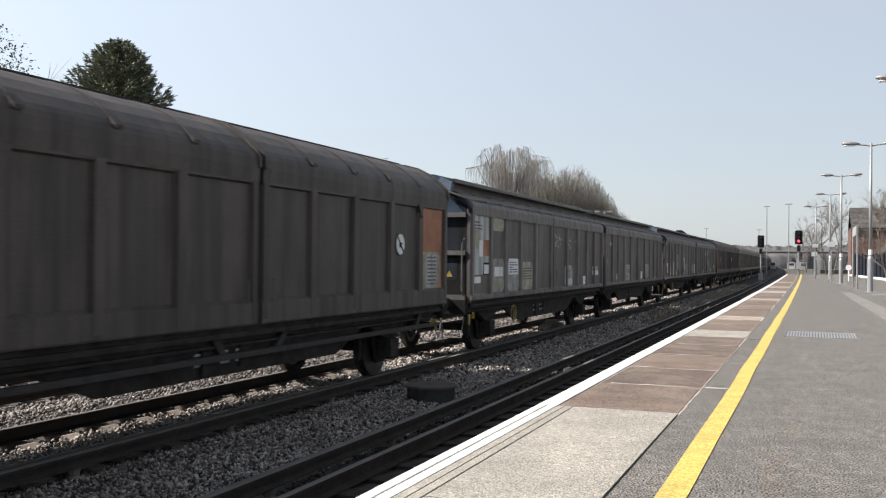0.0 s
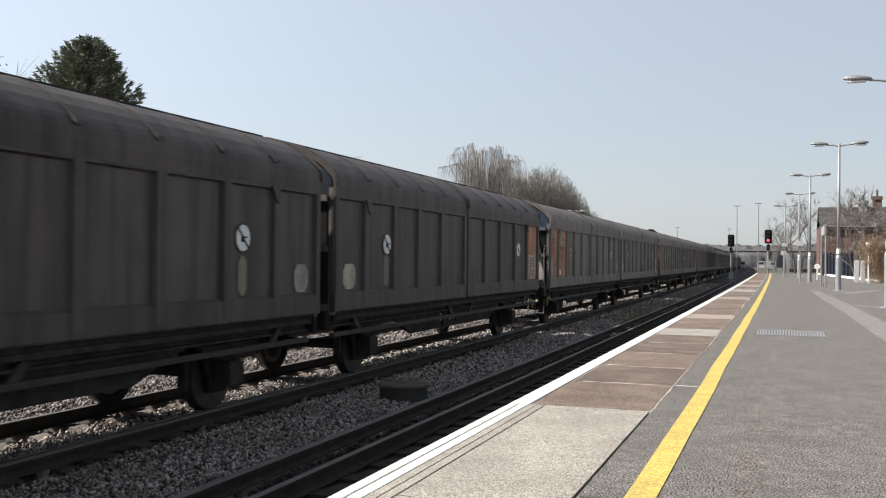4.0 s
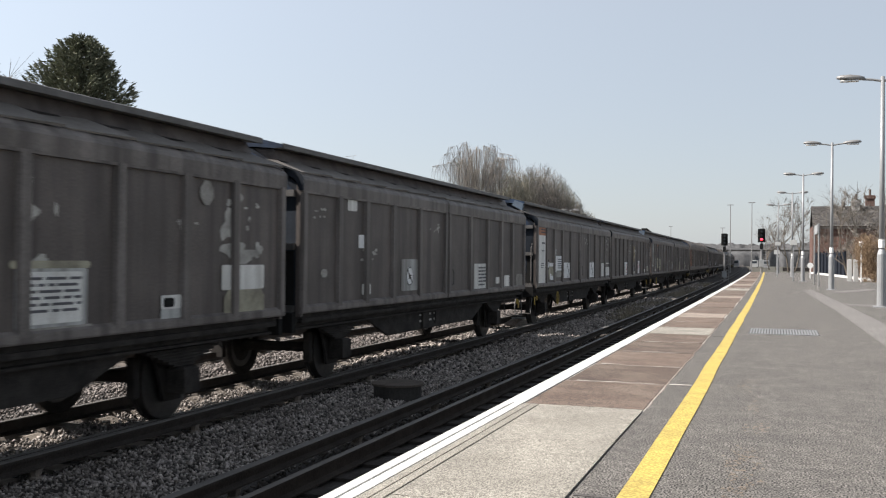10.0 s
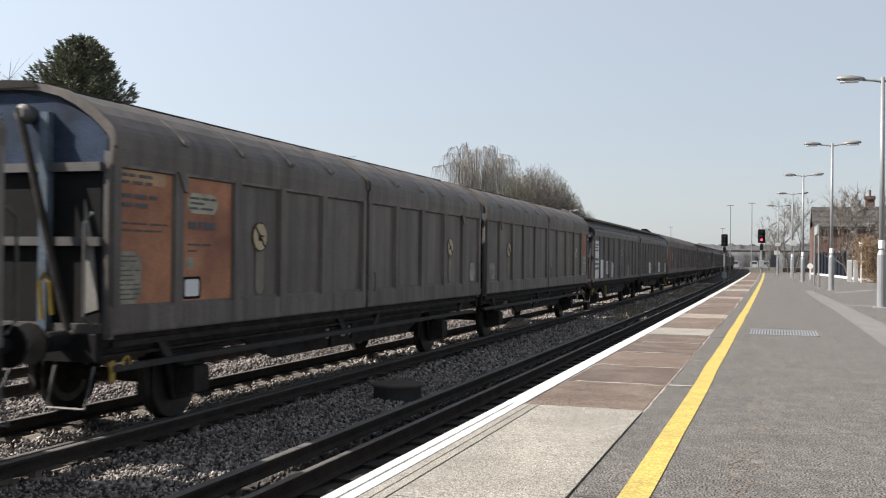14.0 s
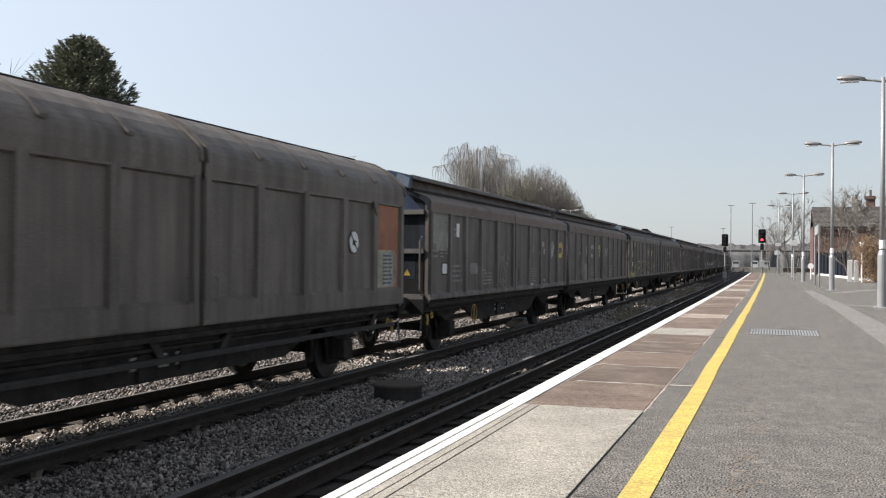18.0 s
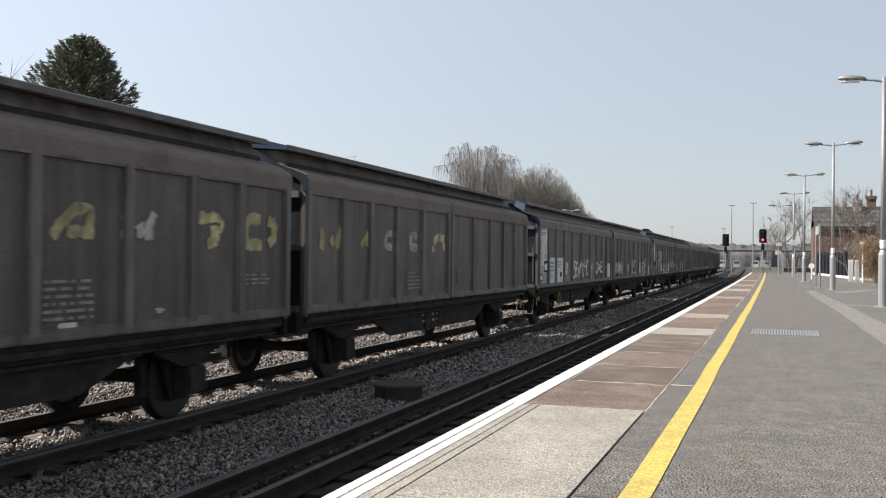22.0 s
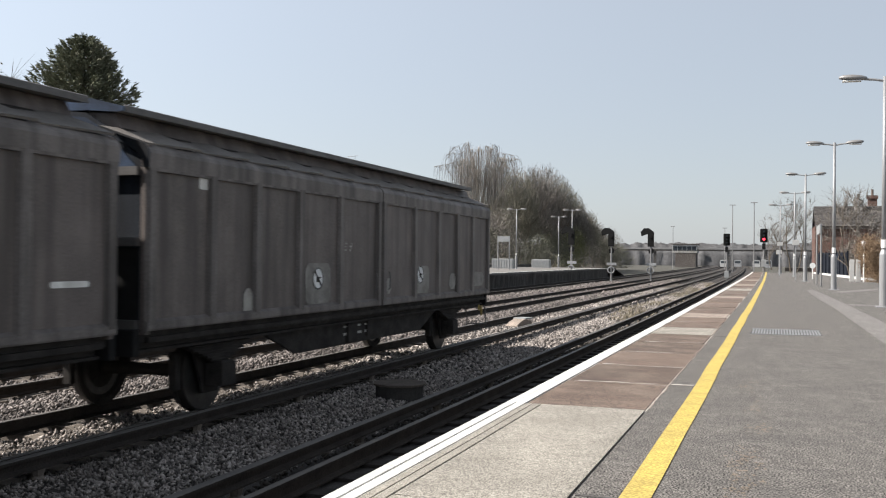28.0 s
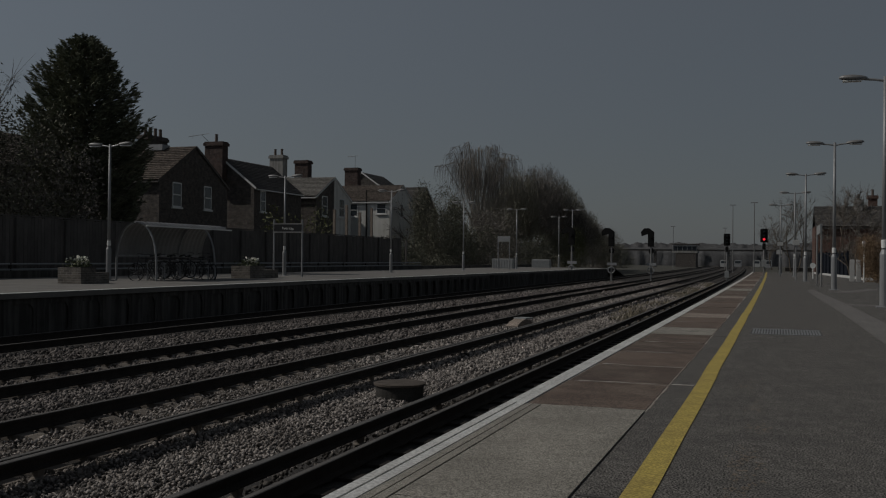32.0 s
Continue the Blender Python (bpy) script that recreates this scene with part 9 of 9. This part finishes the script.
# ---------------------------------------------------------------- ballast stones
def stones(name, regions, m, label, seed):
    """Crushed stone lying on the bed: irregular six-cornered lumps."""
    r = np.random.default_rng(seed)
    base = np.array([(1, 0, 0), (-1, 0, 0), (0, 1, 0), (0, -1, 0), (0, 0, 1), (0, 0, -1)], float)
    tri = np.array([(0, 2, 4), (2, 1, 4), (1, 3, 4), (3, 0, 4), (2, 0, 5), (1, 2, 5), (3, 1, 5), (0, 3, 5)])
    V, F, o = [], [], 0
    for x0, x1, y0, y1, per, size, lift in regions:
        n = int((x1 - x0) * (y1 - y0) * per)
        px, py = r.uniform(x0, x1, n), r.uniform(y0, y1, n)
        pz = np.array([bed_height(a, b) for a, b in zip(px, py)]) + r.uniform(-0.018, 0.034, n) + lift
        s = size * r.uniform(0.55, 1.35, (n, 1, 1))
        q = base[None] * r.uniform(0.55, 1.2, (n, 6, 1)) + r.normal(0, 0.18, (n, 6, 3))
        q = q * np.stack([r.uniform(0.7, 1.3, n), r.uniform(0.7, 1.3, n), r.uniform(0.5, 0.9, n)], 1)[:, None]
        a, b = r.uniform(0, math.tau, n), r.normal(0, 0.9, n)
        c, sn = np.cos(a), np.sin(a)
        cb, sb = np.cos(b), np.sin(b)
        x, y, z = q[..., 0], q[..., 1], q[..., 2]
        y, z = y * cb[:, None] - z * sb[:, None], y * sb[:, None] + z * cb[:, None]
        x, y = x * c[:, None] - y * sn[:, None], x * sn[:, None] + y * c[:, None]
        p = np.stack([x, y, z], 2) * s + np.stack([px - BEND * py * np.abs(py), py, pz], 1)[:, None]
        V.append(p.reshape(-1, 3))
        F.append((o + np.arange(n)[:, None, None] * 6 + tri[None]).reshape(-1, 3))
        o += 6 * n
    ob = new(name, array_mesh(name, np.concatenate(V), np.concatenate(F), m))
    return tagged(ob, label, "ballast", kind="stuff")


stones("ballast_stones", [(-4.72, -2.75, 5, 17, 1150, 0.0245, 0.004), (-4.72, -2.75, 16, 34, 420, 0.038, 0.004), (-4.9, -2.8, 34, 70, 90, 0.065, 0), (-6.35, -5.15, 40, 75, 80, 0.06, 0.03), (-4.9, -2.8, 70, 95, 40, 0.09, 0),
                          (-6.35, -5.15, 7, 18, 520, 0.026, 0.022), (-6.35, -5.15, 18, 40, 170, 0.045, 0.03)],
       M["stone"], "sharp grey-brown crushed ballast stones", 5)
stones("far_ballast", [(-8.7, -6.6, 9, 22, 380, 0.036, 0), (-8.7, -6.6, 22, 48, 140, 0.05, 0), (-10.1, -8.8, 12, 30, 170, 0.04, 0.02), (-13.4, -10.3, 14, 34, 150, 0.045, 0), (-13.4, -10.3, 34, 60, 50, 0.07, 0), (-8.7, -6.6, 48, 80, 55, 0.08, 0), (-8.7, -6.6, 80, 110, 25, 0.11, 0), (-10.1, -8.8, 30, 70, 60, 0.07, 0.02), (-13.4, -10.3, 60, 95, 28, 0.1, 0)], M["stone_m"], "dusty brown-grey crushed stones between far tracks", 9)
# darker stones along the conductor rails and the platform wall
stones("oily_ballast", [(-2.7, -2.35, 4.5, 30, 260, 0.032, 0.06), (-4.95, -4.6, 6, 34, 240, 0.034, 0.0), (-0.62, 0.0, 4, 20, 160, 0.034, 0.04)], M["stone_d"], "dark ballast stones beside the rails", 6)


def dry_grass():
    g = np.random.default_rng(31)
    n = 9000
    y = g.uniform(34, 92, n)
    x = -3.55 + g.normal(0, 0.32, n) + 0.25 * np.sin(y * 0.4)
    keep = np.sin(y * 0.55) + np.sin(y * 0.23 + x * 2) + g.uniform(-1, 1, n) > -0.1
    x, y = x[keep], y[keep]
    base = np.stack([x - BEND * y * y, y, np.full(len(x), BED + 0.05)], 1)
    up = g.normal(0, 0.35, (len(x), 3)) + np.array([0, 0, 1.0])
    ln = g.uniform(0.04, 0.14, (len(x), 1))
    v, f = blades(base, base + up * ln * 0.6, base + up * ln + g.normal(0, 0.03, (len(x), 3)), g, 0.012)
    tagged(new("dry_grass", array_mesh("dry_grass", v, f, M["drygrass"])), "dry tan grass growing between the tracks", "grass", kind="stuff")


dry_grass()

# ---------------------------------------------------------------- pieces: sleepers and paving slabs
for i, c in enumerate(TRACKS[:3]):
    y = 2.0
    k = 0
    while y < (60, 90, 90)[i]:
        o = part("sleeper", SLEEPER if i else SLEEPER_D, None, tracks[i], at=pose(c + bend(y), y, RAIL - 0.335))
        y += 0.66
        k += 1
rs = random.Random(3)
y = -3.03
edges_ = []
while y < 92:
    edges_.append(y)
    y += 1.37
for a in edges_:
    b = a + 1.37
    mid = (a + b) / 2
    pale = mid < 6.55 or 13.2 < mid < 15.3 or 34.5 < mid < 36.5
    buff = 17.5 < mid < 19.0 or 27 < mid < 28.6 or 41 < mid < 43 or 52 < mid < 54
    m = M["slab_pale"] if pale else M["slab_mid"] if buff else M["slab_brown"]
    if mid < 6.55:
        if a < -2:
            part("coping_slab", flat(0.243, 0.925, -12.0, -3.012, -0.1, 0.0), m, platform)
            part("coping_slab", flat(0.243, 0.925, -3.0, 1.05, -0.1, 0.0), m, platform)
            part("coping_slab", flat(0.243, 0.925, 1.062, 3.82, -0.1, 0.0), m, platform)
            part("coping_slab", flat(0.243, 0.925, 3.832, 6.56, -0.1, 0.0), m, platform)
        continue
    x0 = 0.135 + rs.uniform(0, 0.01)
    x1 = 0.925 + rs.uniform(-0.02, 0.015)
    part("coping_slab", flat(x0, x1, a + 0.02, b - 0.02, -0.1, rs.uniform(-0.003, 0.003)), m, platform)
for a in [e for e in edges_ if 6.6 < e < 45]:
    # mortar smeared over the joint, ragged and broken off before the slab's end
    x0, x1 = 0.15 + rs.uniform(0, 0.08), rs.choice((0.45, 0.62, 0.9)) + rs.uniform(-0.08, 0.02)
    n = 14
    vs = []
    for k in range(n + 1):
        x = x0 + (x1 - x0) * k / n
        hw = (0.018 + 0.004 * a / 6) * (1.2 - 0.7 * k / n) * rs.uniform(0.45, 1.25)
        vs += [(x + bend(a), a - hw, 0.0045), (x + bend(a), a + hw * rs.uniform(0.6, 1.2), 0.0045)]
    part("mortar_smear", Shape().add(vs, [(2 * k, 2 * k + 1, 2 * k + 3, 2 * k + 2) for k in range(n)]), M["mortar"], platform)
part("joint_bed", flat(0.13, 0.94, 6.5, 92, -0.10, -0.004), M["mortar"], platform, "pale mortar joints")
part("joint_bed", flat(0.24, 0.94, -12, 6.5, -0.10, -0.008), M["joint"], platform)
part("paint_scrape", Shape().add([(0.95, 7.93, 0.004), (1.12, 7.93, 0.004), (1.12, 7.98, 0.004), (0.95, 7.98, 0.004)], [(0, 1, 2, 3)]), M["mortar"], platform)


# ---------------------------------------------------------------- motion
# distance run since the start, corrected for the small changes of pace
LAG = [(0, 0.35), (1, 0.4), (2.5, 0.3), (4, 0.25), (5.5, 0.1), (7, -0.3), (9, -0.45), (11, -0.6), (13, -0.4), (15, -0.2), (17, 0.2), (19, 0.5), (21.5, 0.85),
       (23, 0.5), (24, 0.1), (25, -0.5), (26, -0.95), (27.5, -1.4), (28, -1.75), (28.5, -2.1), (30, -2.6), (32, -3.2)]


def run(t, lag):
    return 18.3507 * t + 0.0052 * t * t - lag


def roll(ax):
    """Turns a wheelset by the distance run, under 80 degrees a row."""
    x, y, z = ax.matrix_basis.translation
    ts, ls = [a for a, _ in LAG], [b for _, b in LAG]
    rows, n = [], 930
    for i in range(n + 1):
        t = 32.0 * i / n
        rows.append((t, pose(x, y, z, math.degrees(run(t, float(np.interp(t, ts, ls))) / 0.463))))
    walk(ax, rows)


def motions():
    for w, y0 in train:
        rows = []
        for t, lag in LAG:
            y = y0 - run(t, lag)
            rows.append((t, pose(WX + bend(y) if y > 0 else WX, y, RAIL, 0, 0, math.degrees(2 * BEND * max(y, 0)))))
        walk(w, rows)
    for k in (16, 17, 18):
        for j in (0, 1):
            for ax in [c for c in wagons[k, j].children if c.name.startswith("wheelset")]:
                roll(ax)


motions()
